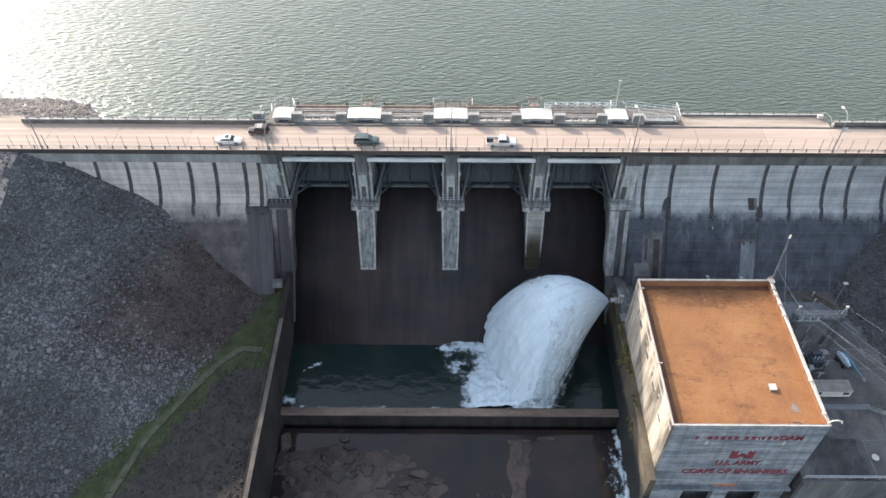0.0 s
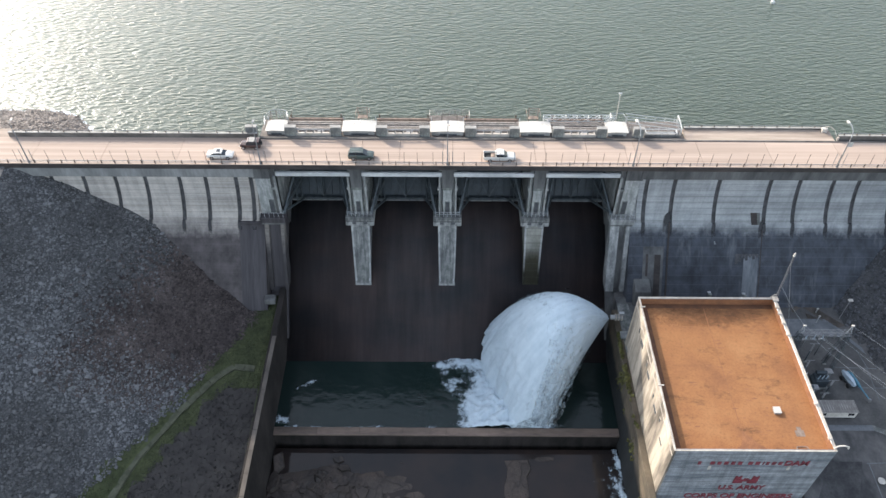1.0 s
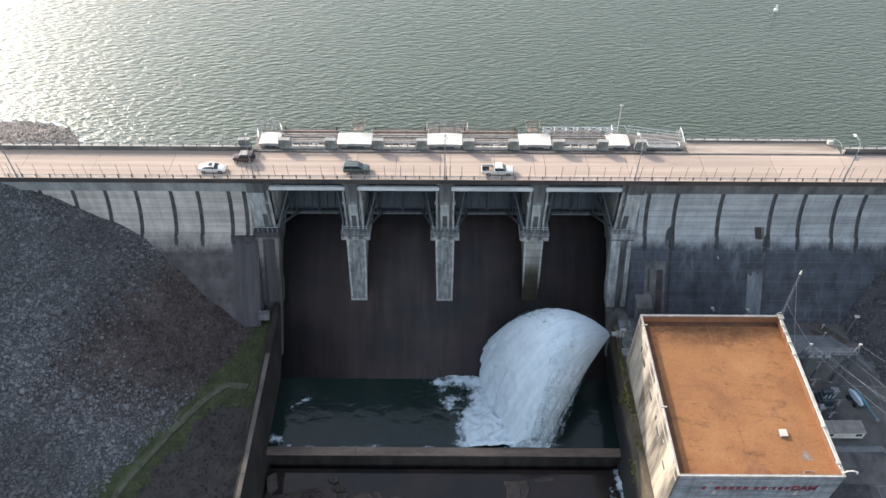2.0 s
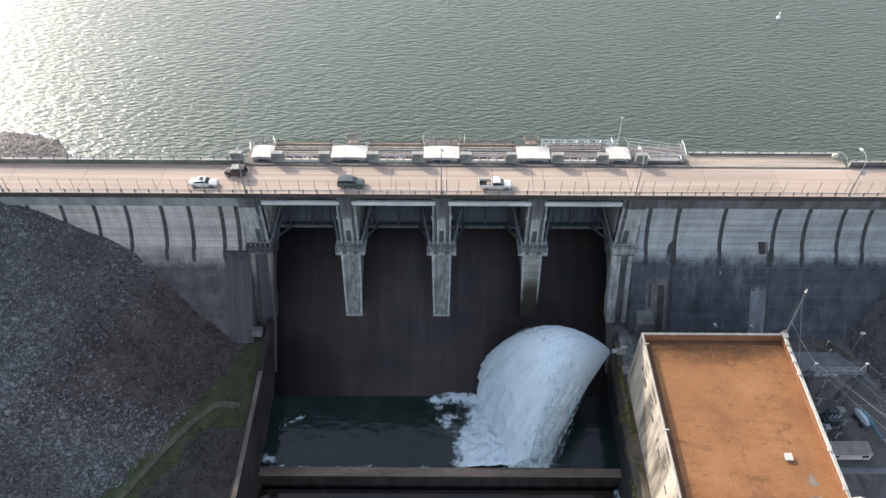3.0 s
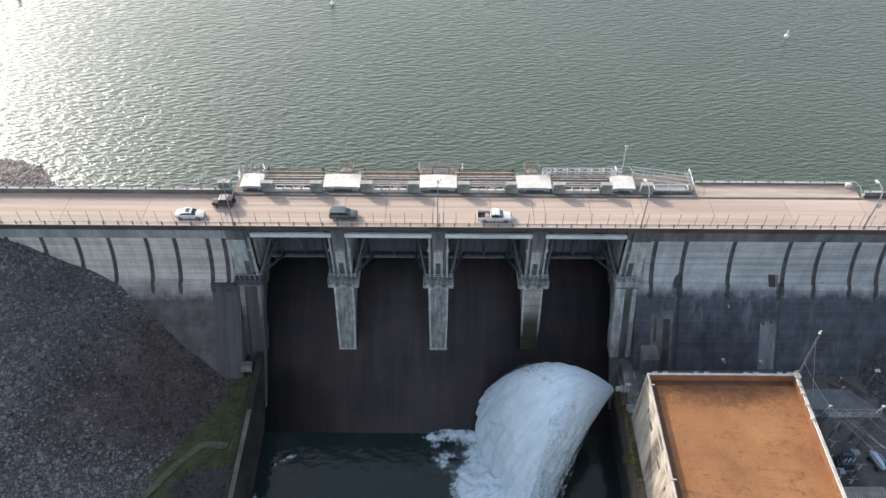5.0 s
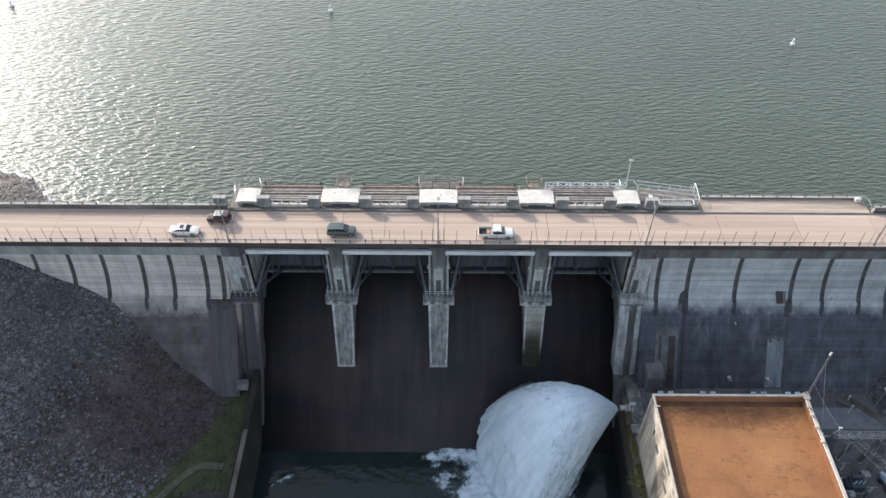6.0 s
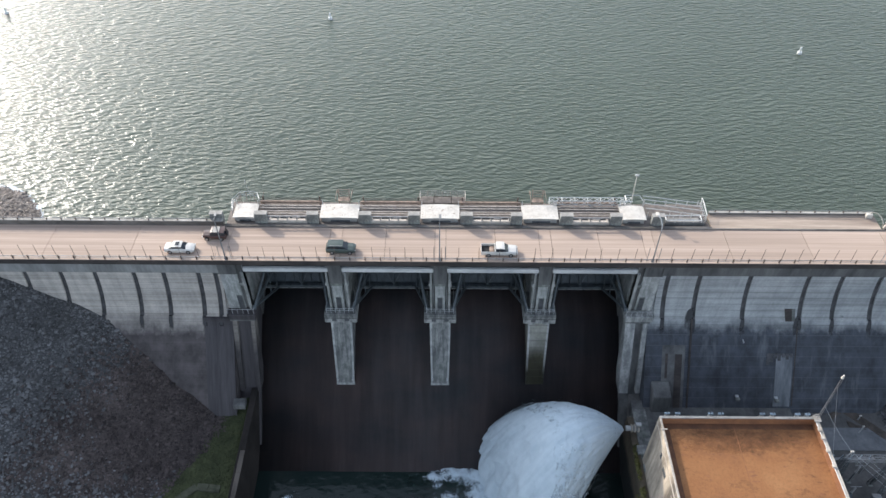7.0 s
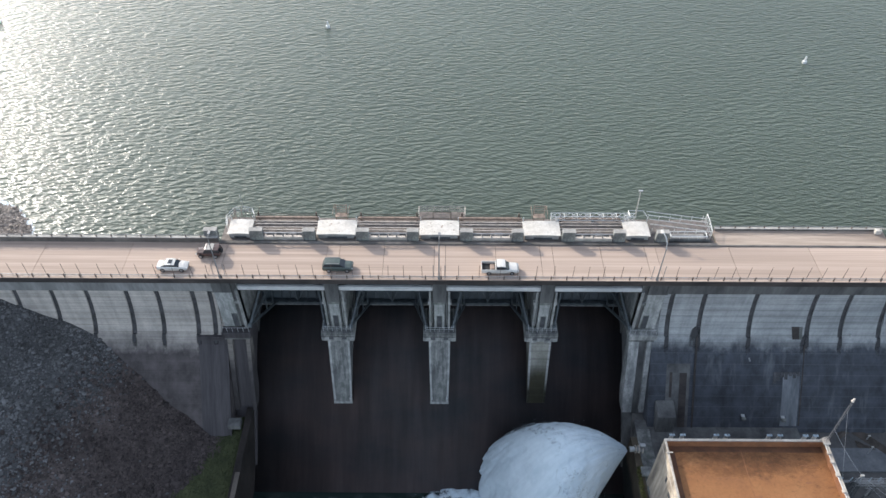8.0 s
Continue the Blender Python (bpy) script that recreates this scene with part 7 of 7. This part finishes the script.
# a ragged veil of thin spray just outside the sheet
for k, (grow, start) in enumerate(((1.045, 0.3), (1.10, 0.55))):
    wob = grow + 0.03 * fbm(PH * 7.0 + k, T * 3.0, 5 + k, 5)
    Q = jet_at(PH, share * wob, T)
    Q[..., 1] = np.maximum(Q[..., 1], -30.52)
    dens = np.clip((TT - start) / 0.5, 0, 1) * (0.36 - 0.1 * k)
    with_flow(raw("spray_veil", (Q - NOZZLE).reshape(-1, 3).tolist(), faces, M_MIST, jet, smooth=True), np.stack([PH * 12.0, T * 5.0, dens], -1))


def churn(name, x0, x1, y0, y1, level, tall, label, seed, cells=0.22, body=1.2):
    """Boiling white water: tall(x, y) gives the height of the heap; it thins out where the heap runs low."""
    nx, ny = int((x1 - x0) / cells), int((y1 - y0) / cells)
    A, B = np.meshgrid(np.linspace(x0, x1, nx), np.linspace(y0, y1, ny))
    h = tall(A, B)
    rough = fbm(A * 1.1, B * 1.2, seed, 6)
    z = level + 0.03 + np.maximum(h, 0) * (1 + 0.35 * rough) + 0.10 * rough * np.clip(h * 3, 0, 1)
    f = [(j * nx + i, j * nx + i + 1, (j + 1) * nx + i + 1, (j + 1) * nx + i) for j in range(ny - 1) for i in range(nx - 1)]
    ob = raw(name, np.stack([A, B, z], -1).reshape(-1, 3).tolist(), f, M_MIST, smooth=True)
    with_flow(ob, np.stack([A * 0.8, B * 0.8, np.clip(h * body + 0.12, -0.6, 1.2)], -1))
    return tagged(ob, label, "foam", kind="stuff")


def bump_at(A, B, cx, cy, rx, ry):
    return np.exp(-(((A - cx) / rx) ** 2 + ((B - cy) / ry) ** 2))


churn("landing_foam", -6, 24, -30.6, -13.2, BASIN_Z, lambda A, B: 2.6 * bump_at(A, B, 11.5, -26.5, 6.5, 4.6) + 0.55 * bump_at(A, B, 7.6, -19.0, 3.4, 4.0) + 0.62 * bump_at(A, B, 3.0, -15.4, 5.4, 2.2)
      + 0.5 * bump_at(A, B, 12, -30.1, 10, 0.8) - 0.26, "boiling white water where the jet lands", 3)
churn("rapids", 26.5, 32.7, -62, -33.2, POOL_Z, lambda A, B: (0.40 * np.exp(-((32.7 - A) / (0.8 + 0.12 * (-33.2 - B))) ** 2) + 0.26 * np.exp(-((32.7 - A) / (1.4 + 0.34 * (-33.2 - B))) ** 2)) * (1 + 0.9 * fbm(A * 1.9, B * 0.5, 3)) - 0.22, "white water running beside the training wall", 6, 0.2, 0.75)
churn("corner_foam", -32.7, -28.5, -30.6, -26.0, BASIN_Z, lambda A, B: 0.55 * bump_at(A, B, -31.4, -29.0, 1.3, 1.7) * (1 + 0.8 * fbm(A * 1.3, B * 1.3, 2)) - 0.2, "white foam in the basin corner", 8, 0.15)
churn("drift_foam", -33, -23, -25, -17, BASIN_Z, lambda A, B: 0.4 * np.exp(-((B + 20.9 - 0.55 * (A + 28)) / 0.7) ** 2 - ((A + 28) / 2.6) ** 2) * (1 + fbm(A * 1.3, B * 1.3, 4)) - 0.17, "small white foam patch on dark water", 9, 0.15)


def foam_sheet(name, outline, lift, material, label):
    """A flat ragged patch of foam on the water."""
    bm = bmesh.new()
    n = len(outline)
    pts = []
    for i in range(n):
        (xa, ya), (xb, yb) = outline[i], outline[(i + 1) % n]
        for k in range(8):
            f = k / 8
            xx, yy = xa + (xb - xa) * f, ya + (yb - ya) * f
            pts.append((xx + 0.5 * math.sin(3.1 * xx + 1.7 * yy), yy + 0.4 * math.sin(2.3 * yy - 1.9 * xx)))
    f = bm.faces.new([bm.verts.new((x, y, lift)) for x, y in pts])
    ex = bmesh.ops.extrude_face_region(bm, geom=[f])
    bmesh.ops.translate(bm, verts=[e for e in ex["geom"] if isinstance(e, bmesh.types.BMVert)], vec=(0, 0, 0.02))
    bmesh.ops.recalc_face_normals(bm, faces=bm.faces[:])
    bmesh.ops.triangulate(bm, faces=bm.faces[:])
    return tagged(part(name, bm, material), label, "foam", kind="stuff")


churn("drift_veil", -12, 7, -30.55, -15.0, BASIN_Z, lambda A, B: (0.40 * bump_at(A, B, 2.4, -20.0, 5.4, 5.5) + 0.30 * bump_at(A, B, -1.5, -15.8, 4.0, 1.2)) * (1 + 0.8 * fbm(A * 0.8, B * 0.8, 7)) - 0.24, "thin broken foam drifting over the basin", 7, 0.2)
churn("sill_foam", -31, 22, -30.6, -28.7, BASIN_Z, lambda A, B: 0.26 * np.exp(-((B + 30.6) / 0.6) ** 2) * (1 + 0.9 * fbm(A * 0.5, B * 1.5, 5)) - 0.2, "thin broken foam along the sill", 4, 0.16)
arc = [(-84 + 13.8 * math.cos(a), 9.5 + 15.6 * math.sin(a)) for a in np.linspace(0.1, 1.57, 12)]
inner = [(-84 + 12.8 * math.cos(a), 9.5 + 14.6 * math.sin(a)) for a in np.linspace(1.57, 0.1, 12)]
foam_sheet("shore_foam", arc + [(-118, 25.2), (-118, 24.0)] + inner, LAKE_Z + 0.02, M_FOAM, "thin white foam along the riprap shore")
